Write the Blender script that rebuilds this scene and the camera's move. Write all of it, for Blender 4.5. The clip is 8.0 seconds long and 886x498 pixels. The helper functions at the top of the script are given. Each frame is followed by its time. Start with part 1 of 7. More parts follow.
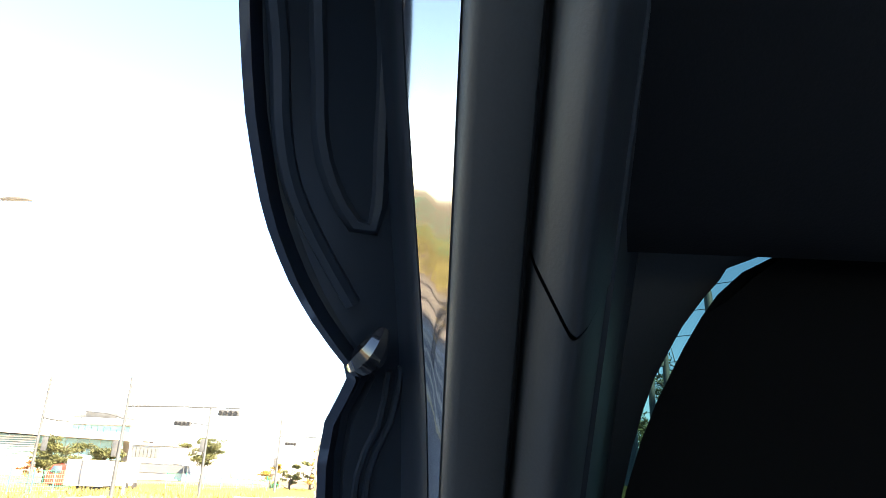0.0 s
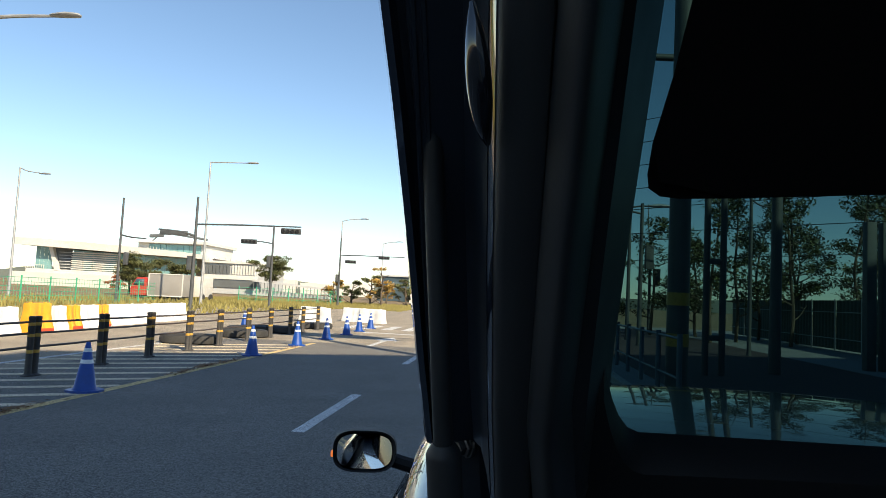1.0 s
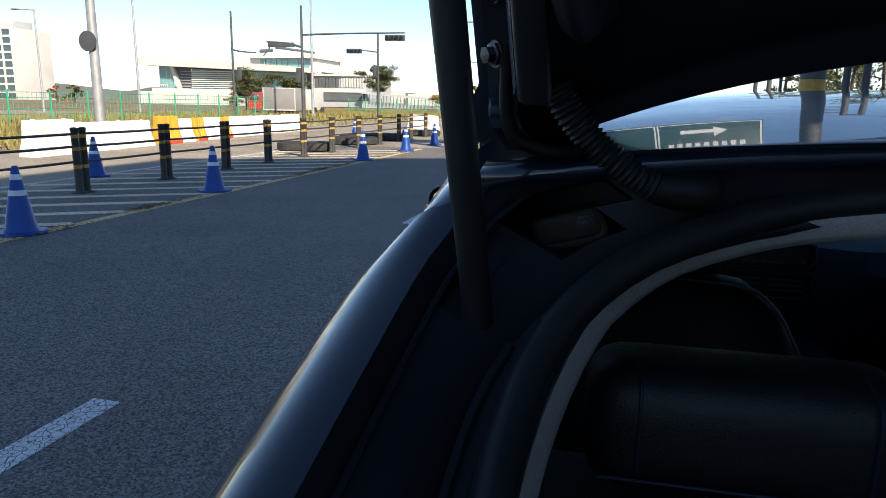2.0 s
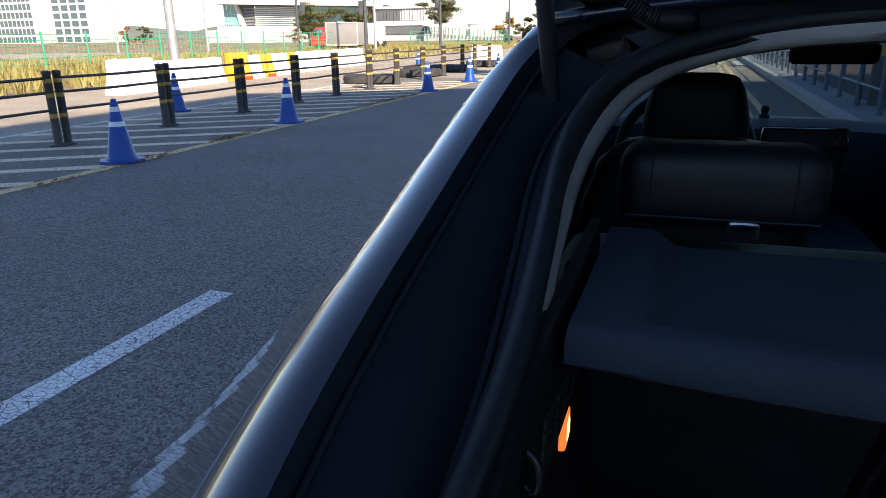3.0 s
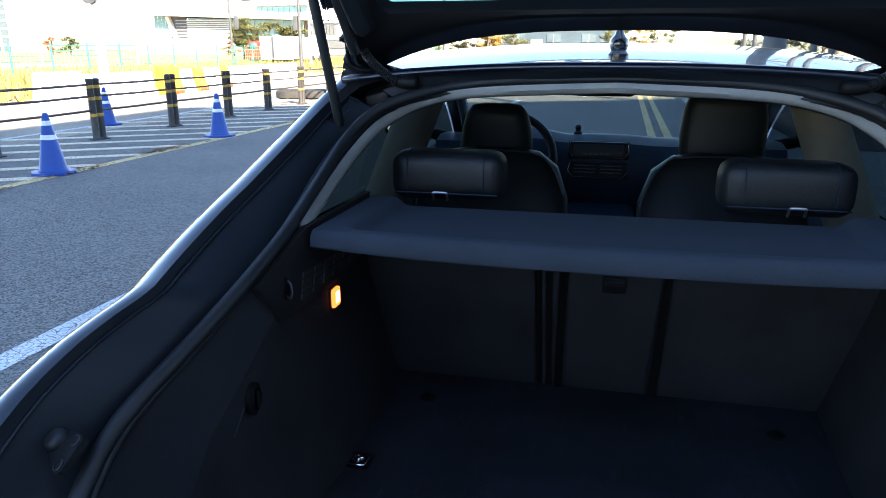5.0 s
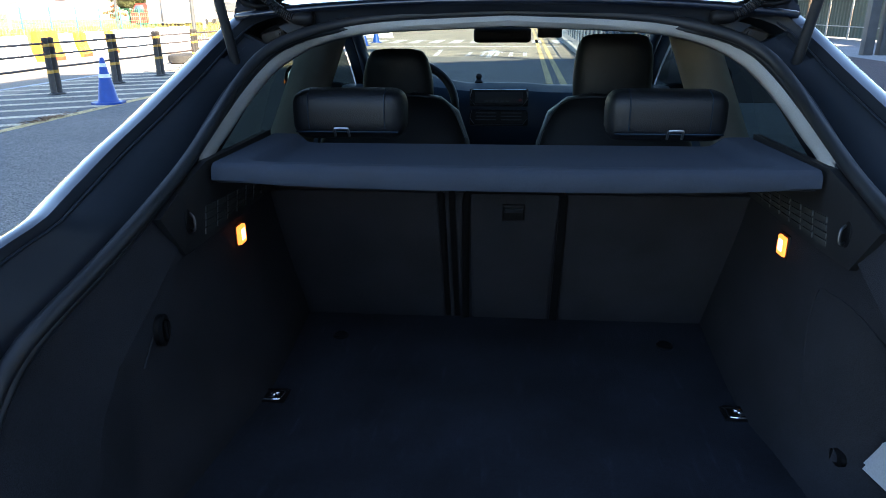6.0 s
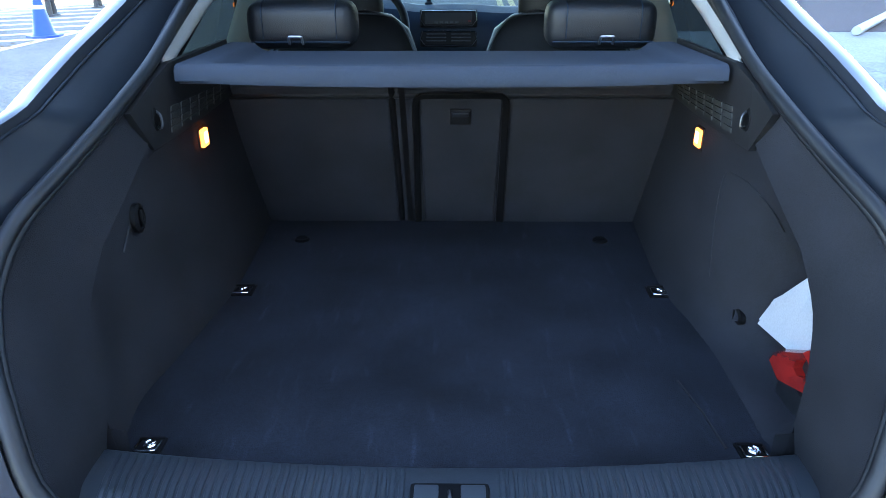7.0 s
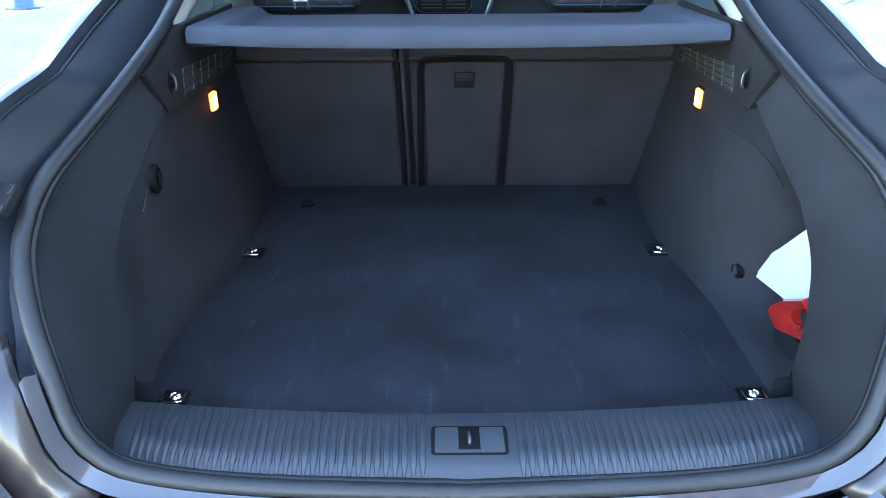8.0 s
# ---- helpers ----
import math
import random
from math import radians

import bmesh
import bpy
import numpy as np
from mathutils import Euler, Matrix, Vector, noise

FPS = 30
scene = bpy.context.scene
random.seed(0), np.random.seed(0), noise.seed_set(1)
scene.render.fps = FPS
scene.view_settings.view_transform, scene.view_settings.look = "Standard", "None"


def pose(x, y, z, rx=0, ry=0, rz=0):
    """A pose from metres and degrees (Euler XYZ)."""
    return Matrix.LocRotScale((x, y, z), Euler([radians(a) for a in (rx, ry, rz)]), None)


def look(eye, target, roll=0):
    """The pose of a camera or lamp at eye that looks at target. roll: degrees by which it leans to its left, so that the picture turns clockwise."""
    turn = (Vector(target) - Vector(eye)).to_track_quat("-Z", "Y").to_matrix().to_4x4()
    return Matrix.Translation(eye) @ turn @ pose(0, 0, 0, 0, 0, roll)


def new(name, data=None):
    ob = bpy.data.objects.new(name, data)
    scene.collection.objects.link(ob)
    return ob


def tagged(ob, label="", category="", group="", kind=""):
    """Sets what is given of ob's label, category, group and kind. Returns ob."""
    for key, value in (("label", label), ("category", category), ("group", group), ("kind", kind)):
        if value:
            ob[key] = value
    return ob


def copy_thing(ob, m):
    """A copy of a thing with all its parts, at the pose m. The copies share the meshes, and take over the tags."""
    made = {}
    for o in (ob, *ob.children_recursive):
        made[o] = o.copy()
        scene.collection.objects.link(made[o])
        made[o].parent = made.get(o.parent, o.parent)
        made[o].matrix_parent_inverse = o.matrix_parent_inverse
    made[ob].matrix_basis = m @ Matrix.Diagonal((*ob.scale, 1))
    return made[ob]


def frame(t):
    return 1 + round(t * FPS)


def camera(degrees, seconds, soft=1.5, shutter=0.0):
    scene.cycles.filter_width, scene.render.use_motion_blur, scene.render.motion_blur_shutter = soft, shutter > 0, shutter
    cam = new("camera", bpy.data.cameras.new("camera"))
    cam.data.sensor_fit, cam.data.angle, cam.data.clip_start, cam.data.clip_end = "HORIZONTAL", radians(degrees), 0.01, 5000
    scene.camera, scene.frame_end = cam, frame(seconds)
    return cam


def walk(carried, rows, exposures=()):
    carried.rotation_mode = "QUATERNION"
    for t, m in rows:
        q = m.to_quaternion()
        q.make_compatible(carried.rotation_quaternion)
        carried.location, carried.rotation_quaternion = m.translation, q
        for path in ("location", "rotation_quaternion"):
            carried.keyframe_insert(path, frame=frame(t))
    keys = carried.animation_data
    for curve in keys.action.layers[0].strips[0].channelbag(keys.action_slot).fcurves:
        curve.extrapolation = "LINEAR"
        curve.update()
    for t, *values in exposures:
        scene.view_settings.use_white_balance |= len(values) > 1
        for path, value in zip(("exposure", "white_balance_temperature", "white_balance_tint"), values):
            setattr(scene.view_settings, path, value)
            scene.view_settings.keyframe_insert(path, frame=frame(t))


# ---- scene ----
cam = camera(66.2, 8.0, soft=0.8)

PATH = [
    (0, (-0.556, 0.392, 1.83), (-0.546, 2.286, 2.475), 2.2),
    (0.3, (-0.556, 0.492, 1.779), (-0.609, 2.41, 2.34), 2.5),
    (0.5, (-0.559, 0.481, 1.727), (-0.637, 2.424, 2.193), 2.7),
    (0.6, (-0.557, 0.475, 1.709), (-0.644, 2.43, 2.121), 2.7),
    (0.8, (-0.553, 0.481, 1.655), (-0.658, 2.458, 1.938), 2.9),
    (1, (-0.548, 0.495, 1.588), (-0.673, 2.486, 1.727), 2.8),
    (1.5, (-0.518, 0.545, 1.482), (-0.796, 2.516, 1.284), 2.7),
    (2, (-0.484, 0.522, 1.403), (-0.897, 2.432, 0.98), 1.0),
    (2.2, (-0.471, 0.472, 1.389), (-0.93, 2.357, 0.903), 0.3),
    (3.3, (-0.398, 0.038, 1.305), (-0.989, 1.848, 0.693), -0.8),
    (3.5, (-0.367, -0.024, 1.283), (-0.949, 1.789, 0.672), -0.6),
    (4, (-0.264, -0.23, 1.272), (-0.802, 1.603, 0.68), -0.2),
    (4.5, (-0.088, -0.347, 1.383), (-0.571, 1.508, 0.813), -0.5),
    (4.7, (-0.055, -0.374, 1.419), (-0.518, 1.488, 0.855), -0.2),
    (5.8, (-0.022, -0.43, 1.38), (-0.228, 1.457, 0.75), -0.3),
    (6, (-0.014, -0.451, 1.363), (-0.169, 1.429, 0.699), -0.3),
    (6.5, (0.004, -0.526, 1.329), (-0.073, 1.325, 0.576), -0.2),
    (7, (0.006, -0.593, 1.327), (-0.023, 1.226, 0.495), -0.2),
    (7.5, (-0.023, -0.657, 1.333), (-0.008, 1.143, 0.461), -0.2),
    (8, (-0.034, -0.637, 1.316), (-0.028, 1.149, 0.415), -0.3),
]
walk(cam, [(t, look(eye, target, roll)) for t, eye, target, roll in PATH],
     exposures=[(0.0, 3.25, 6500, 9), (0.25, 2.13, 6350, 7), (0.6, 1.53, 6200, 5), (1.0, 0.99, 6100, 5), (1.5, 0.88, 5950, 8), (2.0, 0.94, 5650, 9), (2.2, 1.05, 5680, 10), (3.3, 1.64, 5850, 15), (3.5, 1.78, 5850, 15), (4.0, 2.30, 5880, 14), (4.7, 2.81, 5920, 12),
                (5.8, 2.98, 6150, 9), (6.0, 3.06, 6150, 9), (6.5, 3.72, 6200, 9), (7.0, 4.64, 6450, 9), (7.5, 5.20, 6650, 9), (8.0, 5.34, 6850, 9)])

# ---- light ----
SUN_TRAVEL = Vector((-0.55, 0.60, -0.58)).normalized()
world = bpy.data.worlds.new("world")
scene.world = world
world.use_nodes = True
wn = world.node_tree.nodes
sky = wn.new("ShaderNodeTexSky")
sky.sky_type = "NISHITA"
sky.sun_disc = False
sky.sun_elevation = math.asin(-SUN_TRAVEL.z)
sky.sun_rotation = math.atan2(-SUN_TRAVEL.x, -SUN_TRAVEL.y)
sky.altitude, sky.air_density, sky.dust_density, sky.ozone_density = 700, 1.0, 0.15, 0.15
wn["Background"].inputs["Strength"].default_value = 0.085
world.node_tree.links.new(sky.outputs[0], wn["Background"].inputs["Color"])
sun = new("sun", bpy.data.lights.new("sun", "SUN"))
sun.data.energy, sun.data.angle, sun.data.color = 5.0, radians(0.55), (1.0, 0.79, 0.54)
sun.matrix_world = look((30, -30, 40), Vector((30, -30, 40)) + SUN_TRAVEL)

# ---- materials ----


def material(name, color, rough=0.6, metal=0.0, vary=0.15, scale=6.0, grain=0.1, fine=180.0, coat=0.0, spread=0.0, spec=0.5):
    """Base colour with stains at one scale and grain with relief at a finer one, in metres."""
    m = bpy.data.materials.new(name)
    m.use_nodes = True
    nt = m.node_tree
    n, ln = nt.nodes, nt.links
    b = n["Principled BSDF"]
    b.inputs["Roughness"].default_value, b.inputs["Metallic"].default_value = rough, metal
    b.inputs["Coat Weight"].default_value, b.inputs["Coat Roughness"].default_value = coat, 0.04
    b.inputs["Specular IOR Level"].default_value = spec
    co = n.new("ShaderNodeTexCoord")
    big, small = n.new("ShaderNodeTexNoise"), n.new("ShaderNodeTexNoise")
    big.inputs["Scale"].default_value, big.inputs["Detail"].default_value = scale, 5
    small.inputs["Scale"].default_value, small.inputs["Detail"].default_value = fine, 2
    ln.new(co.outputs["Object"], big.inputs["Vector"])
    ln.new(co.outputs["Object"], small.inputs["Vector"])
    r1 = n.new("ShaderNodeMapRange")
    r1.inputs["From Min"].default_value, r1.inputs["From Max"].default_value = 0.3, 0.7
    r1.inputs["To Min"].default_value, r1.inputs["To Max"].default_value = 1 - vary, 1 + vary
    ln.new(big.outputs["Fac"], r1.inputs["Value"])
    r2 = n.new("ShaderNodeMapRange")
    r2.inputs["From Min"].default_value, r2.inputs["From Max"].default_value = 0.3, 0.7
    r2.inputs["To Min"].default_value, r2.inputs["To Max"].default_value = 1 - grain * 1.5, 1 + grain * 1.5
    ln.new(small.outputs["Fac"], r2.inputs["Value"])
    mul = n.new("ShaderNodeMath")
    mul.operation = "MULTIPLY"
    ln.new(r1.outputs[0], mul.inputs[0])
    ln.new(r2.outputs[0], mul.inputs[1])
    last = mul.outputs[0]
    if spread:
        info = n.new("ShaderNodeObjectInfo")
        r3 = n.new("ShaderNodeMapRange")
        r3.inputs["To Min"].default_value, r3.inputs["To Max"].default_value = 1 - spread, 1 + spread
        ln.new(info.outputs["Random"], r3.inputs["Value"])
        mul2 = n.new("ShaderNodeMath")
        mul2.operation = "MULTIPLY"
        ln.new(last, mul2.inputs[0])
        ln.new(r3.outputs[0], mul2.inputs[1])
        last = mul2.outputs[0]
    vec = n.new("ShaderNodeVectorMath")
    vec.operation = "SCALE"
    vec.inputs[0].default_value = color
    ln.new(last, vec.inputs["Scale"])
    ln.new(vec.outputs[0], b.inputs["Base Color"])
    if grain:
        bump = n.new("ShaderNodeBump")
        bump.inputs["Strength"].default_value, bump.inputs["Distance"].default_value = min(1.0, grain * 3), 0.6 / fine
        ln.new(small.outputs["Fac"], bump.inputs["Height"])
        ln.new(bump.outputs[0], b.inputs["Normal"])
        rr = n.new("ShaderNodeMapRange")
        rr.inputs["To Min"].default_value, rr.inputs["To Max"].default_value = max(0, rough - 0.12), min(1, rough + 0.12)
        ln.new(big.outputs["Fac"], rr.inputs["Value"])
        ln.new(rr.outputs[0], b.inputs["Roughness"])
    return m


def glass_material(name, tint, gloss=1.0):
    """Thin tinted pane: clear through, with Fresnel gloss."""
    m = bpy.data.materials.new(name)
    m.use_nodes = True
    n, ln = m.node_tree.nodes, m.node_tree.links
    out = n["Material Output"]
    n.remove(n["Principled BSDF"])
    clear, shine, mix, fres = n.new("ShaderNodeBsdfTransparent"), n.new("ShaderNodeBsdfGlossy"), n.new("ShaderNodeMixShader"), n.new("ShaderNodeLayerWeight")
    power, ramp = n.new("ShaderNodeMath"), n.new("ShaderNodeMapRange")
    power.operation = "POWER"
    power.inputs[1].default_value = 5.0
    fres.inputs["Blend"].default_value = 0.5
    ramp.inputs["To Min"].default_value, ramp.inputs["To Max"].default_value = 0.05, 0.9
    clear.inputs["Color"].default_value = (*tint, 1)
    shine.inputs["Roughness"].default_value = 0.02
    shine.inputs["Color"].default_value = (gloss, gloss, gloss, 1)
    ln.new(fres.outputs["Facing"], power.inputs[0])
    ln.new(power.outputs[0], ramp.inputs["Value"])
    ln.new(ramp.outputs[0], mix.inputs["Fac"])
    ln.new(clear.outputs[0], mix.inputs[1])
    ln.new(shine.outputs[0], mix.inputs[2])
    ln.new(mix.outputs[0], out.inputs["Surface"])
    return m


def glow_material(name, color, strength):
    m = bpy.data.materials.new(name)
    m.use_nodes = True
    b = m.node_tree.nodes["Principled BSDF"]
    b.inputs["Base Color"].default_value = (*color, 1)
    b.inputs["Emission Color"].default_value = (*color, 1)
    b.inputs["Emission Strength"].default_value = strength
    return m


PAINT = material("dark_blue_car_paint", (0.007, 0.011, 0.022), 0.30, 0.0, 0.06, 3, 0.0, coat=1.0, spec=0.12)
PAINT.node_tree.nodes["Principled BSDF"].inputs["Coat Roughness"].default_value = 0.015
CHANNEL = material("satin_inner_paint", (0.0135, 0.0165, 0.0220), 0.45, 0.0, 0.15, 5, 0.0, 300, spec=0.18)
RUBBER = material("black_rubber", (0.012, 0.013, 0.015), 0.5, 0, 0.2, 20, 0.015, 700, spec=0.35)
PLASTIC = material("grained_black_plastic", (0.007, 0.007, 0.008), 0.55, 0, 0.12, 12, 0.06, 900, spec=0.2)
SILL = material("grey_sill_plastic", (0.0290, 0.0345, 0.0415), 0.40, 0, 0.10, 9, 0.08, 900)
CARPET = material("dark_boot_carpet", (0.0094, 0.0112, 0.0160), 0.95, 0, 0.42, 7, 0.30, 520, spec=0.2)
LINER = material("charcoal_side_carpet", (0.0172, 0.0182, 0.0222), 0.92, 0, 0.28, 8, 0.22, 600, spec=0.2)
SHELF = material("blue_grey_shelf_felt", (0.0265, 0.0340, 0.0485), 0.9, 0, 0.10, 10, 0.10, 600, spec=0.25)
GREY_TRIM = material("light_grey_pillar_trim", (0.272, 0.272, 0.264), 0.7, 0, 0.08, 14, 0.1, 600)
BEIGE_TRIM = material("beige_pillar_trim", (0.190, 0.172, 0.140), 0.75, 0, 0.08, 14, 0.1, 600)
CHROME = material("polished_chrome", (0.75, 0.76, 0.78), 0.12, 1.0, 0.05, 20, 0.0)
STEEL = material("zinc_plated_steel", (0.42, 0.42, 0.43), 0.35, 1.0, 0.2, 40, 0.05, 500)
LEATHER = material("black_leather", (0.0078, 0.0090, 0.0112), 0.46, 0, 0.12, 10, 0.16, 450, spec=0.35)
# dash blue stands in for sky reflected on it, put into the base colour
DASH = material("sky_tinted_dash_plastic", (0.0055, 0.0170, 0.0345), 0.5, 0, 0.08, 10, 0.1, 700, spec=0.25)
GLASS = glass_material("tinted_tailgate_glass", (0.078, 0.152, 0.155), 0.2)
CLEAR = glass_material("clear_screen_glass", (0.335, 0.415, 0.435))
PRIVACY = glass_material("dark_side_glass", (0.075, 0.100, 0.098), 0.35)
MIRROR = material("mirror_silver", (0.85, 0.86, 0.88), 0.02, 1.0, 0.0, 5, 0.0)
GLOSS_BLACK = material("glossy_black_plastic", (0.010, 0.010, 0.012), 0.12, 0, 0.1, 10, 0.0, coat=1.0)
AMBER = glow_material("warm_boot_lamp", (1.0, 0.20, 0.03), 0.42)
BULB = glow_material("warm_bulb", (1.0, 0.50, 0.17), 1.1)
FLANGE = material("lacquered_flange_paint", (0.012, 0.015, 0.024), 0.08, 0.0, 0.05, 4, 0.0, coat=1.0, spec=1.0)
FLANGE.node_tree.nodes["Principled BSDF"].inputs["Coat IOR"].default_value = 2.0
VENT_BASE = material("charcoal_vent_plastic", (0.013, 0.013, 0.014), 0.6, 0, 0.1, 20, 0.04, 600, spec=0.3)
VENT = material("grey_vent_plastic", (0.030, 0.030, 0.028), 0.7, 0, 0.1, 20, 0.05, 600, spec=0.25)
LID_PAINT = material("dark_lid_paint", (0.011, 0.015, 0.023), 0.36, 0, 0.10, 8, 0.0, coat=0.15)
LID_TRIM = material("black_lid_trim", (0.017, 0.018, 0.020), 0.5, 0, 0.10, 12, 0.04, 900, spec=0.4)
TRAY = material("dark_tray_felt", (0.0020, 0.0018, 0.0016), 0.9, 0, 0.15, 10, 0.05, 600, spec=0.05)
BLACK = material("matt_black_plastic", (0.0035, 0.0035, 0.004), 0.6, 0, 0.1, 20, 0.03, 600, spec=0.15)
BOLT = material("dull_zinc_steel", (0.10, 0.10, 0.105), 0.45, 1.0, 0.2, 40, 0.05, 500)
PRIMER = material("tan_primer", (0.018, 0.014, 0.0105), 0.6, 0, 0.25, 30, 0.05, 500, spec=0.3)
RED_GLASS = material("smoked_red_lamp_plastic", (0.012, 0.008, 0.009), 0.3, 0, 0.1, 20, 0.0, coat=0.2)

# ---- mesh helpers ----


def part(name, bm, mat, parent=None, label="", smooth=True, sharp=40):
    """Link a bmesh as one mesh object under a thing or a part."""
    bmesh.ops.recalc_face_normals(bm, faces=bm.faces)
    me = bpy.data.meshes.new(name)
    bm.to_mesh(me)
    bm.free()
    if mat:
        me.materials.append(mat)
    if smooth:
        me.polygons.foreach_set("use_smooth", [True] * len(me.polygons))
        me.set_sharp_from_angle(angle=radians(sharp))
    ob = new(name, me)
    if parent:
        ob.parent = parent
        ob.matrix_parent_inverse = parent.matrix_world.inverted()
    if label:
        ob["label"] = label
    return ob


def empty(name, m=None):
    ob = new(name)
    if m:
        ob.matrix_world = m
        ob.matrix_basis = m
    return ob


def box(bm, lo, hi, bevel=0.0, m=None, seg=2):
    lo, hi = Vector(lo), Vector(hi)
    r = bmesh.ops.create_cube(bm, size=1, matrix=(m or Matrix()) @ Matrix.Translation((lo + hi) / 2) @ Matrix.Diagonal((*(hi - lo), 1)))
    if bevel:
        edges = {e for v in r["verts"] for e in v.link_edges}
        bmesh.ops.bevel(bm, geom=list(edges), offset=bevel, segments=seg, affect="EDGES", profile=0.6)


def resample(points, n, closed=False):
    """n points evenly along a smooth curve through the given ones."""
    p = [Vector(q) for q in points]
    if closed:
        p = [p[-1]] + p + [p[0], p[1]]
    else:
        p = [2 * p[0] - p[1]] + p + [2 * p[-1] - p[-2]]
    fine = []
    for k in range(1, len(p) - 2):
        a, b, c, d = p[k - 1 : k + 3]
        for j in range(12):
            t = j / 12
            fine.append(0.5 * (2 * b + (c - a) * t + (2 * a - 5 * b + 4 * c - d) * t * t + (3 * b - a - 3 * c + d) * t**3))
    fine.append(p[-2])
    run = [0.0]
    for a, b in zip(fine, fine[1:]):
        run.append(run[-1] + (b - a).length)
    arr = np.array([tuple(q) for q in fine])
    want = np.linspace(0, run[-1], n)
    return [Vector(tuple(np.interp(w, run, arr[:, k]) for k in range(3))) for w in want]


def loft(bm, curves, closed=False):
    """Quads between curves of equal length."""
    rows = [[bm.verts.new(q) for q in c] for c in curves]
    for a, b in zip(rows, rows[1:]):
        m = len(a)
        for k in range(m if closed else m - 1):
            j = (k + 1) % m
            bm.faces.new((a[k], a[j], b[j], b[k]))
    return rows


def tube(bm, points, radius, seg=10, caps=True, squash=None):
    """A round bar along points; radius: one number or one a point."""
    p = [Vector(q) for q in points]
    rad = radius if isinstance(radius, (list, tuple)) else [radius] * len(p)
    rows, up = [], None
    for k, q in enumerate(p):
        d = (p[min(k + 1, len(p) - 1)] - p[max(k - 1, 0)]).normalized()
        if up is None:
            up = Vector((0, 0, 1)) if abs(d.z) < 0.9 else Vector((0, 1, 0))
        side = d.cross(up).normalized()
        up = side.cross(d).normalized()
        rows.append([bm.verts.new(q + rad[k] * (math.cos(a) * side + math.sin(a) * up * (squash or 1))) for a in (2 * math.pi * j / seg for j in range(seg))])
    for a, b in zip(rows, rows[1:]):
        for k in range(seg):
            j = (k + 1) % seg
            bm.faces.new((a[k], a[j], b[j], b[k]))
    if caps:
        bm.faces.new(rows[0][::-1])
        bm.faces.new(rows[-1])


def lathe(bm, profile, seg=16, m=None):
    """Turn (radius, height) pairs about z."""
    m = m or Matrix()
    rows = [[bm.verts.new(m @ Vector((r * math.cos(a), r * math.sin(a), z))) for a in (2 * math.pi * j / seg for j in range(seg))] for r, z in profile]
    for a, b in zip(rows, rows[1:]):
        for k in range(seg):
            j = (k + 1) % seg
            bm.faces.new((a[k], a[j], b[j], b[k]))
    bm.faces.new(rows[0][::-1])
    bm.faces.new(rows[-1])


def thicken(ob, t, offset=-1.0):
    mod = ob.modifiers.new("thickness", "SOLIDIFY")
    mod.thickness, mod.offset = t, offset
    return ob


def flip(points):
    return [Vector((-q[0], q[1], q[2])) for q in points]


def both(points):
    """A curve from the centre line, mirrored to run from side to side."""
    right = [Vector(q) for q in points]
    return flip(right)[::-1] + right[1:]


def slab(bm, outline, z0, z1, bevel=0.0):
    """A flat plate from an outline of (x, y)."""
    low = [bm.verts.new((x, y, z0)) for x, y in outline]
    top = [bm.verts.new((x, y, z1)) for x, y in outline]
    n = len(outline)
    bm.faces.new(low[::-1])
    f = bm.faces.new(top)
    for k in range(n):
        j = (k + 1) % n
        bm.faces.new((low[k], low[j], top[j], top[k]))
    if bevel:
        bmesh.ops.bevel(bm, geom=list(f.edges), offset=bevel, segments=3, affect="EDGES", profile=0.6)


# ---- the car: shape curves, right half, from the centre line at the top round to the sill ----
PROFILE_Z = [0.60, 0.70, 0.80, 0.90, 1.00, 1.04, 1.07, 1.10, 1.13, 1.17, 1.21, 1.237, 1.258, 1.283, 1.308, 1.335, 1.36]
PROFILE_Y = [-0.04, -0.03, 0.0, 0.08, 0.22, 0.33, 0.41, 0.49, 0.58, 0.70, 0.815, 0.872, 0.905, 0.937, 0.968, 1.02, 1.045]


def rake(z):
    return float(np.interp(z, PROFILE_Z, PROFILE_Y))


SEAL_XZ = [(0, 1.357), (0.20, 1.352), (0.34, 1.337), (0.436, 1.312), (0.486, 1.283), (0.507, 1.258), (0.517, 1.237), (0.522, 1.21), (0.517, 1.17), (0.513, 1.13), (0.517, 1.10), (0.527, 1.07), (0.540, 1.04),
           (0.558, 1.0), (0.567, 0.968), (0.560, 0.93), (0.530, 0.876), (0.500, 0.824), (0.476, 0.77), (0.452, 0.736), (0.40, 0.709), (0.26, 0.689), (0, 0.677)]
SEAL = [Vector((x, rake(z), z)) for x, z in SEAL_XZ]
RIM = [(0, 1.005, 1.3855), (0.25, 1.005, 1.3835), (0.45, 1.01, 1.373), (0.54, 1.015, 1.352), (0.572, 0.985, 1.322), (0.588, 0.945, 1.298), (0.597, 0.86, 1.264), (0.603, 0.76, 1.229), (0.606, 0.66, 1.197), (0.607, 0.55, 1.166), (0.605, 0.445, 1.135),
       (0.597, 0.375, 1.119), (0.589, 0.338, 1.114), (0.594, 0.312, 1.107), (0.603, 0.286, 1.099), (0.613, 0.22, 1.082), (0.622, 0.14, 1.050), (0.640, 0.085, 1.0), (0.668, 0.055, 0.95), (0.68, 0.045, 0.92), (0.64, 0.03, 0.876), (0.57, 0.012, 0.848), (0.522, 0.0, 0.832),
       (0.500, -0.018, 0.795), (0.486, -0.03, 0.752), (0.465, -0.042, 0.714), (0.41, -0.052, 0.684), (0.26, -0.06, 0.662), (0, -0.065, 0.650)]
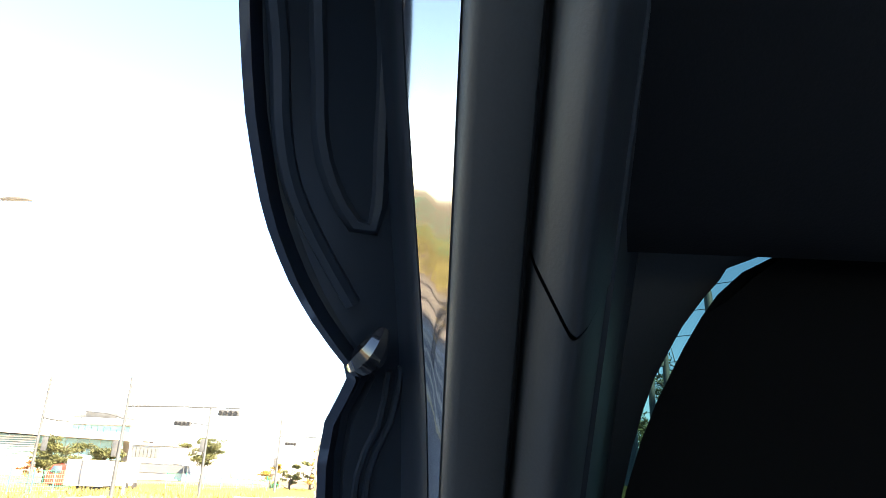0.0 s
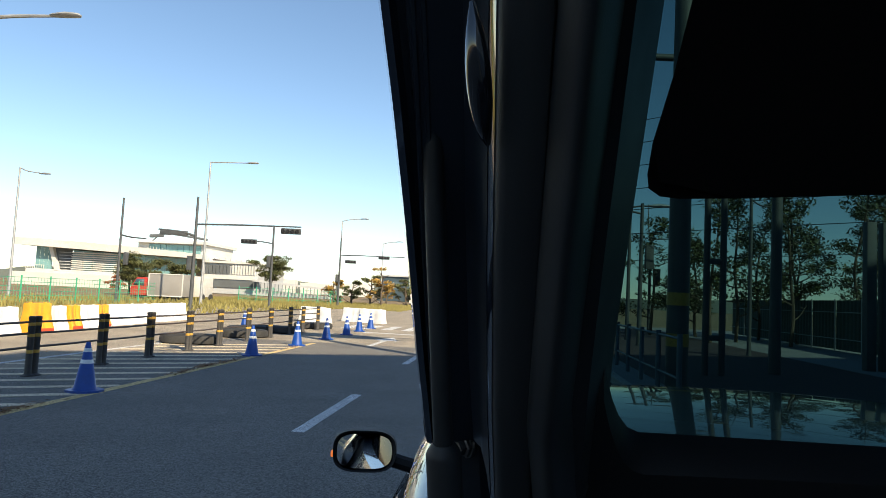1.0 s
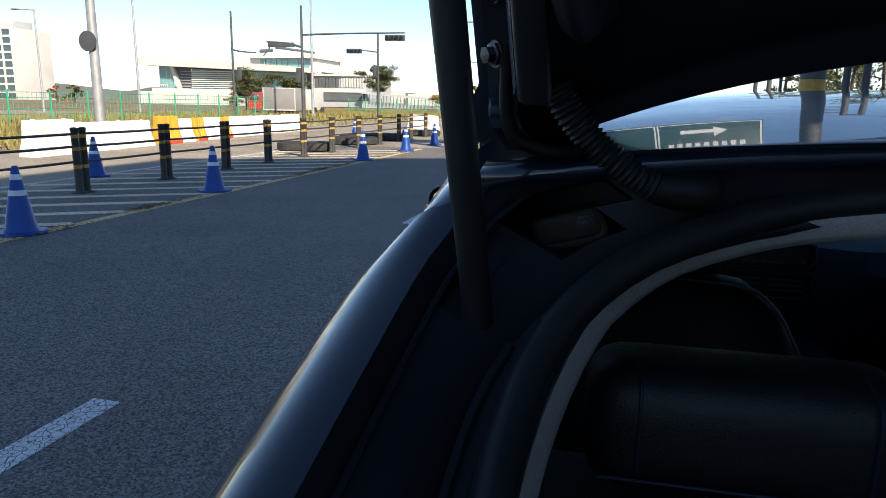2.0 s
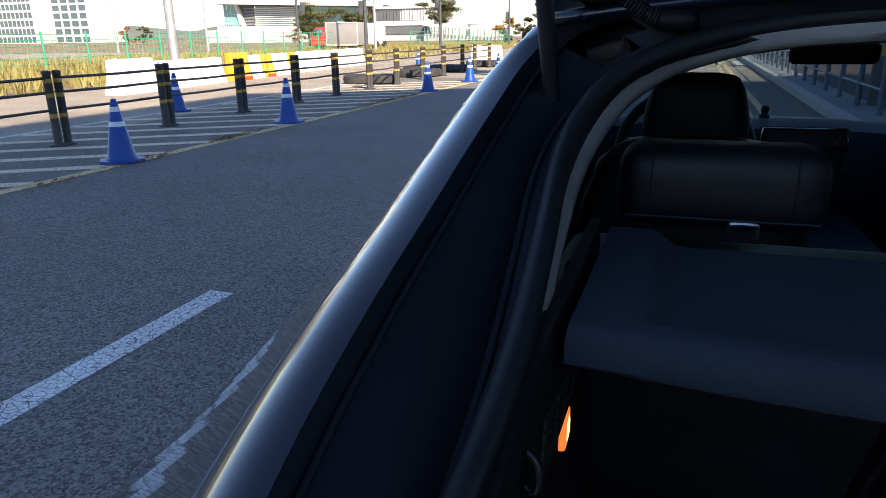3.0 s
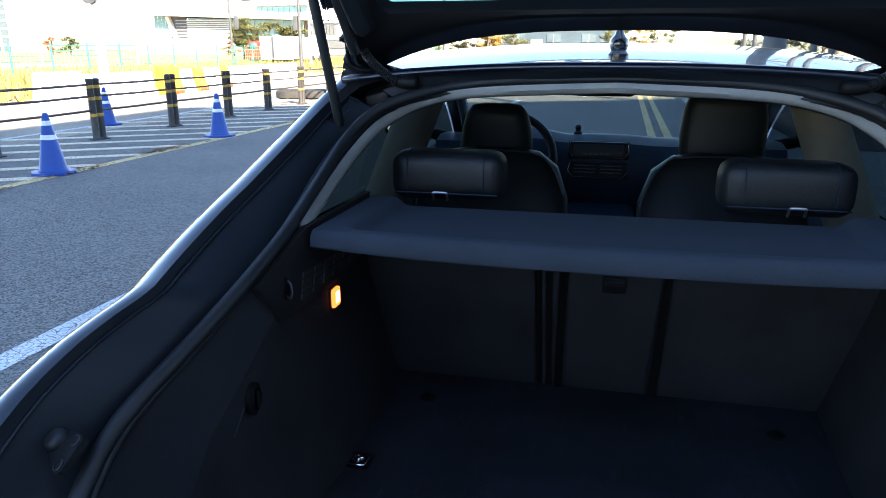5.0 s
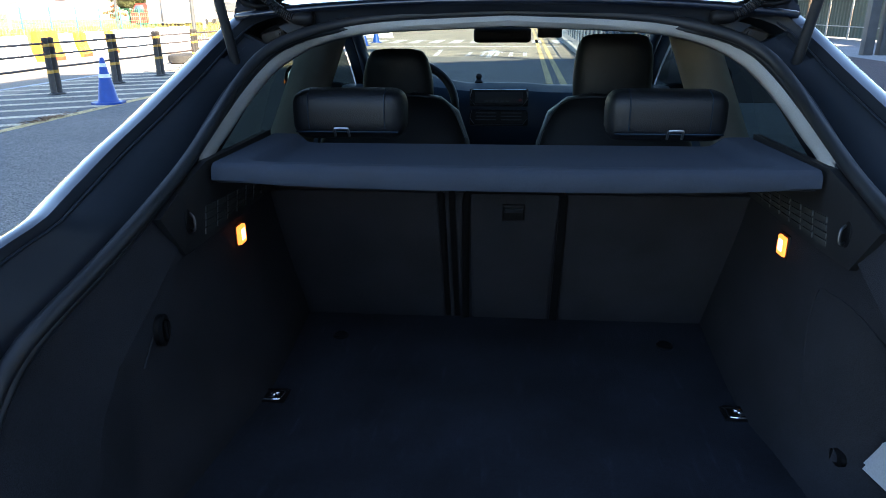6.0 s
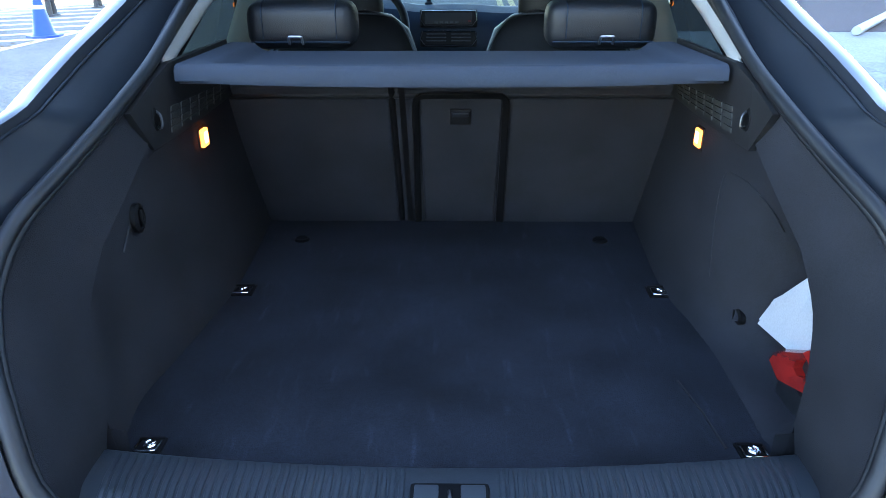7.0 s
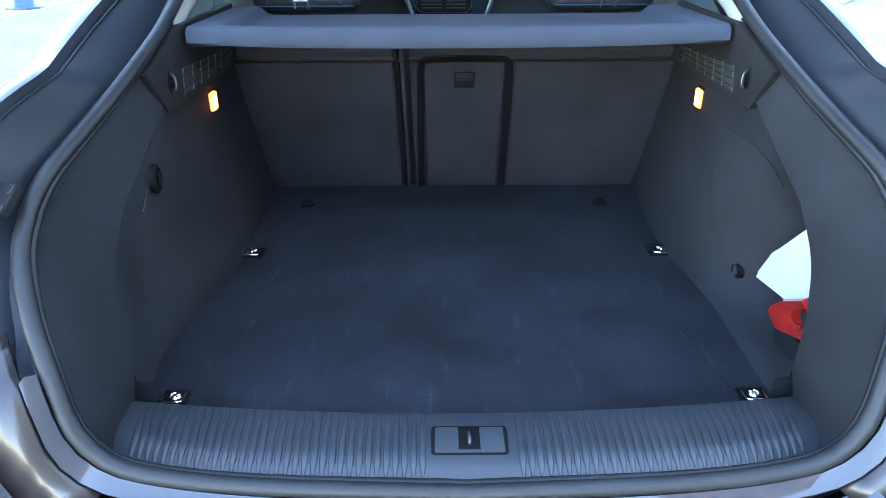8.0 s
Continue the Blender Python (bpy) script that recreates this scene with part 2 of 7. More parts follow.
LINING = [(0, 1.01, 1.335), (0.28, 1.03, 1.322), (0.40, 1.02, 1.298), (0.459, 0.99, 1.267), (0.483, 0.95, 1.243), (0.500, 0.90, 1.214), (0.509, 0.84, 1.186), (0.511, 0.75, 1.153), (0.508, 0.645, 1.118), (0.505, 0.55, 1.04),
          (0.512, 0.44, 0.97), (0.528, 0.34, 0.90), (0.532, 0.28, 0.83), (0.52, 0.235, 0.76), (0.505, 0.21, 0.69), (0.49, 0.20, 0.64), (0.40, 0.18, 0.635), (0.26, 0.165, 0.632), (0, 0.16, 0.63)]


car = tagged(empty("car"), "dark blue hatchback with its tailgate open and boot empty", "car")


def keyed(points, tail, low):
    """The curve resampled so that its tail corner and the point below it fall on the same steps for all curves."""
    p = [Vector(q) for q in points]
    a = min(range(len(p)), key=lambda k: (p[k] - Vector(tail)).length)
    b = min(range(len(p)), key=lambda k: (p[k] - Vector(low)).length)
    return resample(p[: a + 1], 56)[:-1] + resample(p[a : b + 1], 13)[:-1] + resample(p[b:], 23)


seal = keyed(SEAL, (0.567, rake(0.968), 0.968), (0.500, rake(0.824), 0.824))
rim = keyed(RIM, (0.68, 0.045, 0.92), (0.522, 0.0, 0.832))
lining = keyed(LINING, (0.528, 0.34, 0.90), (0.52, 0.235, 0.76))


def between(a, b, t, push=(0, 0, 0)):
    return [p.lerp(q, t) + Vector(push) for p, q in zip(a, b)]


def cut(curve, k0, k1):
    return curve[k0:k1]


# scuff streaks in the floor carpet
nt = CARPET.node_tree
base = nt.nodes["Principled BSDF"].inputs["Base Color"]
co, mp, ns, mr, sc = nt.nodes.new("ShaderNodeTexCoord"), nt.nodes.new("ShaderNodeMapping"), nt.nodes.new("ShaderNodeTexNoise"), nt.nodes.new("ShaderNodeMapRange"), nt.nodes.new("ShaderNodeVectorMath")
mp.inputs["Rotation"].default_value, mp.inputs["Scale"].default_value = (0, 0, 0.5), (58, 9, 5)
ns.inputs["Scale"].default_value, ns.inputs["Detail"].default_value = 1.0, 3
mr.inputs["From Min"].default_value, mr.inputs["From Max"].default_value = 0.60, 0.76
mr.inputs["To Min"].default_value, mr.inputs["To Max"].default_value = 1.0, 1.75
sc.operation = "SCALE"
nt.links.new(co.outputs["Object"], mp.inputs["Vector"])
nt.links.new(mp.outputs[0], ns.inputs["Vector"])
nt.links.new(ns.outputs["Fac"], mr.inputs["Value"])
nt.links.new(base.links[0].from_socket, sc.inputs[0])
nt.links.new(mr.outputs[0], sc.inputs["Scale"])
nt.links.new(sc.outputs[0], base)

# rubber seal round the opening, with its lip
bm = bmesh.new()
tube(bm, both(seal), 0.0115, 10, caps=False)
tube(bm, both([p + (q - p).normalized() * 0.020 + Vector((0, -0.003, 0.002)) for p, q in zip(seal, lining)]), 0.0072, 10, caps=False)
part("boot_seal", bm, RUBBER, car, "black rubber seal round the boot opening")

# body channel between the seal and the outer skin
bm = bmesh.new()
ledge = []
for p, q in zip(seal, rim):
    d = q - p
    w = min(1.0, 0.030 / max(d.length, 1e-6))
    low_ = min(1.0, max(0.0, (d.length - 0.03) / 0.05))
    ledge.append(p + d * w + Vector((0, 0.010, -0.026)) * low_)
panel_top = [q + (p - q).normalized() * min(0.016, 0.3 * (p - q).length) + Vector((0, 0.004, -0.006)) for p, q in zip(ledge, rim)]
groove = between(panel_top, rim, 0.30, (0, 0.004, -0.006))
ch = [seal, between(seal, ledge, 0.6, (0, 0.006, -0.006)), ledge, between(ledge, panel_top, 0.06, (0, 0.006, -0.006)), between(ledge, panel_top, 0.30), between(ledge, panel_top, 0.65), panel_top, groove, between(panel_top, rim, 0.62, (0, 0.002, -0.002)), rim]
loft(bm, [both(c) for c in ch])
for side in (-1, 1):
    # hinge pocket, pressed deep into the corner, and a shallow pressing beside it
    hole = [f for f in bm.faces for c in [f.calc_center_median()] if 0.47 < side * c.x < 0.53 and 0.998 < c.y < 1.0185 and 1.30 < c.z < 1.345]
    bmesh.ops.inset_region(bm, faces=hole, thickness=0.004, depth=-0.002)
    deep = bmesh.ops.extrude_face_region(bm, geom=hole)
    bmesh.ops.delete(bm, geom=hole, context="FACES")
    bmesh.ops.translate(bm, vec=(0, 0.075, -0.010), verts=[v for v in deep["geom"] if isinstance(v, bmesh.types.BMVert)])
    press = [f for f in bm.faces for c in [f.calc_center_median()] if 0.536 < side * c.x < 0.568 and 0.935 < c.y < 0.995 and 1.270 < c.z < 1.312 and f.calc_area() > 3e-4]
    bmesh.ops.inset_region(bm, faces=press, thickness=0.005, depth=-0.007)
part("gutter", bm, CHANNEL, car, "satin blue-black painted gutter")

# pressed edges of the gutter: along the panel's top and beside the seal
for side in (1, -1):
    sx = lambda c: c if side > 0 else flip(c)
    bm = bmesh.new()
    tube(bm, sx([q + Vector((0, -0.001, 0.001)) for q in panel_top[18:57]]), 0.0024, 6)
    part("gutter_ridge", bm, CHANNEL, car)
    bm = bmesh.new()
    tube(bm, sx([q + Vector((0, -0.001, 0.001)) for q in ledge[22:57]]), 0.0034, 8)
    part("gutter_ridge", bm, CHANNEL, car)

# painted skin: rear corner, side and tail
QUARTER = ((0.006, 0.0010), (0.016, 0.0008), (0.028, -0.0028), (0.042, -0.0115), (0.058, -0.0285), (0.081, -0.066))
for side in (1, -1):
    k0, k1 = next(k for k, q in enumerate(rim) if q.x > 0.552), 58
    r = cut(rim, k0, k1)
    rows = [r]
    for out, down in QUARTER:
        rows.append([q + Vector((out, 0, down)) for q in r])
    fx = lambda y: float(np.interp(y, [-0.05, 0.10, 0.25, 0.55, 0.75, 1.2], [0.70, 0.745, 0.785, 0.865, 0.885, 0.89]))
    rows.append([Vector((max(fx(q.y) - 0.012, rows[-1][k].x), q.y - 0.01, min(0.965, q.z - 0.085))) for k, q in enumerate(r)])
    rows.append([Vector((max(fx(q.y), rows[len(QUARTER)][k].x), q.y - 0.01, min(0.945, q.z - 0.10))) for k, q in enumerate(r)])
    rows.append([Vector((fx(q.y) + 0.018, q.y - 0.015, min(0.86, q.z - 0.16))) for q in r])
    rows.append([Vector((fx(q.y) + 0.02, q.y - 0.02, 0.60)) for q in r])
    rows.append([Vector((fx(q.y), q.y, 0.25)) for q in r])
    bm = bmesh.new()
    loft(bm, rows if side > 0 else [flip(c) for c in rows])
    part("rear_quarter", bm, PAINT, car, "glossy dark blue rear quarter panel")

# painted lip beside the seal, tail panel and bumper
kb = next(k for k, q in enumerate(rim) if k > 60 and q.z < 0.735)
half = lambda c, k: [*flip(c[k:]), *c[k:][::-1][1:]]
bm = bmesh.new()
hug = [p + (q - p).normalized() * min(0.025, (q - p).length) for p, q in zip(seal, rim)]
loft(bm, [half(between(seal, hug, 0.40, (0, -0.006, 0.004)), 67), half([q + Vector((-0.003, -0.005, 0.003)) for q in hug], 67), half([q + Vector((0.002, -0.011, -0.002)) for q in hug], 67)])
part("boot_lip", bm, PAINT, car, "glossy dark blue painted lip")
bm = bmesh.new()
r = half([q + Vector((0.001, -0.008, -0.002)) for q in rim], kb)
b1 = [q + Vector((0.014 * np.sign(q.x), -0.020, -0.010)) for q in r]
b2 = [Vector((q.x * 1.20, q.y - 0.06, q.z - 0.04)) for q in r]
b3 = [Vector((q.x * 1.50, -0.20 + 0.16 * (abs(q.x) / 0.48) ** 3, 0.60 * q.z + 0.12)) for q in r]
b4 = [Vector((q.x * 1.55, -0.17 + 0.16 * (abs(q.x) / 0.48) ** 3, 0.28)) for q in r]
loft(bm, [r, b1, b2, b3, b4])
part("rear_bumper", bm, PAINT, car, "glossy dark blue rear bumper")

# tail lamps beside the opening, and the bumper's corners under them
for side in (1, -1):
    a = hug[63 : kb + 2]
    sx = lambda rows: rows if side > 0 else [flip(c) for c in rows]
    bm = bmesh.new()
    loft(bm, sx([[q + Vector(d) for q in a] for d in ((0.002, -0.006, -0.001), (0.012, -0.022, -0.008), (0.050, -0.036, -0.024))]))
    thicken(part("tail_lamp", bm, RED_GLASS, car, "smoked dark red tail lamp"), 0.012)
    bm = bmesh.new()
    loft(bm, sx([[q + Vector(d) for q in a] for d in ((0.048, -0.037, -0.024), (0.055, -0.043, -0.024), (0.12, -0.035, -0.07))] + [[Vector((max(q.x + 0.14, 0.76), q.y + 0.04, q.z - 0.2)) for q in a], [Vector((0.76, q.y + 0.05, 0.28)) for q in a]]))
    part("bumper_corner", bm, PAINT, car)

# headlining edge: pale strip round the top of the opening
ks = next(k for k, q in enumerate(lining) if q.z < 1.121)
bm = bmesh.new()
rows = []
for t, dy, dz in ((-0.02, 0.010, 0.0), (0.0, -0.002, 0.002), (0.06, -0.008, 0.006), (0.17, -0.009, 0.007), (0.22, -0.004, 0.003), (0.235, 0.006, -0.004)):
    rows.append(both([p.lerp(q, t) + Vector((0, dy, dz)) for p, q in list(zip(lining, seal))[:ks]]))
loft(bm, rows)
thicken(part("pillar_trim", bm, GREY_TRIM, car, "light grey headlining trim strip"), 0.006)

for side in (-1, 1):
    kj = min(range(len(lining)), key=lambda k: abs(lining[k].x - 0.456) + (9 if lining[k].z < 1.2 else 0))
    bm = bmesh.new()
    tube(bm, [Vector((side * q.x, q.y, q.z)) for q in (lining[kj].lerp(seal[kj], t) + Vector((0, dy, dz)) for t, dy, dz in ((0.0, -0.003, 0.002), (0.06, -0.0085, 0.0065), (0.17, -0.0095, 0.0075), (0.22, -0.0045, 0.0035)))], 0.0011, 6)
    part("trim_joint", bm, BLACK, car)

# trim between seal and boot interior, ending at the sill plate
bm = bmesh.new()
ke = next(k for k, q in enumerate(seal) if k > 60 and q.z < 0.745)
kl = next(k for k, q in enumerate(lining) if k > 60 and q.z < 0.66)
sl, ll = resample(seal[:56], 50) + resample(seal[56:ke] + [Vector((0.468, 0.0, 0.66))], 26), resample(lining[:56], 50) + resample(lining[56:kl] + [Vector((0.503, 0.187, 0.640)), Vector((0.501, 0.19, 0.60))], 26)
loft(bm, [both(c) for c in (sl, between(sl, ll, 0.12, (0, 0.004, 0)), between(sl, ll, 0.30, (0, -0.002, 0.002)), between(sl, ll, 0.55, (0, -0.004, 0)), between(sl, ll, 0.85), ll)])
part("opening_trim", bm, LINER, car, "charcoal carpet lining round the opening")

# pressed seams on the side linings
for side, pts in ((-1, [(0.506, 0.56, 0.995), (0.511, 0.505, 0.990), (0.515, 0.47, 0.958), (0.519, 0.43, 0.915), (0.523, 0.39, 0.87)]),
                  (1, [(0.5005, 0.583, 0.734), (0.5035, 0.612, 0.856), (0.508, 0.611, 0.93), (0.511, 0.576, 0.94), (0.519, 0.515, 0.938), (0.535, 0.462, 0.914), (0.553, 0.446, 0.884)])):
    bm = bmesh.new()
    tube(bm, resample([(side * (x - 0.0005), y, z) for x, y, z in pts], 30), 0.0016, 6)
    part("lining_seam", bm, LINER, car)
bm = bmesh.new()
tube(bm, resample([(0.508, 0.512, 1.058), (0.510, 0.498, 1.066), (0.511, 0.480, 1.075)], 8), 0.0022, 6)
part("lining_seam", bm, SILL, car)

# side walls of the boot
WALLS = {
    1: [[(0.49, 0.915, 1.11), (0.50, 0.97, 0.95), (0.50, 1.05, 0.80), (0.497, 1.14, 0.615)],
        [(0.492, 0.75, 1.11), (0.500, 0.75, 0.96), (0.487, 0.76, 0.78), (0.468, 0.77, 0.615)],
        [(0.497, 0.62, 1.11), (0.510, 0.60, 0.95), (0.500, 0.60, 0.78), (0.485, 0.60, 0.615)],
        [(0.503, 0.58, 1.08), (0.522, 0.50, 0.94), (0.545, 0.50, 0.78), (0.535, 0.51, 0.67), (0.505, 0.515, 0.628), (0.486, 0.52, 0.615)],
        [(0.506, 0.55, 1.06), (0.540, 0.44, 0.93), (0.605, 0.42, 0.80), (0.600, 0.42, 0.68), (0.565, 0.42, 0.634), (0.505, 0.42, 0.625), (0.480, 0.42, 0.614)],
        [(0.506, 0.53, 1.04), (0.545, 0.38, 0.92), (0.615, 0.31, 0.80), (0.610, 0.30, 0.68), (0.570, 0.295, 0.634), (0.505, 0.29, 0.625), (0.472, 0.285, 0.614)],
        [(0.506, 0.53, 1.035), (0.540, 0.345, 0.91), (0.565, 0.275, 0.80), (0.54, 0.235, 0.615)]],
    -1: [[(0.49, 0.915, 1.11), (0.50, 0.97, 0.95), (0.50, 1.05, 0.80), (0.494, 1.14, 0.615)],
         [(0.492, 0.75, 1.11), (0.502, 0.75, 0.96), (0.492, 0.76, 0.78), (0.474, 0.77, 0.615)],
         [(0.497, 0.62, 1.11), (0.508, 0.58, 0.95), (0.502, 0.58, 0.78), (0.490, 0.58, 0.615)],
         [(0.503, 0.58, 1.08), (0.512, 0.48, 0.94), (0.520, 0.45, 0.78), (0.505, 0.45, 0.615)],
         [(0.506, 0.55, 1.06), (0.518, 0.42, 0.93), (0.535, 0.36, 0.80), (0.518, 0.33, 0.615)],
         [(0.506, 0.53, 1.035), (0.530, 0.345, 0.91), (0.537, 0.275, 0.80), (0.515, 0.235, 0.615)]],
}
for side in (1, -1):
    rows = [resample(c, 24) for c in WALLS[side][:-1]]
    kt = next(k for k, q in enumerate(lining) if q.z < 1.055)
    kb = next(k for k, q in enumerate(lining) if q.z < 0.643)
    rows.append(resample(lining[kt:kb] + [Vector((0.492, 0.203, 0.612))], 24))
    cols = [resample([r[k] for r in rows], 40) for k in range(24)]
    bm = bmesh.new()
    loft(bm, cols if side > 0 else [flip(c) for c in cols])
    part("side_wall", bm, LINER, car, "charcoal carpeted boot side wall")

    bm = bmesh.new()
    loft(bm, [[Vector((side * x, y, z)) for x, y in ((0.476, 0.2015), (0.497, 0.2035), (0.515, 0.209), (0.54, 0.216))] for z in (0.60, 0.63, 0.668)])
    part("lining_corner", bm, LINER, car)

# boot floor
bm = bmesh.new()
edge = [(-0.53, 0.22)]
edge += [(x, 0.155 + 0.06 * (x / 0.5) ** 2) for x in np.linspace(-0.5, 0.5, 21)]
edge += [(0.68, 0.23), (0.68, 0.60), (0.52, 0.75), (0.52, 1.16), (-0.52, 1.16), (-0.53, 0.75)]
slab(bm, edge, 0.585, 0.62)
part("boot_floor", bm, CARPET, car, "dark blue-grey carpeted boot floor, lightly scuffed")
bm = bmesh.new()
slab(bm, [(0.420, 0.225), (0.4235, 0.225), (0.4175, 0.31), (0.402, 0.40), (0.3985, 0.40), (0.414, 0.31)], 0.6195, 0.6215)
part("floor_seam", bm, RUBBER, car)

# floor fittings: lashing eyes and fixing buttons
for x, y, g in ((-0.46, 0.728, 0.95), (0.46, 0.727, 0.95), (-0.457, 0.222, 0.72), (0.458, 0.218, 0.72)):
    m = Matrix.Translation((x, y, 0.62)) @ Matrix.Diagonal((g, g, 1, 1))
    eye = part("lashing_eye", (lambda b: (box(b, (-0.031, -0.027, 0.0), (0.031, 0.024, 0.004), 0.0018, m), box(b, (-0.027, 0.014, 0.003), (0.027, 0.021, 0.008), 0.002, m), b)[2])(bmesh.new()), BLACK, car, "black lashing plate with chrome ring")
    bm = bmesh.new()
    pts = [m @ Vector(q) for q in ((-0.022, 0.010, 0.0055), (-0.023, -0.012, 0.007), (-0.020, -0.028, 0.010), (0.020, -0.028, 0.010), (0.023, -0.012, 0.007), (0.022, 0.010, 0.0055))]
    tube(bm, resample(pts, 26), 0.0022 * g, 8)
    part("ring", bm, CHROME, eye, "chrome ring")
    bm = bmesh.new()
    lathe(bm, [(0.0135, 0.0), (0.0135, 0.0025), (0.0105, 0.0045), (0.0085, 0.0030), (0.0055, 0.0030), (0.0045, 0.0052), (0.001, 0.0056)], 18, m @ Matrix.Translation((0.002, -0.002, 0.0038)))
    for k in range(3):
        a = 2.1 * k + 0.4
        tube(bm, [m @ Vector((0.002 + rr * math.cos(a), -0.002 + rr * math.sin(a), 0.0075)) for rr in (0.004, 0.0115)], 0.0013 * g, 6)
    part("rivet", bm, CHROME, eye)
for x in (-0.383, 0.383):
    bm = bmesh.new()
    lathe(bm, [(0.020, 0.0), (0.020, 0.003), (0.016, 0.005), (0.012, 0.003), (0.001, 0.003)], 18, Matrix.Translation((x, 1.008, 0.62)))
    part("floor_button", bm, BLACK, car)

# sill plate with ribs and lock plate
bm = bmesh.new()


def sill_row(u):
    q = abs(u)
    y_in, y_out = 0.158 + 0.034 * q**2, 0.012 + 0.052 * q**4
    x_in, x_out = 0.507 * u, 0.486 * u
    xm = 0.5 * (x_in + x_out)
    return [Vector((x_in, y_in + 0.004, 0.612)), Vector((x_in, y_in, 0.640)), Vector((x_in, y_in - 0.012, 0.650)), Vector((xm, 0.5 * (y_in + y_out), 0.662)), Vector((x_out, y_out + 0.028, 0.667)),
            Vector((x_out, y_out + 0.012, 0.661)), Vector((x_out * 0.997, y_out, 0.655)), Vector((x_out * 0.985, -0.02 + 0.045 * q**5, 0.678 + 0.026 * q**6))]


ends = [[q + Vector((0.006 * e, 0, -0.03)) for q in sill_row(e)] for e in (-1.0, 1.0)]
loft(bm, [ends[0]] + [sill_row(u) for u in np.linspace(-1, 1, 61)] + [ends[1]])
sill = part("sill_plate", bm, SILL, car, "grey ribbed plastic boot sill plate")
for k in range(77):
    u = -0.935 + k * 0.0246
    if abs(u * 0.49 - 0.003) < 0.060:
        continue
    r = sill_row(u)
    spine = resample([r[2] + Vector((0, -0.003, -0.001)), r[3], r[4] + Vector((0, 0.004, 0.0)), r[5] + Vector((0, 0.003, 0)), r[6] + Vector((0, 0.003, 0.002))], 13)
    bm = bmesh.new()
    tube(bm, [q + Vector((0, 0, 0.0002)) for q in spine], [0.0030, 0.0042] + [0.0044] * 7 + [0.0047, 0.0048, 0.0040, 0.0018], 8, squash=0.62)
    part("rib", bm, SILL, sill)
bm = bmesh.new()
box(bm, (-0.050, 0.041, 0.650), (0.056, 0.102, 0.6676), 0.006)
part("lock_surround", bm, BLACK, sill, "dark joint round the lock plate")
bm = bmesh.new()
for x0, x1 in ((-0.0445, -0.0115), (0.0170, 0.0505)):
    box(bm, (x0, 0.0465, 0.652), (x1, 0.0965, 0.6690), 0.003)
box(bm, (-0.013, 0.0465, 0.652), (0.0185, 0.054, 0.6688), 0.003)
part("lock_plate", bm, SILL, sill)
bm = bmesh.new()
tube(bm, resample([(0.003, 0.064, 0.652), (0.003, 0.064, 0.669), (0.003, 0.084, 0.669), (0.003, 0.084, 0.652)], 14), 0.0028, 8)
part("lock_striker", bm, BOLT, sill, "steel lock striker")


# rear seat backs, leaning, with the load-through hatch
def seat_y(z):
    return 1.135 - (z - 0.62) * 0.545


def seat_panel(name, x0, x1, z0, z1, thick, mat, proud=0.0, parent=None, bev=0.008, label=""):
    bm = bmesh.new()
    lean = Matrix.Translation((0, seat_y(z0) - proud, z0)) @ Matrix.Rotation(math.atan(0.545), 4, "X")
    h = (z1 - z0) / math.cos(math.atan(0.545))
    box(bm, (x0, 0, 0), (x1, thick, h), bev, lean, 3)
    return part(name, bm, mat, parent or car, label)


seat_panel("seat_back", -0.53, -0.136, 0.612, 1.035, 0.07, LINER, 0, None, 0.012, "charcoal carpet-backed rear seat")
seat_panel("seat_back", -0.128, 0.53, 0.612, 1.035, 0.07, LINER, 0, None, 0.012, "charcoal carpet-backed rear seat")
seat_panel("belt_slot", -0.140, -0.124, 0.62, 1.035, 0.03, BLACK, 0.003)
seat_panel("belt_slot", -0.110, -0.107, 0.62, 1.035, 0.03, BLACK, 0.003)
hatch = seat_panel("load_hatch", -0.070, 0.116, 0.625, 1.003, 0.02, LINER, 0.008, None, 0.006, "charcoal load-through hatch")
bm = bmesh.new()
FRAME_OUT = [(-0.097, 0.625), (-0.092, 0.80), (-0.087, 0.985), (-0.082, 1.005), (-0.068, 1.016), (0.025, 1.018), (0.114, 1.016), (0.128, 1.005), (0.133, 0.985), (0.138, 0.80), (0.143, 0.625)]
FRAME_IN = [(-0.078, 0.625), (-0.075, 0.80), (-0.071, 0.985), (-0.070, 0.998), (-0.062, 1.002), (0.025, 1.003), (0.108, 1.002), (0.116, 0.998), (0.117, 0.985), (0.120, 0.80), (0.122, 0.625)]
loft(bm, [[Vector((x, seat_y(z) - pr, z)) for x, z in pts] for pts, pr in ((FRAME_OUT, -0.004), (FRAME_OUT, 0.010), ([(x * 0.985 + 0.0004, z - 0.002) for x, z in FRAME_OUT], 0.0125), ([(x * 1.02, z + 0.002) for x, z in FRAME_IN], 0.0125), (FRAME_IN, 0.011), (FRAME_IN, 0.003))])
part("hatch_frame", bm, BLACK, hatch, "black plastic hatch frame")
seat_panel("hatch_handle", -0.002, 0.046, 0.935, 0.975, 0.014, PLASTIC, 0.014, hatch, 0.004)
seat_panel("hatch_grip", 0.003, 0.041, 0.957, 0.968, 0.006, CHANNEL, 0.018, hatch, 0.002)

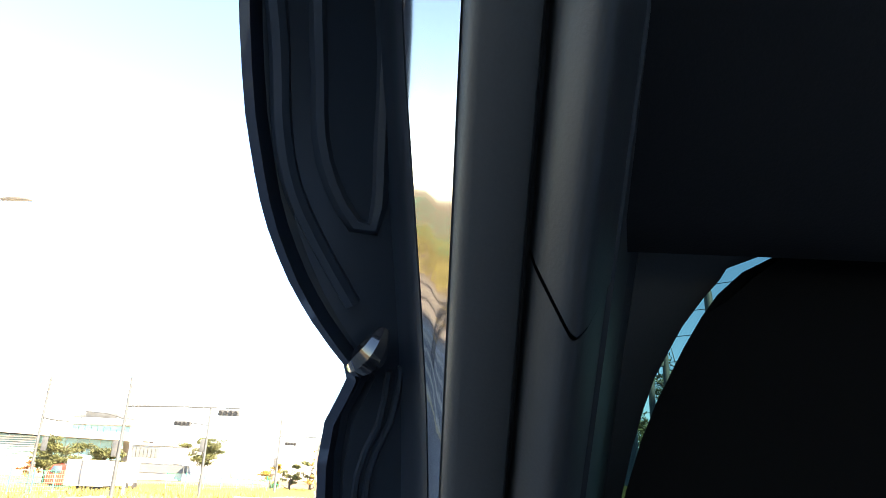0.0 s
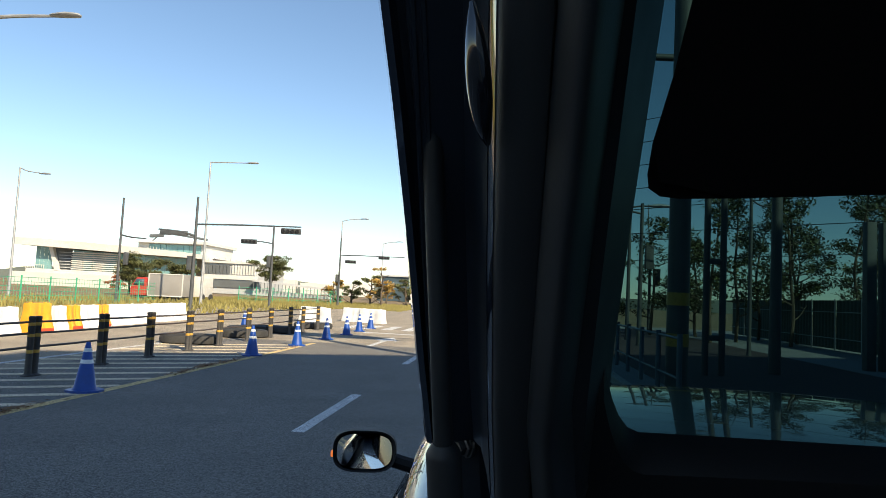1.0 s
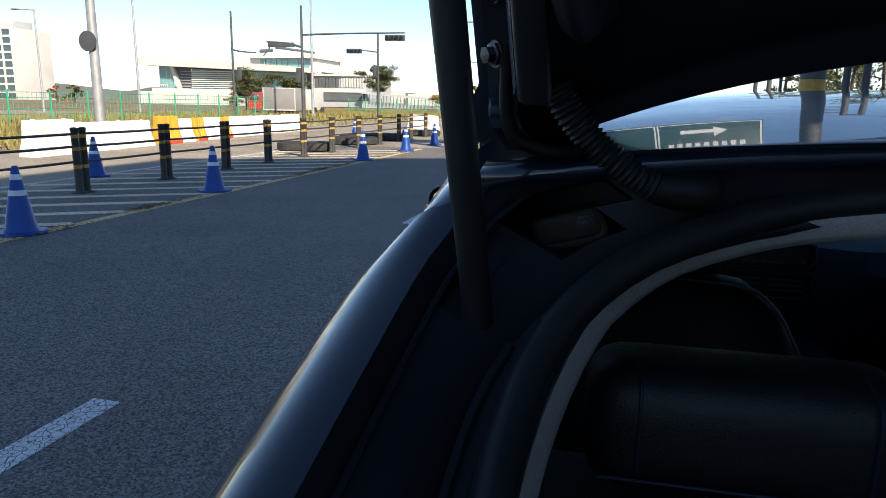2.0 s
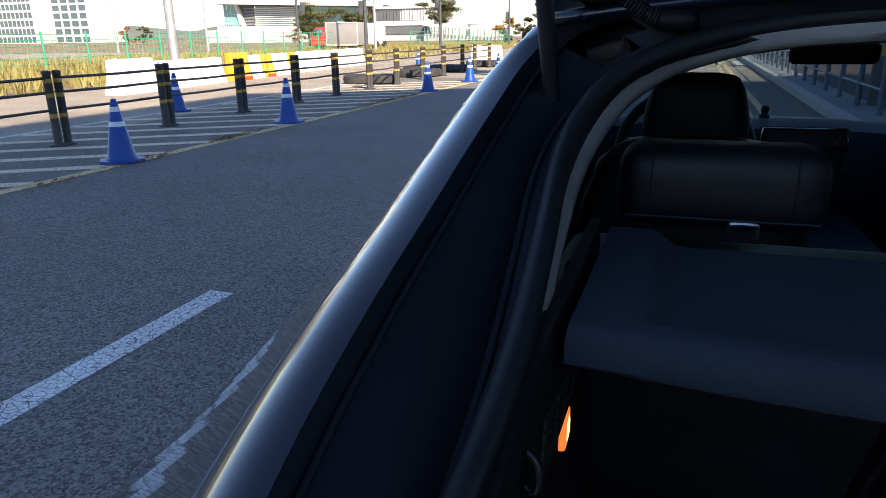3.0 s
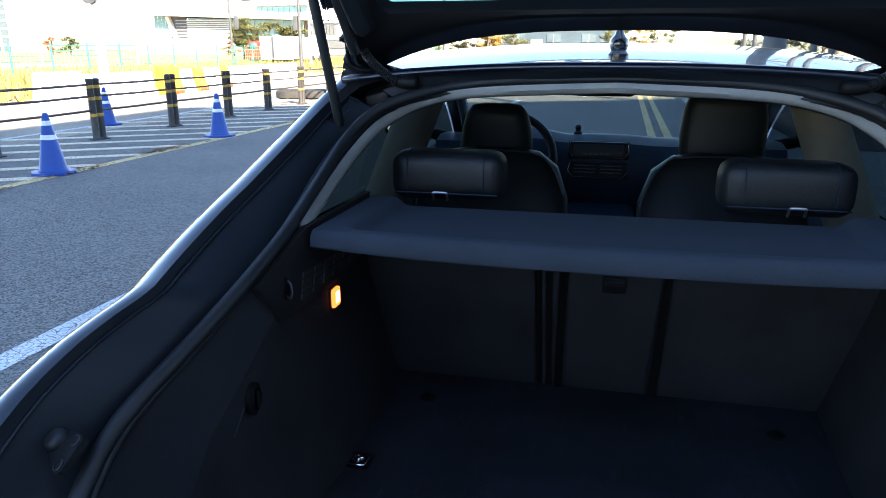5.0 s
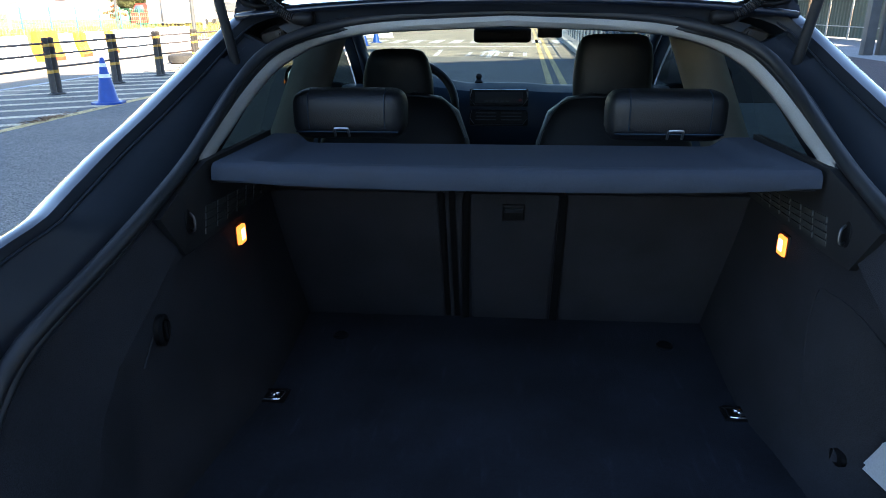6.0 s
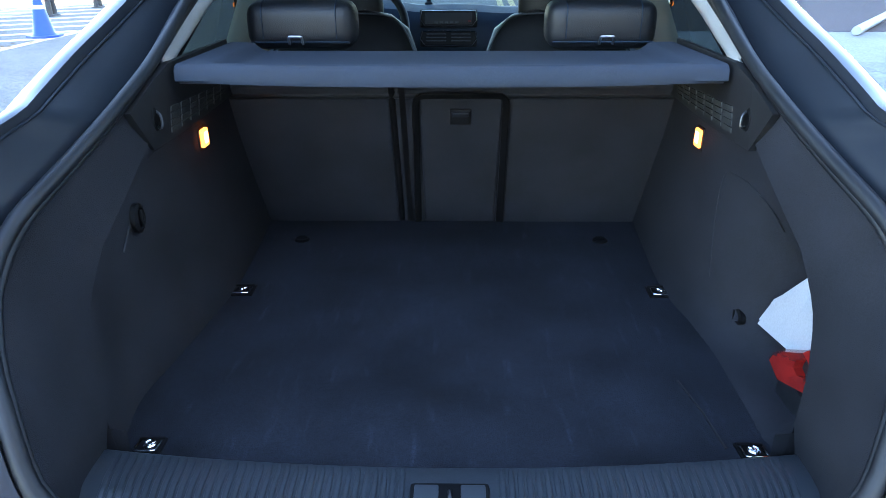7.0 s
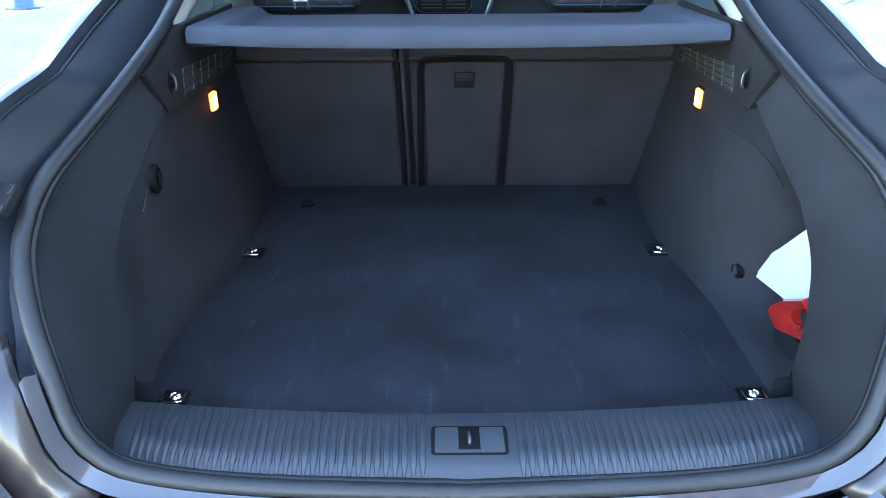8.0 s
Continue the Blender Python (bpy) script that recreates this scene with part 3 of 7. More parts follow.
# rear seat tops, headrests with stitching, top tethers
for side in (-1, 1):
    bm = bmesh.new()
    box(bm, (side * 0.35 - 0.128, 1.04, 1.088), (side * 0.35 + 0.128, 1.15, 1.197), 0.042, None, 5)
    hr = part("rear_headrest", bm, LEATHER, car, "black leather rear headrest")
    bm = bmesh.new()
    for dx in (-0.085, 0.085):
        pts = [(side * 0.35 + dx, 1.0385, 1.115), (side * 0.35 + dx, 1.0375, 1.15), (side * 0.35 + dx, 1.042, 1.185), (side * 0.35 + dx, 1.075, 1.1985)]
        tube(bm, resample(pts, 10), 0.0014, 6)
    tube(bm, [(side * 0.35 - 0.115, 1.039, 1.108), (side * 0.35 + 0.115, 1.039, 1.108)], 0.0018, 6)
    part("piping", bm, DASH, hr)
    bm = bmesh.new()
    tube(bm, resample([(side * 0.335 - 0.0145, 0.930, 1.118), (side * 0.335 - 0.0140, 0.923, 1.1315), (side * 0.335 - 0.0110, 0.920, 1.1350), (side * 0.335 + 0.0110, 0.920, 1.1350), (side * 0.335 + 0.0140, 0.923, 1.1315), (side * 0.335 + 0.0145, 0.930, 1.118)], 24), 0.0028, 8)
    part("tether_ring", bm, STEEL, car, "chrome tether ring")
bm = bmesh.new()
box(bm, (-0.56, 0.97, 0.95), (0.56, 1.25, 1.028), 0.04, None, 4)
box(bm, (-0.50, 0.921, 1.0), (0.50, 1.0, 1.026), 0.012, None, 3)
part("seat_bolster", bm, LEATHER, car)

# boot lamps, hooks, side knobs and the speaker grille
for side in (-1, 1):
    bm = bmesh.new()
    box(bm, (side * 0.499 - 0.006, 0.728, 0.944), (side * 0.499 + 0.006, 0.760, 0.980), 0.004)
    lamp = part("boot_lamp", bm, AMBER, car, "lit amber boot lamp")
    bm = bmesh.new()
    box(bm, (side * 0.4965 - 0.0045, 0.733, 0.951), (side * 0.4965 + 0.0045, 0.754, 0.975), 0.004)
    part("lamp_bulb", bm, BULB, lamp, "glowing warm bulb")
    bm = bmesh.new()
    box(bm, (side * 0.504 - 0.006, 0.723, 0.938), (side * 0.504 + 0.004, 0.765, 0.986), 0.003)
    part("lamp_bezel", bm, PLASTIC, car)
    bm = bmesh.new()
    quad = [(0.93, 1.012), (0.75, 1.0065), (0.62, 1.003), (0.522, 1.000), (0.463, 1.076), (0.55, 1.107), (0.62, 1.13), (0.75, 1.13), (0.93, 1.13)]
    px = lambda y: float(np.interp(y, [0.46, 0.55, 0.62, 0.75, 0.93], [0.5035, 0.5010, 0.4935, 0.4885, 0.4865]))
    loft(bm, [[Vector((side * (px(y) + d), y, z)) for y, z in quad] for d in (0.012, 0.001, 0.0)], closed=True)
    top = [bm.verts.new((side * px(y), y, z)) for y, z in quad]
    for f in ((0, 1, 7, 8), (1, 2, 6, 7), (2, 3, 5, 6), (3, 4, 5)):
        bm.faces.new([top[k] for k in f])
    panel = part("grille_panel", bm, VENT_BASE, car, "black plastic vent panel", False)
    cells = lambda u, v: (0.875 - 0.292 * u + 0.012 * v, 1.018 + v * (0.030 + 0.018 * u) - 0.006 * u)
    for i in range(4):
        for j in range(7):
            bm = bmesh.new()
            cs = [cells((j + a) / 7, (i + b) / 4) for a, b in ((0.10, 0.12), (0.88, 0.12), (0.88, 0.86), (0.10, 0.86))]
            r = loft(bm, [[Vector((side * (px(y) - d), y + 0.3 * d, z)) for y, z in cs] for d in (0.0, 0.0022)], closed=True)
            bm.faces.new(r[1])
            part("grille_cell", bm, VENT, panel, "", False)
    bm = bmesh.new()
    x = side * 0.500
    tube(bm, resample([(x, 0.550, 1.060), (x - side * 0.008, 0.546, 1.054), (x - side * 0.010, 0.543, 1.039), (x - side * 0.006, 0.542, 1.033), (x, 0.546, 1.035)], 14), 0.0024, 8)
    hook = part("bag_hook", bm, BOLT, car, "dull steel bag hook")
    bm = bmesh.new()
    lathe(bm, [(0.0125, 0.0), (0.0125, 0.002), (0.011, 0.0035), (0.001, 0.0035)], 20, Matrix.Translation((side * 0.503, 0.546, 1.047)) @ Matrix.Rotation(radians(-90 * side), 4, "Y") @ Matrix.Diagonal((1.7, 1, 1, 1)))
    part("hook_plate", bm, BLACK, hook, "black oval hook plate")
for side, y, z, x in ((-1, 0.437, 0.910, 0.5125), (1, 0.522, 0.685, 0.540)):
    bm = bmesh.new()
    m = Matrix.Translation((side * x, y, z)) @ Matrix.Rotation(radians(-90 * side), 4, "Y") @ Matrix.Diagonal((1.35 if side < 0 else 0.85, 1 if side < 0 else 1.5, 1, 1))
    lathe(bm, [(0.019, -0.004), (0.019, 0.004), (0.014, 0.007), (0.012, 0.003), (0.001, 0.003)], 18, m)
    box(bm, (-0.011, -0.002, 0.003), (0.011, 0.002, 0.010), 0.001, m)
    part("side_knob", bm, BLACK, car)

# ---- roof, cabin and glass ----
ROOF_Y = np.linspace(0.96, 2.16, 121)
ROOF_Z = 1.379 + np.concatenate(([0.0], np.cumsum(np.interp(ROOF_Y[:-1] + 0.005, [0.96, 1.10, 1.20, 1.30, 1.42, 1.65, 1.9, 2.16], [0.152, 0.146, 0.105, 0.06, 0.03, 0.0, -0.045, -0.12]) * 0.01)))


def roof_z(x, y):
    return float(np.interp(y, ROOF_Y, ROOF_Z)) - 0.030 * (abs(x) / 0.56) ** 2.4


bm = bmesh.new()
loft(bm, [[Vector((x, y - (0.020 if y < 1.2 else 0.027 if y > 1.9 else 0) * (abs(x) / 0.56) ** 2, roof_z(x, y))) for x in np.linspace(-0.56, 0.56, 29)] for y in np.linspace(1.006, 2.15, 40)])
thicken(part("roof", bm, PAINT, car, "glossy dark blue roof panel"), 0.012)
bm = bmesh.new()
loft(bm, [[Vector((x, y, roof_z(x, y) - 0.058 - 0.03 * (abs(x) / 0.55) ** 4)) for x in np.linspace(-0.55, 0.55, 21)] for y in np.linspace(1.03, 2.16, 10)])
part("headlining", bm, GREY_TRIM, car, "light grey headlining")
bm = bmesh.new()
lathe(bm, [(0.020, 0.0), (0.021, 0.006), (0.016, 0.012), (0.019, 0.022), (0.018, 0.034), (0.010, 0.043), (0.006, 0.056), (0.002, 0.058)], 18, Matrix.Translation((0.002, 1.11, 1.399)))
part("roof_antenna", bm, GLOSS_BLACK, car, "stubby black roof antenna")

# roof rails, pillars and side glass
for side in (-1, 1):
    rail = [(0.548, 1.02, 1.352), (0.575, 1.3, 1.365), (0.583, 1.6, 1.372), (0.58, 1.9, 1.366), (0.575, 2.15, 1.345), (0.60, 2.5, 1.21), (0.66, 3.02, 0.97)]
    belt = [(0.68, 0.66, 1.06), (0.74, 1.1, 1.00), (0.765, 1.6, 0.965), (0.77, 2.2, 0.945), (0.76, 2.7, 0.94), (0.74, 3.05, 0.94)]
    sx = lambda c: [Vector((side * q[0], q[1], q[2])) for q in c]
    bm = bmesh.new()
    tube(bm, resample(sx(rail), 40), 0.026, 10)
    part("roof_rail", bm, PAINT, car)
    top, bot = resample(sx(rail), 40), resample(sx(belt), 40)
    bm = bmesh.new()
    glass_top = [q + Vector((side * 0.060, 0, -0.046)) for q in top]
    loft(bm, [glass_top, [a.lerp(b, 0.5) + Vector((side * 0.018, 0, 0)) for a, b in zip(glass_top, bot)], bot])
    part("side_glass", bm, PRIVACY, car, "dark tinted side glass")
    bm = bmesh.new()
    kc = next(k for k, q in enumerate(top) if q.y > 1.30)
    shoulder = ((0.0, 0.0), *QUARTER, (0.098, -0.115), (0.118, -0.165))
    k_start = next(k for k, q in enumerate(rim) if q.x > 0.552)
    corner = Vector((side * rim[k_start].x, rim[k_start].y - 0.004, rim[k_start].z - 0.002))
    first_col = [corner + Vector((side * dx, 0, dz)) for dx, dz in ((0.0, 0.0), *QUARTER, (0.100, -0.110), (0.120, -0.160))]
    loft(bm, [[first_col[k]] + [q + Vector((side * dx, 0, dz)) for q in top[: kc + 1]] for k, (dx, dz) in enumerate(shoulder)] + [[bot[0], *bot[: kc + 1]]])
    part("rear_pillar", bm, PAINT, car, "glossy dark blue rear pillar")
    bm = bmesh.new()
    loft(bm, [[q + Vector((side * dx, 0, dz)) for q in top[kc:]] for dx, dz in shoulder[:6]])
    part("cant_rail", bm, PAINT, car)
    for y, w, dx, dz in ((1.10, 0.035, 0.03, 0.045), (1.86, 0.070, 0.02, 0.0)):
        k = min(range(40), key=lambda i: abs(top[i].y - y))
        bm = bmesh.new()
        tube(bm, [top[k] + Vector((-side * dx, 0, -dz)), bot[k] + Vector((-side * (0.03 if y < 1.5 else 0.075), 0, -0.05))], w, 12)
        part("pillar", bm, BEIGE_TRIM if y > 1.5 else LINER, car)
    # doors below the belt line, with inner trim
    bm = bmesh.new()
    rows = [bot, [q + Vector((side * 0.05, 0, -0.02)) for q in bot], [Vector((side * 0.87, q.y, 0.80)) for q in bot], [Vector((side * 0.905, q.y, 0.62)) for q in bot], [Vector((side * 0.89, q.y, 0.30)) for q in bot], [Vector((side * 0.80, q.y, 0.20)) for q in bot]]
    loft(bm, rows)
    part("door_skin", bm, PAINT, car, "glossy dark blue door panels")
    bm = bmesh.new()
    rows = [[q + Vector((-side * 0.01, 0, 0)) for q in bot], [Vector((side * 0.70, q.y, 0.88)) for q in bot], [Vector((side * 0.68, q.y, 0.40)) for q in bot]]
    loft(bm, rows)
    part("door_trim", bm, DASH, car)
    # front wing and door mirror
    bm = bmesh.new()
    y4 = np.linspace(3.02, 4.40, 14)
    rows = [[Vector((side * (0.80 - 0.10 * ((y - 3.02) / 1.4) ** 2), y, 0.94 - 0.20 * ((y - 3.02) / 1.4) ** 2)) for y in y4], [Vector((side * (0.90 - 0.12 * ((y - 3.02) / 1.4) ** 3), y, 0.74)) for y in y4],
            [Vector((side * (0.89 - 0.14 * ((y - 3.02) / 1.4) ** 3), y, 0.25)) for y in y4]]
    loft(bm, rows)
    part("front_wing", bm, PAINT, car)
    bm = bmesh.new()
    m = Matrix.Translation((side * 0.927, 2.83, 1.055)) @ Matrix.Rotation(radians(-side * 7), 4, "Z") @ Matrix.Rotation(radians(-4.5), 4, "X")
    rows = []
    for k, (y, s) in enumerate(((-0.035, 0.92), (-0.038, 1.0), (0.0, 1.03), (0.05, 0.9), (0.085, 0.6), (0.095, 0.2))):
        rows.append([m @ Vector((0.105 * s * math.copysign(abs(math.cos(a)) ** 0.6, math.cos(a)), y, 0.068 * s * math.copysign(abs(math.sin(a)) ** 0.7, math.sin(a)))) for a in np.linspace(0, 2 * math.pi, 33)[:-1]])
    loft(bm, rows, closed=True)
    tube(bm, [m @ Vector((-side * 0.09, 0.01, -0.03)), m @ Vector((-side * 0.20, 0.01, -0.06))], 0.025, 8)
    dm = part("door_mirror", bm, PLASTIC, car, "dark door mirror")
    bm = bmesh.new()
    f = [bm.verts.new(m @ Vector((0.092 * math.copysign(abs(math.cos(a)) ** 0.6, math.cos(a)), -0.034, 0.056 * math.copysign(abs(math.sin(a)) ** 0.7, math.sin(a))))) for a in np.linspace(0, 2 * math.pi, 33)[:-1]]
    bm.faces.new(f)
    part("mirror_glass", bm, MIRROR, dm, "", False)
    bm = bmesh.new()
    box(bm, (-0.006, -0.012, -0.010), (0.006, 0.020, 0.010), 0.004, m @ Matrix.Translation((side * 0.106, -0.022, -0.012)))
    part("indicator", bm, AMBER, dm, "lit amber indicator")
bm = bmesh.new()
loft(bm, [[Vector((x, y, 0.965 - 0.20 * ((y - 3.02) / 1.4) ** 2 - 0.03 * (x / 0.8) ** 2)) for x in np.linspace(-0.80, 0.80, 13)] for y in np.linspace(3.02, 4.42, 12)])
part("bonnet", bm, PAINT, car)
bm = bmesh.new()
loft(bm, [[Vector((x, 4.42 - 0.25 * (abs(x) / 0.78) ** 3, z)) for x in np.linspace(-0.78, 0.78, 13)] for z in (0.76, 0.6, 0.25)])
part("front_bumper", bm, PAINT, car)
bm = bmesh.new()
w_top = [Vector((x, 2.15 - 0.06 * (x / 0.56) ** 2, 1.392 - 0.03 * (x / 0.56) ** 2)) for x in np.linspace(-0.56, 0.56, 15)]
w_bot = [Vector((x, 3.06 - 0.10 * (x / 0.66) ** 2, 0.975)) for x in np.linspace(-0.66, 0.66, 15)]
loft(bm, [w_top, [a.lerp(b, 0.5) + Vector((0, 0.02, 0.02)) for a, b in zip(w_top, w_bot)], w_bot])
part("windscreen", bm, CLEAR, car, "clear windscreen").visible_shadow = False
# front edge of the headlining; LINER's dark colour stands in for its shade
bm = bmesh.new()
arch = lambda x: -0.022 * (x / 0.54) ** 2
loft(bm, [[Vector((x, y, z + arch(x))) for x in np.linspace(-0.54, 0.54, 15)] for y, z in ((2.06, 1.352), (2.10, 1.330), (2.17, 1.319), (2.20, 1.318), (2.21, 1.326), (2.19, 1.375))])
part("windscreen_header", bm, LINER, car, "headlining edge above the windscreen, coloured dark for its shade")
for side in (-1, 1):
    for y in (0.86, 3.66):
        tyre_bm = bmesh.new()
        m = Matrix.Translation((side * 0.80, y, 0.325)) @ Matrix.Rotation(radians(90), 4, "Y")
        lathe(tyre_bm, [(0.22, -0.10), (0.30, -0.11), (0.322, -0.09), (0.325, 0.0), (0.322, 0.09), (0.30, 0.11), (0.22, 0.10)], 36, m)
        wheel = part("wheel", tyre_bm, RUBBER, car)
        rim_bm = bmesh.new()
        lathe(rim_bm, [(0.22, -0.085), (0.20, -0.075), (0.05, -0.06), (0.05, 0.06), (0.20, 0.075), (0.22, 0.085)], 24, m)
        part("rim", rim_bm, STEEL, wheel)
bm = bmesh.new()
box(bm, (-0.80, -0.02, 0.20), (0.80, 4.3, 0.26), 0.02)
box(bm, (-0.70, 1.2, 0.26), (0.70, 3.0, 0.40), 0.02)
box(bm, (-0.62, 0.02, 0.30), (0.70, 1.2, 0.583), 0.02)
part("floor_pan", bm, PLASTIC, car)

# dashboard, screen, vents, steering wheel
bm = bmesh.new()
xs = np.linspace(-0.70, 0.70, 29)
hood = lambda x: 0.035 * math.exp(-((x + 0.36) / 0.17) ** 4) + 0.012 * math.exp(-((x + 0.0) / 0.16) ** 4)
loft(bm, [[Vector((x, y, z + hood(x) * hw)) for x in xs] for y, z, hw in ((2.50, 0.60, 0), (2.44, 0.85, 0), (2.43, 0.98, 0), (2.47, 1.035, 0.6), (2.56, 1.052, 1.0), (2.70, 1.045, 0.8), (3.04, 0.985, 0))])
dash = part("dashboard", bm, DASH, car, "dark dashboard, tinted with the blue of the reflected sky")
for z0, z1, nm in ((0.985, 1.058, "display"), (0.905, 0.974, "air_vents")):
    bm = bmesh.new()
    tilt = Matrix.Translation((-0.015, 2.415, z0)) @ Matrix.Rotation(radians(-14), 4, "X")
    box(bm, (-0.122, 0, 0), (0.122, 0.03, z1 - z0), 0.010, tilt, 3)
    d = part(nm, bm, PLASTIC, dash)
    bm = bmesh.new()
    pts = [tilt @ Vector(q) for q in ((-0.112, -0.001, (z1 - z0) - 0.006), (0.112, -0.001, (z1 - z0) - 0.006), (0.120, -0.001, 0.030), (0.100, -0.001, 0.004), (-0.100, -0.001, 0.004), (-0.120, -0.001, 0.030))]
    tube(bm, pts + [pts[0]], 0.0022, 6)
    part("chrome_edge", bm, CHROME, d)
    if nm == "air_vents":
        for x0 in (-0.095, 0.010):
            for j in range(3):
                bm = bmesh.new()
                box(bm, (x0, -0.004, 0.022 + j * 0.014), (x0 + 0.085, 0.002, 0.026 + j * 0.014), 0.001, tilt)
                part("vane", bm, SILL, d)
    else:
        bm = bmesh.new()
        box(bm, (-0.098, -0.002, 0.012), (0.098, 0.002, 0.058), 0.003, tilt)
        part("screen", bm, RUBBER, d)
        bm = bmesh.new()
        box(bm, (0.082, -0.005, 0.020), (0.094, -0.002, 0.028), 0.001, tilt)
        part("warning_button", bm, glow_material("red_button", (0.10, 0.006, 0.004), 0.02), d, "lit red button")
        bm = bmesh.new()
        for j in range(5):
            box(bm, (-0.06 + j * 0.022, -0.004, 0.016), (-0.046 + j * 0.022, -0.002, 0.022), 0, tilt)
        part("screen_text", bm, SILL, d, "dim grey display marks")
bm = bmesh.new()
box(bm, (-0.14, 1.75, 0.55), (0.14, 2.46, 0.80), 0.03)
part("centre_console", bm, DASH, car)
bm = bmesh.new()
lathe(bm, [(0.016, 0), (0.018, 0.006), (0.010, 0.016), (0.014, 0.030), (0.008, 0.040), (0.001, 0.042)], 14, Matrix.Translation((-0.105, 2.62, 1.058)))
part("dash_ornament", bm, PLASTIC, dash)
m = Matrix.Translation((-0.36, 2.20, 1.005)) @ Matrix.Rotation(radians(66), 4, "X")
bm = bmesh.new()
tube(bm, [m @ Vector((0.178 * math.cos(a), 0.178 * math.sin(a), 0)) for a in np.linspace(0, 2 * math.pi, 41)], 0.016, 10, caps=False)
for a in (0.0, math.pi, 1.5 * math.pi):
    tube(bm, [m @ Vector((0.04 * math.cos(a), 0.04 * math.sin(a), -0.01)), m @ Vector((0.175 * math.cos(a), 0.175 * math.sin(a), 0))], [0.03, 0.016], 8)
lathe(bm, [(0.066, -0.03), (0.07, 0.0), (0.05, 0.02), (0.001, 0.025)], 20, m)
wheel = part("steering_wheel", bm, LEATHER, car, "black leather steering wheel")
bm = bmesh.new()
tube(bm, [m @ Vector((0.060 + 0.03 * math.cos(a), 0.012 * math.sin(a) - 0.01, 0.022)) for a in np.linspace(0, 2 * math.pi, 17)], 0.003, 6, caps=False)
part("spoke_trim", bm, CHROME, wheel)
bm = bmesh.new()
box(bm, (-0.115, 2.215, 1.245), (0.100, 2.245, 1.300), 0.018, None, 3)
tube(bm, [(-0.005, 2.24, 1.29), (-0.005, 2.28, 1.34)], 0.012, 8)
part("interior_mirror", bm, PLASTIC, car, "black interior mirror")
bm = bmesh.new()
box(bm, (0.125, 2.24, 1.262), (0.215, 2.275, 1.315), 0.006)
part("dash_camera", bm, PLASTIC, car)

# front seats
for side, lift in ((-1, -0.04), (1, 0.02)):
    x = side * 0.352
    bm = bmesh.new()
    rows = []
    for z, w, y, t in ((0.55, 0.25, 1.62, 0.16), (0.80, 0.255, 1.70, 0.15), (0.96, 0.245, 1.755, 0.13), (1.05, 0.21, 1.79, 0.11), (1.095, 0.15, 1.80, 0.09), (1.11, 0.06, 1.80, 0.05)):
        rows.append([Vector((x + w * math.copysign(abs(math.cos(a)) ** 0.55, math.cos(a)), y + t / 2 * math.copysign(abs(math.sin(a)) ** 0.6, math.sin(a)), z)) for a in np.linspace(0, 2 * math.pi, 29)[:-1]])
    loft(bm, rows, closed=True)
    seat = part("front_seat", bm, LEATHER, car, "black leather front seat back")
    bm = bmesh.new()
    pts = [q + Vector((0, -0.006, 0)) for q in resample([(x - 0.245, 1.69, 0.90), (x - 0.235, 1.70, 0.98), (x - 0.19, 1.735, 1.065), (x - 0.12, 1.752, 1.10), (x + 0.12, 1.752, 1.10), (x + 0.19, 1.735, 1.065), (x + 0.235, 1.70, 0.98)], 30)]
    tube(bm, pts, 0.003, 6)
    part("piping", bm, SILL, seat, "pale piping")
    bm = bmesh.new()
    rows = []
    z0, z1 = (1.030, 1.243) if side < 0 else (1.078, 1.288)
    for f in (0.0, 0.03, 0.08, 0.2, 0.35, 0.5, 0.65, 0.76, 0.84, 0.90, 0.945, 0.975, 0.993, 1.0):
        w = float(np.interp(f, [0, 0.03, 0.08, 0.35, 0.65, 0.84, 0.945, 0.975, 1.0], [0.106, 0.120, 0.125, 0.128, 0.124, 0.116, 0.104, 0.093, 0.064])) - (0.008 + 0.020 * max(0.0, f - 0.5) if side < 0 else 0.0)
        t = 0.105 * float(np.interp(f, [0, 0.05, 0.84, 0.945, 0.975, 1.0], [0.7, 0.95, 0.95, 0.75, 0.6, 0.3]))
        rows.append([Vector((x + w * math.copysign(abs(math.cos(a)) ** 0.7, math.cos(a)), 1.86 + t / 2 * math.copysign(abs(math.sin(a)) ** 0.7, math.sin(a)), z0 + (z1 - z0) * f)) for a in np.linspace(0, 2 * math.pi, 33)[:-1]])
    r = loft(bm, rows, closed=True)
    bm.faces.new(r[0][::-1])
    bm.faces.new(r[-1])
    hr = part("front_headrest", bm, LEATHER, seat, "black leather headrest")
    for dx in (-0.05, 0.05):
        bm = bmesh.new()
        tube(bm, [(x + dx, 1.84, 1.06), (x + dx, 1.85, 1.10 + lift)], 0.006, 8)
        part("headrest_post", bm, CHROME, seat)

# ---- tailgate, standing open ----
LID_O, LID_D, LID_N = Vector((0, 1.03, 1.395)), Vector((0, -0.62, 0.785)), Vector((0, 0.785, 0.62))


def lid(x, s, o=0.0):
    return LID_O + Vector((x, 0, 0)) + LID_D * s + LID_N * o


def lid_half(s):
    w = min(0.03, max(0.0, 0.5 * (s - 0.625)))
    return float(np.mean(np.interp([s - w, s - 0.5 * w, s, s + 0.5 * w, s + w], [-0.05, 0.10, 0.20, 0.34, 0.40, 0.48, 0.55, 0.58, 0.595, 0.603, 0.62, 0.64, 0.67, 0.70, 0.80, 0.95, 1.1], [0.560, 0.582, 0.588, 0.595, 0.600, 0.605, 0.606, 0.601, 0.594, 0.591, 0.603, 0.6135, 0.6235, 0.6268, 0.623, 0.620, 0.62])))


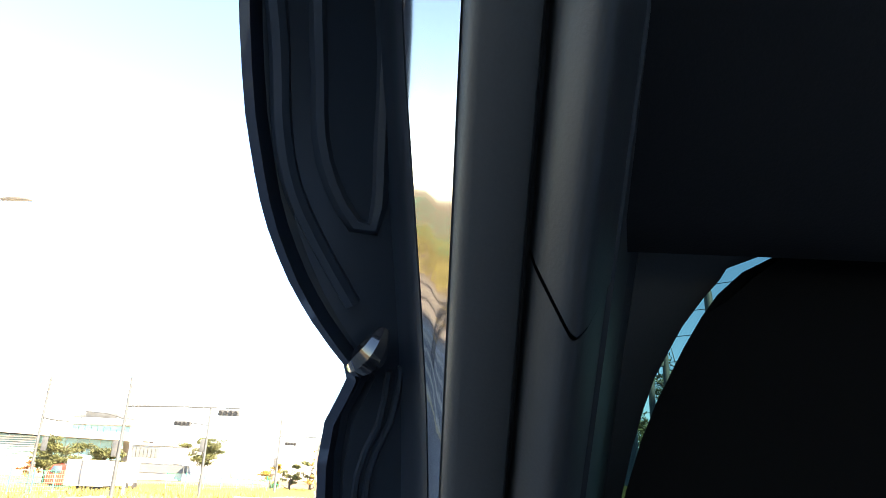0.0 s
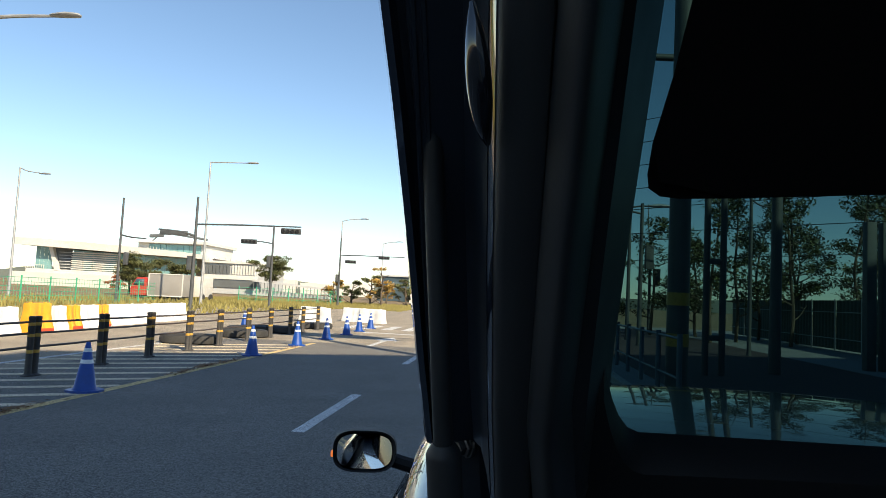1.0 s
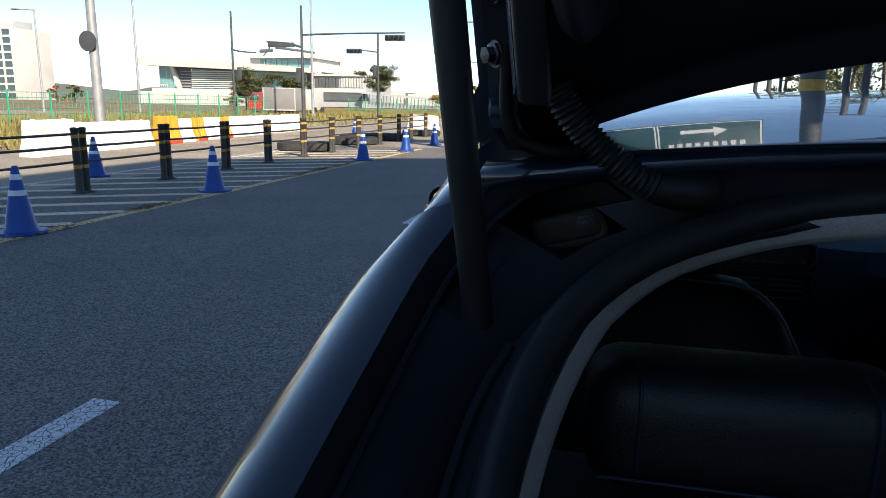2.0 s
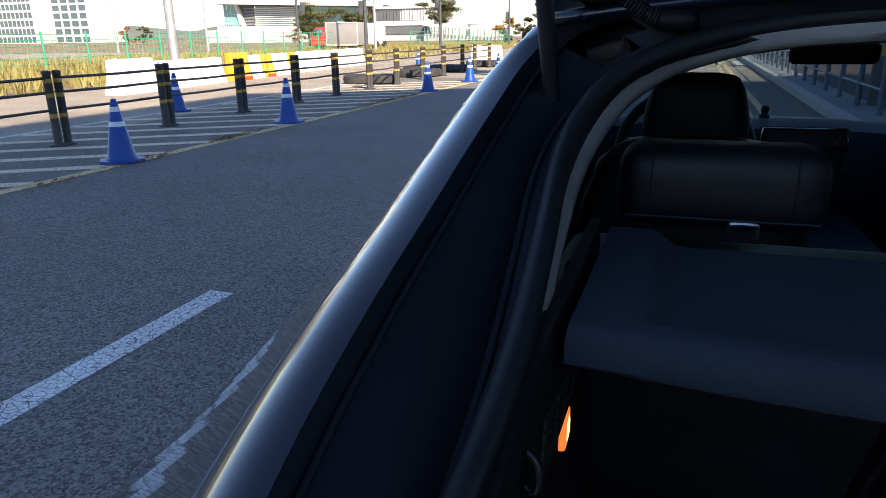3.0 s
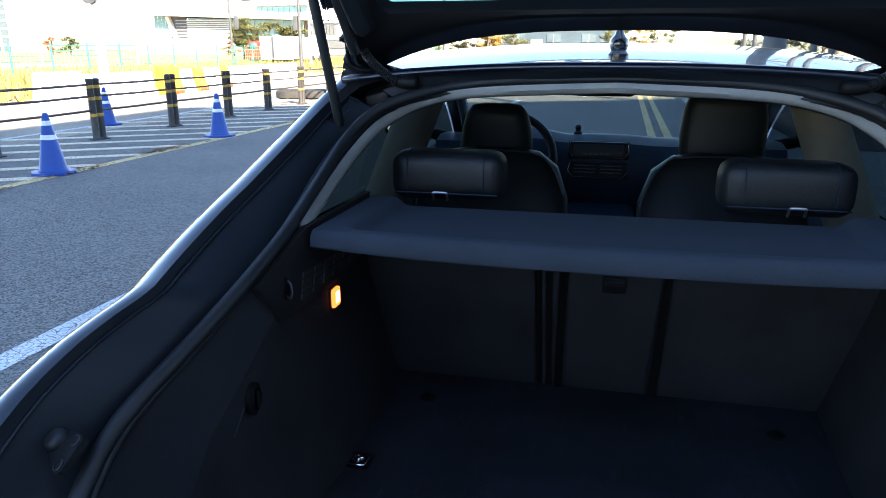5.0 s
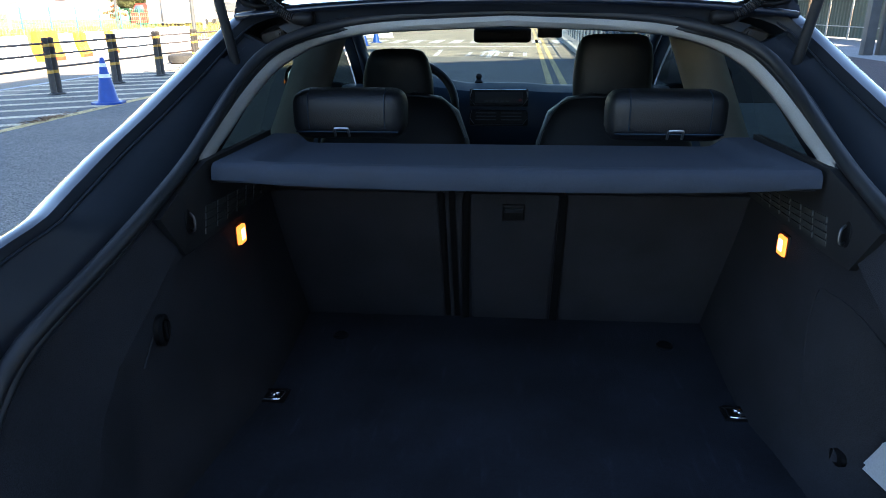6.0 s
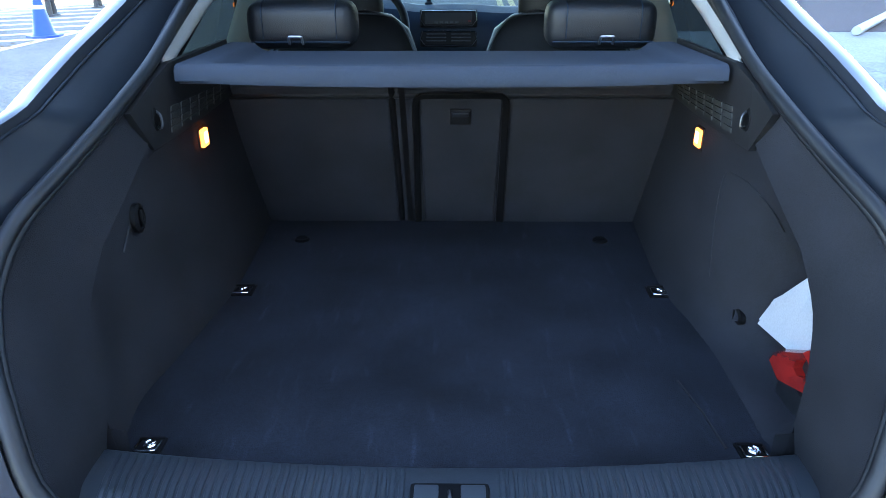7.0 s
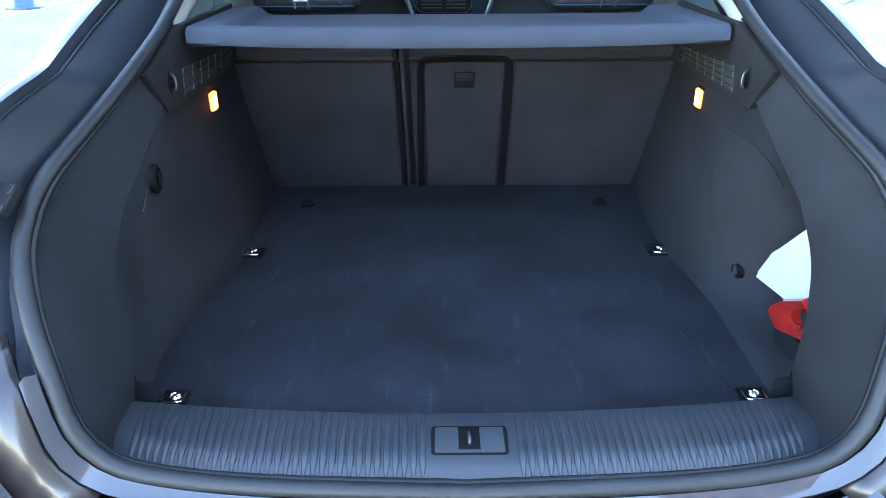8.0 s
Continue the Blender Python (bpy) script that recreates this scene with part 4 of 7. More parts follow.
def gloss_x(s):
    return float(np.interp(s, [0.0, 0.50, 0.57, 0.61, 0.65, 0.72, 0.85, 1.1], [0.5555, 0.5560, 0.5565, 0.5585, 0.5620, 0.569, 0.577, 0.58]))


def channel_o(x, s):
    x0, x1 = lid_half(s) - 0.013, gloss_x(s) + 0.012
    return float(np.interp(x, [x1, x0], [0.001 + 1.4 * (gloss_x(s) - 0.553), 0.0]))


def lid_in(s):
    """How far the inner trim draws in towards the hinges."""
    return float(np.interp(s, [0.0, 0.05, 0.11, 0.19, 0.25, 0.33, 0.41, 0.46], [0.019, 0.019, 0.018, 0.0125, 0.0105, 0.007, 0.006, 0.0]))


def lid_bow(s):
    return 0.0 if s < 0.75 else -0.9 * (s - 0.75) ** 1.6


tailgate = new("tailgate")
tailgate.parent = car
tailgate["label"] = "raised dark blue tailgate with tinted glass"
S_ROWS = [-0.035, 0.0, 0.05, 0.12, 0.20, 0.30, 0.36, 0.42, 0.48, 0.53, 0.56, 0.58, 0.592, 0.600, 0.606, 0.614, 0.624, 0.632, 0.64, 0.65, 0.66, 0.67, 0.68, 0.69, 0.70, 0.715, 0.73, 0.745, 0.76, 0.78, 0.80, 0.82, 0.84, 0.88, 0.92, 1.02]
S_TRIM = [0.047] + [s for s in S_ROWS if s > 0.05]
S_CREST = [0.088, 0.092, 0.105] + [s for s in S_ROWS if s > 0.11]
S_OPEN = [0.122, 0.15] + [s for s in S_ROWS if s > 0.18]
# outer frame of the lid, one side each: skin edge, rubber face, gloss flange and trim
for side in (-1, 1):
    bm = bmesh.new()
    prof_pts = [(-0.07, 0.066), (-0.018, 0.058), (-0.006, 0.046), (-0.001, 0.026), (0.0, 0.006), (-0.002, 0.0), (-0.006, -0.002)]
    loft(bm, [[lid(side * (lid_half(s) + dx), s, o + lid_bow(s)) for s in S_OPEN] for dx, o in prof_pts])
    part("lid_flange", bm, PAINT, tailgate, "dark blue painted tailgate edge")
    bm = bmesh.new()
    loft(bm, [[lid(side * (lid_half(s) + dx if f == 0 else gloss_x(s) + dx - lid_in(s)), s, (o if f == 0 else -0.041 + 1.4 * (gloss_x(s) - 0.553) + o) + lid_bow(s)) for s in S_OPEN] for f, dx, o in
              ((0, -0.006, -0.002), (0, -0.008, 0.006), (0, -0.011, 0.007), (0, -0.013, 0.000), (1, 0.012, 0.042), (1, 0.007, 0.036), (1, 0.003, 0.018), (1, 0.001, 0.004), (1, 0.0, -0.0005))])
    part("lid_channel", bm, LID_PAINT, tailgate, "black tailgate edge channel")
    bm = bmesh.new()
    wave = [(0.602, 0.574), (0.58, 0.577), (0.56, 0.585), (0.535, 0.588), (0.50, 0.588), (0.40, 0.584), (0.25, 0.580), (0.12, 0.575)]
    for dx in (0.0, -0.0045):
        tube(bm, resample([lid(side * (x + dx), s, channel_o(x + dx, s) - 0.0004) for s, x in wave], 40), 0.0015, 6)
    part("seam_bead", bm, LID_PAINT, tailgate, "wavy sealing bead")
    for press in ([(0.5885, 0.630), (0.6005, 0.654), (0.6085, 0.675), (0.6115, 0.697), (0.6120, 0.74), (0.618, 0.84), (0.624, 0.96)],
                  [(0.606, 0.90), (0.602, 0.78), (0.6005, 0.72), (0.6000, 0.693), (0.596, 0.675), (0.5885, 0.660), (0.5830, 0.6565), (0.5800, 0.664), (0.5795, 0.686), (0.5795, 0.74), (0.586, 0.84), (0.592, 0.90)]):
        bm = bmesh.new()
        tube(bm, resample([lid(side * x, s, channel_o(x, s) + lid_bow(s) + 0.0012) for x, s in press], 60), 0.0036, 8, squash=1.0)
        part("pressed_ridge", bm, LID_PAINT, tailgate)
    bm = bmesh.new()
    tube(bm, resample([lid(side * 0.5885, 0.605, 0.000), lid(side * 0.584, 0.609, -0.004), lid(side * 0.579, 0.615, -0.005), lid(side * 0.5755, 0.622, 0.000)], 12), [0.002, 0.003, 0.004, 0.005, 0.0055, 0.006, 0.006, 0.0055, 0.005, 0.004, 0.003, 0.002], 8)
    part("drain_plug", bm, GLOSS_BLACK, tailgate, "glossy black edge plug")
    bm = bmesh.new()
    loft(bm, [[lid(side * (0.553 + f * (gloss_x(s) - 0.553) - lid_in(s)), s, -0.041 + 1.4 * f * (gloss_x(s) - 0.553) + 0.0012 * f * (1 - f) + lid_bow(s)) for s in S_TRIM] for f in (1.0, 0.66, 0.33, 0.0)])
    part("flange_gloss", bm, FLANGE, tailgate, "glossy painted flange")
    bm = bmesh.new()
    loft(bm, [[lid(side * (x - lid_in(s)), s, o + lid_bow(s)) for s in S_CREST] for x, o in ((0.546, -0.036), (0.515, -0.036), (0.500, -0.030), (0.479, 0.018))])
    part("trim_backing", bm, RUBBER, tailgate)
    bm = bmesh.new()
    flat = ((0.5530, -0.036), (0.5526, -0.040), (0.5518, -0.0435), (0.5500, -0.0462), (0.5475, -0.0476), (0.541, -0.0486), (0.534, -0.0490), (0.5322, -0.0482), (0.5312, -0.0455), (0.5306, -0.036))
    loft(bm, [[lid(side * (x - lid_in(s)), s, o + lid_bow(s)) for s in S_TRIM] for x, o in flat])
    part("lid_trim", bm, LID_TRIM, tailgate, "black plastic tailgate side trim")
    crest = ((0.5290, -0.036), (0.5286, -0.049), (0.5278, -0.0515), (0.5255, -0.0550), (0.5225, -0.0585), (0.5208, -0.0600), (0.5190, -0.0607), (0.5172, -0.0602), (0.5155, -0.0585), (0.5128, -0.0545), (0.507, -0.042), (0.500, -0.026), (0.490, -0.006), (0.478, 0.016))
    seam = lambda x: float(np.interp(x, [0.478, 0.500, 0.518, 0.529], [0.663, 0.656, 0.651, 0.669]))
    for upper in (False, True):
        bm = bmesh.new()
        loft(bm, [[lid(side * (x - 0.55 * lid_in(s) - 1.5 * max(0.0, 0.19 - s) ** 2), s, o + lid_bow(s) - 0.0016 * upper + 30 * max(0.0, 0.112 - s) ** 2) for s in ([seam(x) + 0.0010, seam(x) + 0.0022, *[s for s in S_ROWS if s > 0.675]] if upper else [*[s for s in S_CREST if s < 0.645], seam(x) - 0.0022, seam(x) - 0.0010])] for x, o in crest])
        part("lid_trim", bm, LID_TRIM, tailgate)
    bm = bmesh.new()
    pts_ = [(0.478, 0.40), (0.477, 0.457), (0.4755, 0.49), (0.4745, 0.52), (0.473, 0.548), (0.472, 0.567), (0.470, 0.585), (0.4675, 0.60), (0.463, 0.614), (0.460, 0.623), (0.454, 0.635), (0.449, 0.643), (0.447, 0.648), (0.43, 0.656), (0.43, 0.668), (0.50, 0.668), (0.50, 0.40)]
    r = loft(bm, [[lid(side * x, s, o) for x, s in pts_] for o in (0.019, 0.010)], closed=True)
    bm.faces.new(r[1])
    part("corner_trim", bm, LID_TRIM, tailgate, "", False)
# bottom rail over the hinges and upper trim panel
bm = bmesh.new()
half_x = [0.0, 0.08, 0.16, 0.24, 0.30, 0.34, 0.38, 0.41, 0.43, 0.44, 0.448, 0.455, 0.461, 0.466, 0.470, 0.474, 0.480, 0.50, 0.52, 0.538]
xs = [-x for x in half_x[:0:-1]] + half_x
edge = lambda x: 0.028 - 0.125 * (abs(x) / 0.56) ** 3
sill_s = lambda x: 0.124 + min(0.075, 0.075 * max(0.0, (abs(x) - 0.440) / 0.034) ** 2)
rows = [[lid(x, edge(x) + ds, o) for x in xs] for ds, o in ((0.0, 0.052), (0.009, 0.046), (0.046, 0.020), (0.074, -0.006))]
rows += [[lid(x, (edge(x) + 0.074) * (1 - f) + sill_s(x) * f, o) for x in xs] for f, o in ((0.25, -0.013), (0.6, -0.015), (0.90, -0.010), (1.0, 0.002), (1.0, 0.018))]
loft(bm, rows)
part("lower_rail", bm, PLASTIC, tailgate, "black plastic tailgate rail")
bm = bmesh.new()
loft(bm, [[lid(x, s, o + lid_bow(s)) for x in np.linspace(-0.51, 0.51, 21)] for s, o in ((0.66, 0.016), (0.66, -0.010), (0.675, -0.022), (0.80, -0.030), (1.02, -0.02))])
part("trim_panel", bm, PLASTIC, tailgate, "black plastic tailgate trim panel")
bm = bmesh.new()
loft(bm, [[lid(x, s, 0.052 + lid_bow(s)) for x in np.linspace(-0.57, 0.57, 5)] for s in (0.70, 0.80, 0.92, 1.02)])
part("lid_skin", bm, PAINT, tailgate)
bm = bmesh.new()
loft(bm, [[lid(x, s, 0.022) for x in np.linspace(-0.50, 0.50, 9)] for s in (0.10, 0.3, 0.5, 0.70)])
part("rear_window", bm, GLASS, tailgate, "dark cyan tinted rear window").visible_shadow = False
# shelf tray carried by the lid, hanging down
bm = bmesh.new()
TRAY0, TRAYD = Vector((0, 0.735, 1.615)), Vector((0, -0.115, 0.31))
out = [(-0.415, 0.046), (-0.464, 0.036), (-0.484, 0.030), (-0.4905, 0.032), (-0.4945, 0.040), (-0.4955, 0.055), (-0.4935, 0.09), (-0.489, 0.16), (-0.486, 0.228), (-0.4865, 0.29), (-0.4890, 0.38), (-0.4905, 0.4565), (-0.4905, 0.498), (-0.4900, 0.534), (-0.4865, 0.644), (-0.4840, 0.69), (-0.4795, 0.745), (-0.4745, 0.79), (-0.4655, 0.852), (-0.4595, 0.887), (-0.4545, 0.918), (-0.4455, 0.945), (-0.420, 0.985), (-0.386, 1.025), (-0.30, 1.06), (-0.2, 1.075), (0, 1.08)]
full = out + [(-x, s) for x, s in out[::-1][1:]]
nrm = Vector((0, 0.31, 0.115)).normalized()
front = [bm.verts.new(TRAY0 + Vector((x, 0, 0)) + TRAYD * s) for x, s in full]
back = [bm.verts.new(TRAY0 + Vector((x * 0.982, 0, 0)) + TRAYD * (s * 0.97) + nrm * 0.018) for x, s in full]
f1 = bm.faces.new(front)
bm.faces.new(back[::-1])
for k in range(len(full)):
    j = (k + 1) % len(full)
    bm.faces.new((front[k], front[j], back[j], back[k]))
bmesh.ops.bevel(bm, geom=list(f1.edges), offset=0.006, segments=3, affect="EDGES")
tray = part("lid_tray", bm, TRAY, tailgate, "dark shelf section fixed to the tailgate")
for side in (-1, 1):
    for x, c in ((0.4845, 0.598), (0.4755, 0.586), (0.4675, 0.585)):
        bm = bmesh.new()
        p = TRAY0 + Vector((side * x, 0, 0)) + TRAYD * c - nrm * 0.0015
        tube(bm, [p + TRAYD * d for d in (-0.0235, -0.0225, -0.019, -0.010, 0.0, 0.010, 0.019, 0.0225, 0.0235)], [0.0008, 0.0019, 0.0029, 0.0034, 0.0035, 0.0034, 0.0029, 0.0019, 0.0008], 14)
        part("pivot_roller", bm, LID_TRIM, tray)
# gas struts, one a side
for side in (-1, 1):
    lo, hi = Vector((side * 0.549, 0.946, 1.246)), Vector((side * 0.579, 0.812, 1.704))
    v = hi - lo
    bm = bmesh.new()
    tube(bm, [lo + v * 0.03, lo + v * 0.56, lo + v * 0.565, lo + v * 0.575], [0.0098, 0.0098, 0.009, 0.006], 14)
    strut = part("gas_strut", bm, RUBBER, car, "black gas strut holding the tailgate")
    bm = bmesh.new()
    tube(bm, [lo + v * 0.57, lo + v * 0.95], 0.0054, 10)
    part("rod", bm, RUBBER, strut)
    bm = bmesh.new()
    tube(bm, [hi - v * 0.07, hi - v * 0.055, hi - v * 0.04, hi - v * 0.01, hi + v * 0.012], [0.005, 0.007, 0.0115, 0.0125, 0.011], 14)
    box(bm, (-0.018, -0.006, -0.010), (0.004, 0.006, 0.010), 0.002, Matrix.Translation(hi + Vector((side * -0.014, 0, 0))))
    part("ball_socket", bm, PLASTIC, strut)
    bm = bmesh.new()
    lathe(bm, [(0.014, -0.012), (0.016, 0.0), (0.012, 0.012)], 14, Matrix.Translation(lo))
    part("ball_socket", bm, PLASTIC, strut)
    # hinge arm, bolts, buffer and cable hose
    bm = bmesh.new()
    arm = resample([lid(side * 0.556, 0.105, 0.041), lid(side * 0.553, 0.06, 0.028), lid(side * 0.548, 0.02, 0.004), (side * 0.541, 0.985, 1.392), (side * 0.530, 1.00, 1.372)], 22)
    loft(bm, [[p + Vector((side * dx, 0, 0)) + LID_N * dn for p in arm] for dx, dn in ((-0.008, -0.002), (-0.007, 0.003), (0.011, 0.003), (0.012, -0.002))], closed=False)
    loft(bm, [[p + Vector((side * dx, 0, 0)) + LID_N * -0.002 for p in arm] for dx in (-0.008, 0.012)])
    hinge = part("hinge_arm", bm, CHANNEL, car, "dark painted hinge arm")
    bm = bmesh.new()
    loft(bm, [[lid(side * min(x, 0.577 + 0.5 * max(0.0, -0.012 - s)), s, o) for s in (s0, 0.6 * s0, -0.012, 0.05, 0.12, 0.19)] for x, o, s0 in ((0.480, 0.048, -0.046), (0.520, 0.047, -0.060), (0.560, 0.047, -0.068), (0.572, 0.048, -0.072), (0.605, 0.052, -0.072))])
    part("hinge_plate", bm, LID_PAINT, tailgate, "dark painted tailgate corner")
    for x, y, z in ((0.558, 1.007, 1.478), (0.552, 0.980, 1.434)):
        bm = bmesh.new()
        m = Matrix.Translation((side * x, y, z)) @ Matrix.Rotation(radians(side * 48), 4, "Z") @ Matrix.Rotation(radians(98), 4, "X") @ Matrix.Scale(0.72, 4)
        lathe(bm, [(0.011, -0.004), (0.011, 0.001), (0.008, 0.002), (0.008, 0.009), (0.001, 0.010)], 6, m)
        lathe(bm, [(0.0125, -0.006), (0.0125, -0.002)], 16, m)
        part("hinge_bolt", bm, BOLT, hinge, "zinc hinge bolt")
    bm = bmesh.new()
    p = resample([lid(side * 0.549, 0.362, -0.045), lid(side * 0.5515, 0.375, -0.050), lid(side * 0.5545, 0.40, -0.050), lid(side * 0.557, 0.417, -0.040)], 12)
    tube(bm, p, [0.0012, 0.0025, 0.0035, 0.0042, 0.0048, 0.005, 0.005, 0.0048, 0.0042, 0.0035, 0.0025, 0.0012], 12)
    part("lid_buffer", bm, GLOSS_BLACK, tailgate, "glossy black rubber buffer")
    bm = bmesh.new()
    line = resample([(side * 0.510, 0.988, 1.414), (side * 0.502, 0.990, 1.399), (side * 0.493, 0.992, 1.388), (side * 0.481, 0.994, 1.3755), (side * 0.468, 0.995, 1.3655), (side * 0.455, 0.997, 1.3565), (side * 0.442, 0.999, 1.350)], 130)
    tube(bm, line, [0.0096 + 0.0011 * math.sin(k * 1.15) for k in range(130)], 14)
    part("cable_hose", bm, RUBBER, car, "corrugated rubber cable hose")
    bm = bmesh.new()
    tube(bm, [(side * x, 1.004, z) for x, z in ((0.452, 1.352), (0.448, 1.350), (0.440, 1.3485), (0.428, 1.3475), (0.414, 1.347), (0.404, 1.347), (0.399, 1.347), (0.397, 1.347))], [0.004, 0.010, 0.0130, 0.0150, 0.0158, 0.0150, 0.0110, 0.004], 18, squash=0.9)
    part("cable_gland", bm, PLASTIC, car)
    bm = bmesh.new()
    tube(bm, resample([(side * 0.543, 0.98, 1.44), (side * 0.542, 0.98, 1.425), (side * 0.541, 0.982, 1.395), (side * 0.535, 0.982, 1.380), (side * 0.522, 0.982, 1.374), (side * 0.507, 0.982, 1.371), (side * 0.493, 0.992, 1.371), (side * 0.484, 1.012, 1.366)], 40), 0.0050, 10)
    part("hinge_link", bm, BLACK, car)
    bm = bmesh.new()
    lean = Matrix.Translation((side * 0.500, 1.040, 1.313)) @ Matrix.Rotation(radians(side * 16), 4, "Y")
    box(bm, (-0.026, -0.004, -0.013), (0.026, 0.030, 0.010), 0.005, lean, 3)
    tube(bm, resample([lean @ Vector(q) for q in ((-side * 0.024, -0.006, 0.010), (-side * 0.024, -0.007, -0.012), (side * 0.024, -0.006, -0.013))], 14), 0.003, 8)
    seat_ = part("hinge_bracket", bm, PRIMER, car, "tan primed hinge bracket")
    bm = bmesh.new()
    lathe(bm, [(0.0075, -0.002), (0.0075, 0.001), (0.0045, 0.0015), (0.0045, 0.005), (0.001, 0.0055)], 6, lean @ Matrix.Translation((-side * 0.014, -0.005, -0.001)) @ Matrix.Rotation(radians(90), 4, "X"))
    part("bracket_bolt", bm, RUBBER, seat_)
    bm = bmesh.new()
    box(bm, (side * 0.557 - 0.010, 0.938, 1.243), (side * 0.557 + 0.010, 0.962, 1.262), 0.004)
    part("strut_bracket", bm, STEEL, car)
    # gutter buffer on its three-lobed bracket
    up = Vector((side * 0.34, -0.56, 0.76)).normalized()
    turn = up.to_track_quat("Z", "Y").to_matrix().to_4x4()
    top_, lugs = Vector((side * 0.594, 0.158, 0.998)), [Vector((side * 0.568, 0.156, 1.001)), Vector((side * 0.574, 0.134, 0.984))]
    bm = bmesh.new()
    lathe(bm, [(0.0130, -0.012), (0.0130, 0.006), (0.0122, 0.0095), (0.0098, 0.0120), (0.0060, 0.0130), (0.0010, 0.0132)], 22, Matrix.Translation(top_) @ turn)
    buffer = part("gutter_buffer", bm, RUBBER, car, "black rubber gutter buffer")
    bm = bmesh.new()
    for p, r in ((lugs[0], 0.0088), (lugs[1], 0.0088), (top_, 0.0145)):
        for h in (-0.006, 0.0032):
            for a in range(14):
                bm.verts.new(Matrix.Translation(p) @ turn @ Vector((r * math.cos(a * math.tau / 14), r * math.sin(a * math.tau / 14), h)))
    hull = bmesh.ops.convex_hull(bm, input=bm.verts[:])
    bmesh.ops.delete(bm, geom=[g for g in {*hull["geom_interior"], *hull["geom_unused"]} if isinstance(g, bmesh.types.BMVert)], context="VERTS")
    part("bracket", bm, PLASTIC, buffer, "black plastic bracket")
    for p in lugs:
        bm = bmesh.new()
        lathe(bm, [(0.0072, 0.0030), (0.0072, 0.0052), (0.0062, 0.0060), (0.0050, 0.0060), (0.0046, 0.0040), (0.0010, 0.0040)], 18, Matrix.Translation(p) @ turn)
        part("screw", bm, RUBBER, buffer, "dark screw")

# ---- loose things in the boot ----


def parcel_shelf():
    sh = tagged(empty("parcel_shelf", Matrix.Translation((0, 0.6, 1.095))), "blue-grey felt parcel shelf spanning the boot opening", "parcel shelf")
    bm = bmesh.new()
    n = 111
    xs = np.linspace(-1, 1, n)

    def y_front(u):
        return 0.590 + 0.022 * u * u

    def zt(u, v):
        dip = 1 / (1 + math.exp(-(0.872 - abs(u)) * 100)) * 1 / (1 + math.exp(-(v - 0.15) * 75)) * 1 / (1 + math.exp(-(1.2 - v) * 20))
        return 1.127 - 0.002 * v - 0.019 * dip

    rows = [[Vector((0.482 * u, y_front(u) + 0.014, 1.090 + 0.006 * u**4)) for u in xs], [Vector((0.485 * u, y_front(u) + 0.003, 1.092 + 0.006 * u**4)) for u in xs], [Vector((0.485 * u, y_front(u), 1.100)) for u in xs],
            [Vector((0.485 * u, y_front(u) + 0.002, 1.118)) for u in xs], [Vector((0.484 * u, y_front(u) + 0.010, 1.126)) for u in xs]]
    for v in np.linspace(0.05, 1.0, 44):
        w = 0.484 - 0.010 * v
        rows.append([Vector((w * u, (y_front(u) * (1 - v) + 0.915 * v), zt(u, v))) for u in xs])
    rows.append([Vector((0.474 * u, 0.918, 1.100)) for u in xs])
    loft(bm, rows)
    part("shelf_board", bm, SHELF, sh)
    bm = bmesh.new()
    slab(bm, [(-0.482, 0.625), (0.482, 0.625), (0.472, 0.915), (-0.472, 0.915)], 1.092, 1.098)
    part("underside", bm, LINER, sh)
    return sh


parcel_shelf()
PAPER = material("white_paper", (0.46, 0.48, 0.51), 0.6, 0, 0.04, 12, 0.05, 300)
RED_PLASTIC = material("glossy_red_plastic", (0.27, 0.013, 0.010), 0.25, 0, 0.15, 20, 0.0, coat=0.6)
# folded papers stuck in the side pocket
papers = tagged(empty("folded_papers", Matrix.Translation((0.60, 0.42, 0.70))), "folded white papers tucked into the boot side pocket", "paper")
for x, dy, dz, turn in ((0.556, 0.0, 0.0, 0), (0.562, 0.006, -0.004, 4)):
    bm = bmesh.new()
    outline = [(0.467, 0.697), (0.449, 0.744), (0.447, 0.752), (0.362, 0.842), (0.340, 0.858), (0.290, 0.872), (0.265, 0.790), (0.296, 0.752), (0.359, 0.712)]
    c = Vector((x, 0.37, 0.76))
    q = Matrix.Translation(c) @ Matrix.Rotation(radians(turn), 4, "X") @ Matrix.Translation(-c)
    mid = bm.verts.new(q @ Vector((x + 0.006, 0.365 + dy, 0.76 + dz)))
    ring = [bm.verts.new(q @ Vector((x + 0.05 * (z - 0.76) + 0.004 * math.sin(60 * y), y + dy, z + dz))) for y, z in outline]
    for k in range(len(ring)):
        bm.faces.new((mid, ring[k], ring[(k + 1) % len(ring)]))
    thicken(part("sheet", bm, PAPER, papers, "", False), 0.0015)
# red warning triangle case
case = tagged(empty("red_case", Matrix.Translation((0.575, 0.31, 0.62))), "glossy red plastic reflector case lying in the side pocket", "case")
CASE_OUT = [(0.411, 0.662), (0.396, 0.682), (0.350, 0.719), (0.280, 0.762), (0.240, 0.750), (0.238, 0.705), (0.262, 0.688), (0.372, 0.642)]
CASE_IN = [(0.326, 0.700), (0.323, 0.709), (0.316, 0.720), (0.276, 0.745), (0.258, 0.738), (0.256, 0.722), (0.266, 0.714), (0.312, 0.694)]
bm = bmesh.new()
rings = []
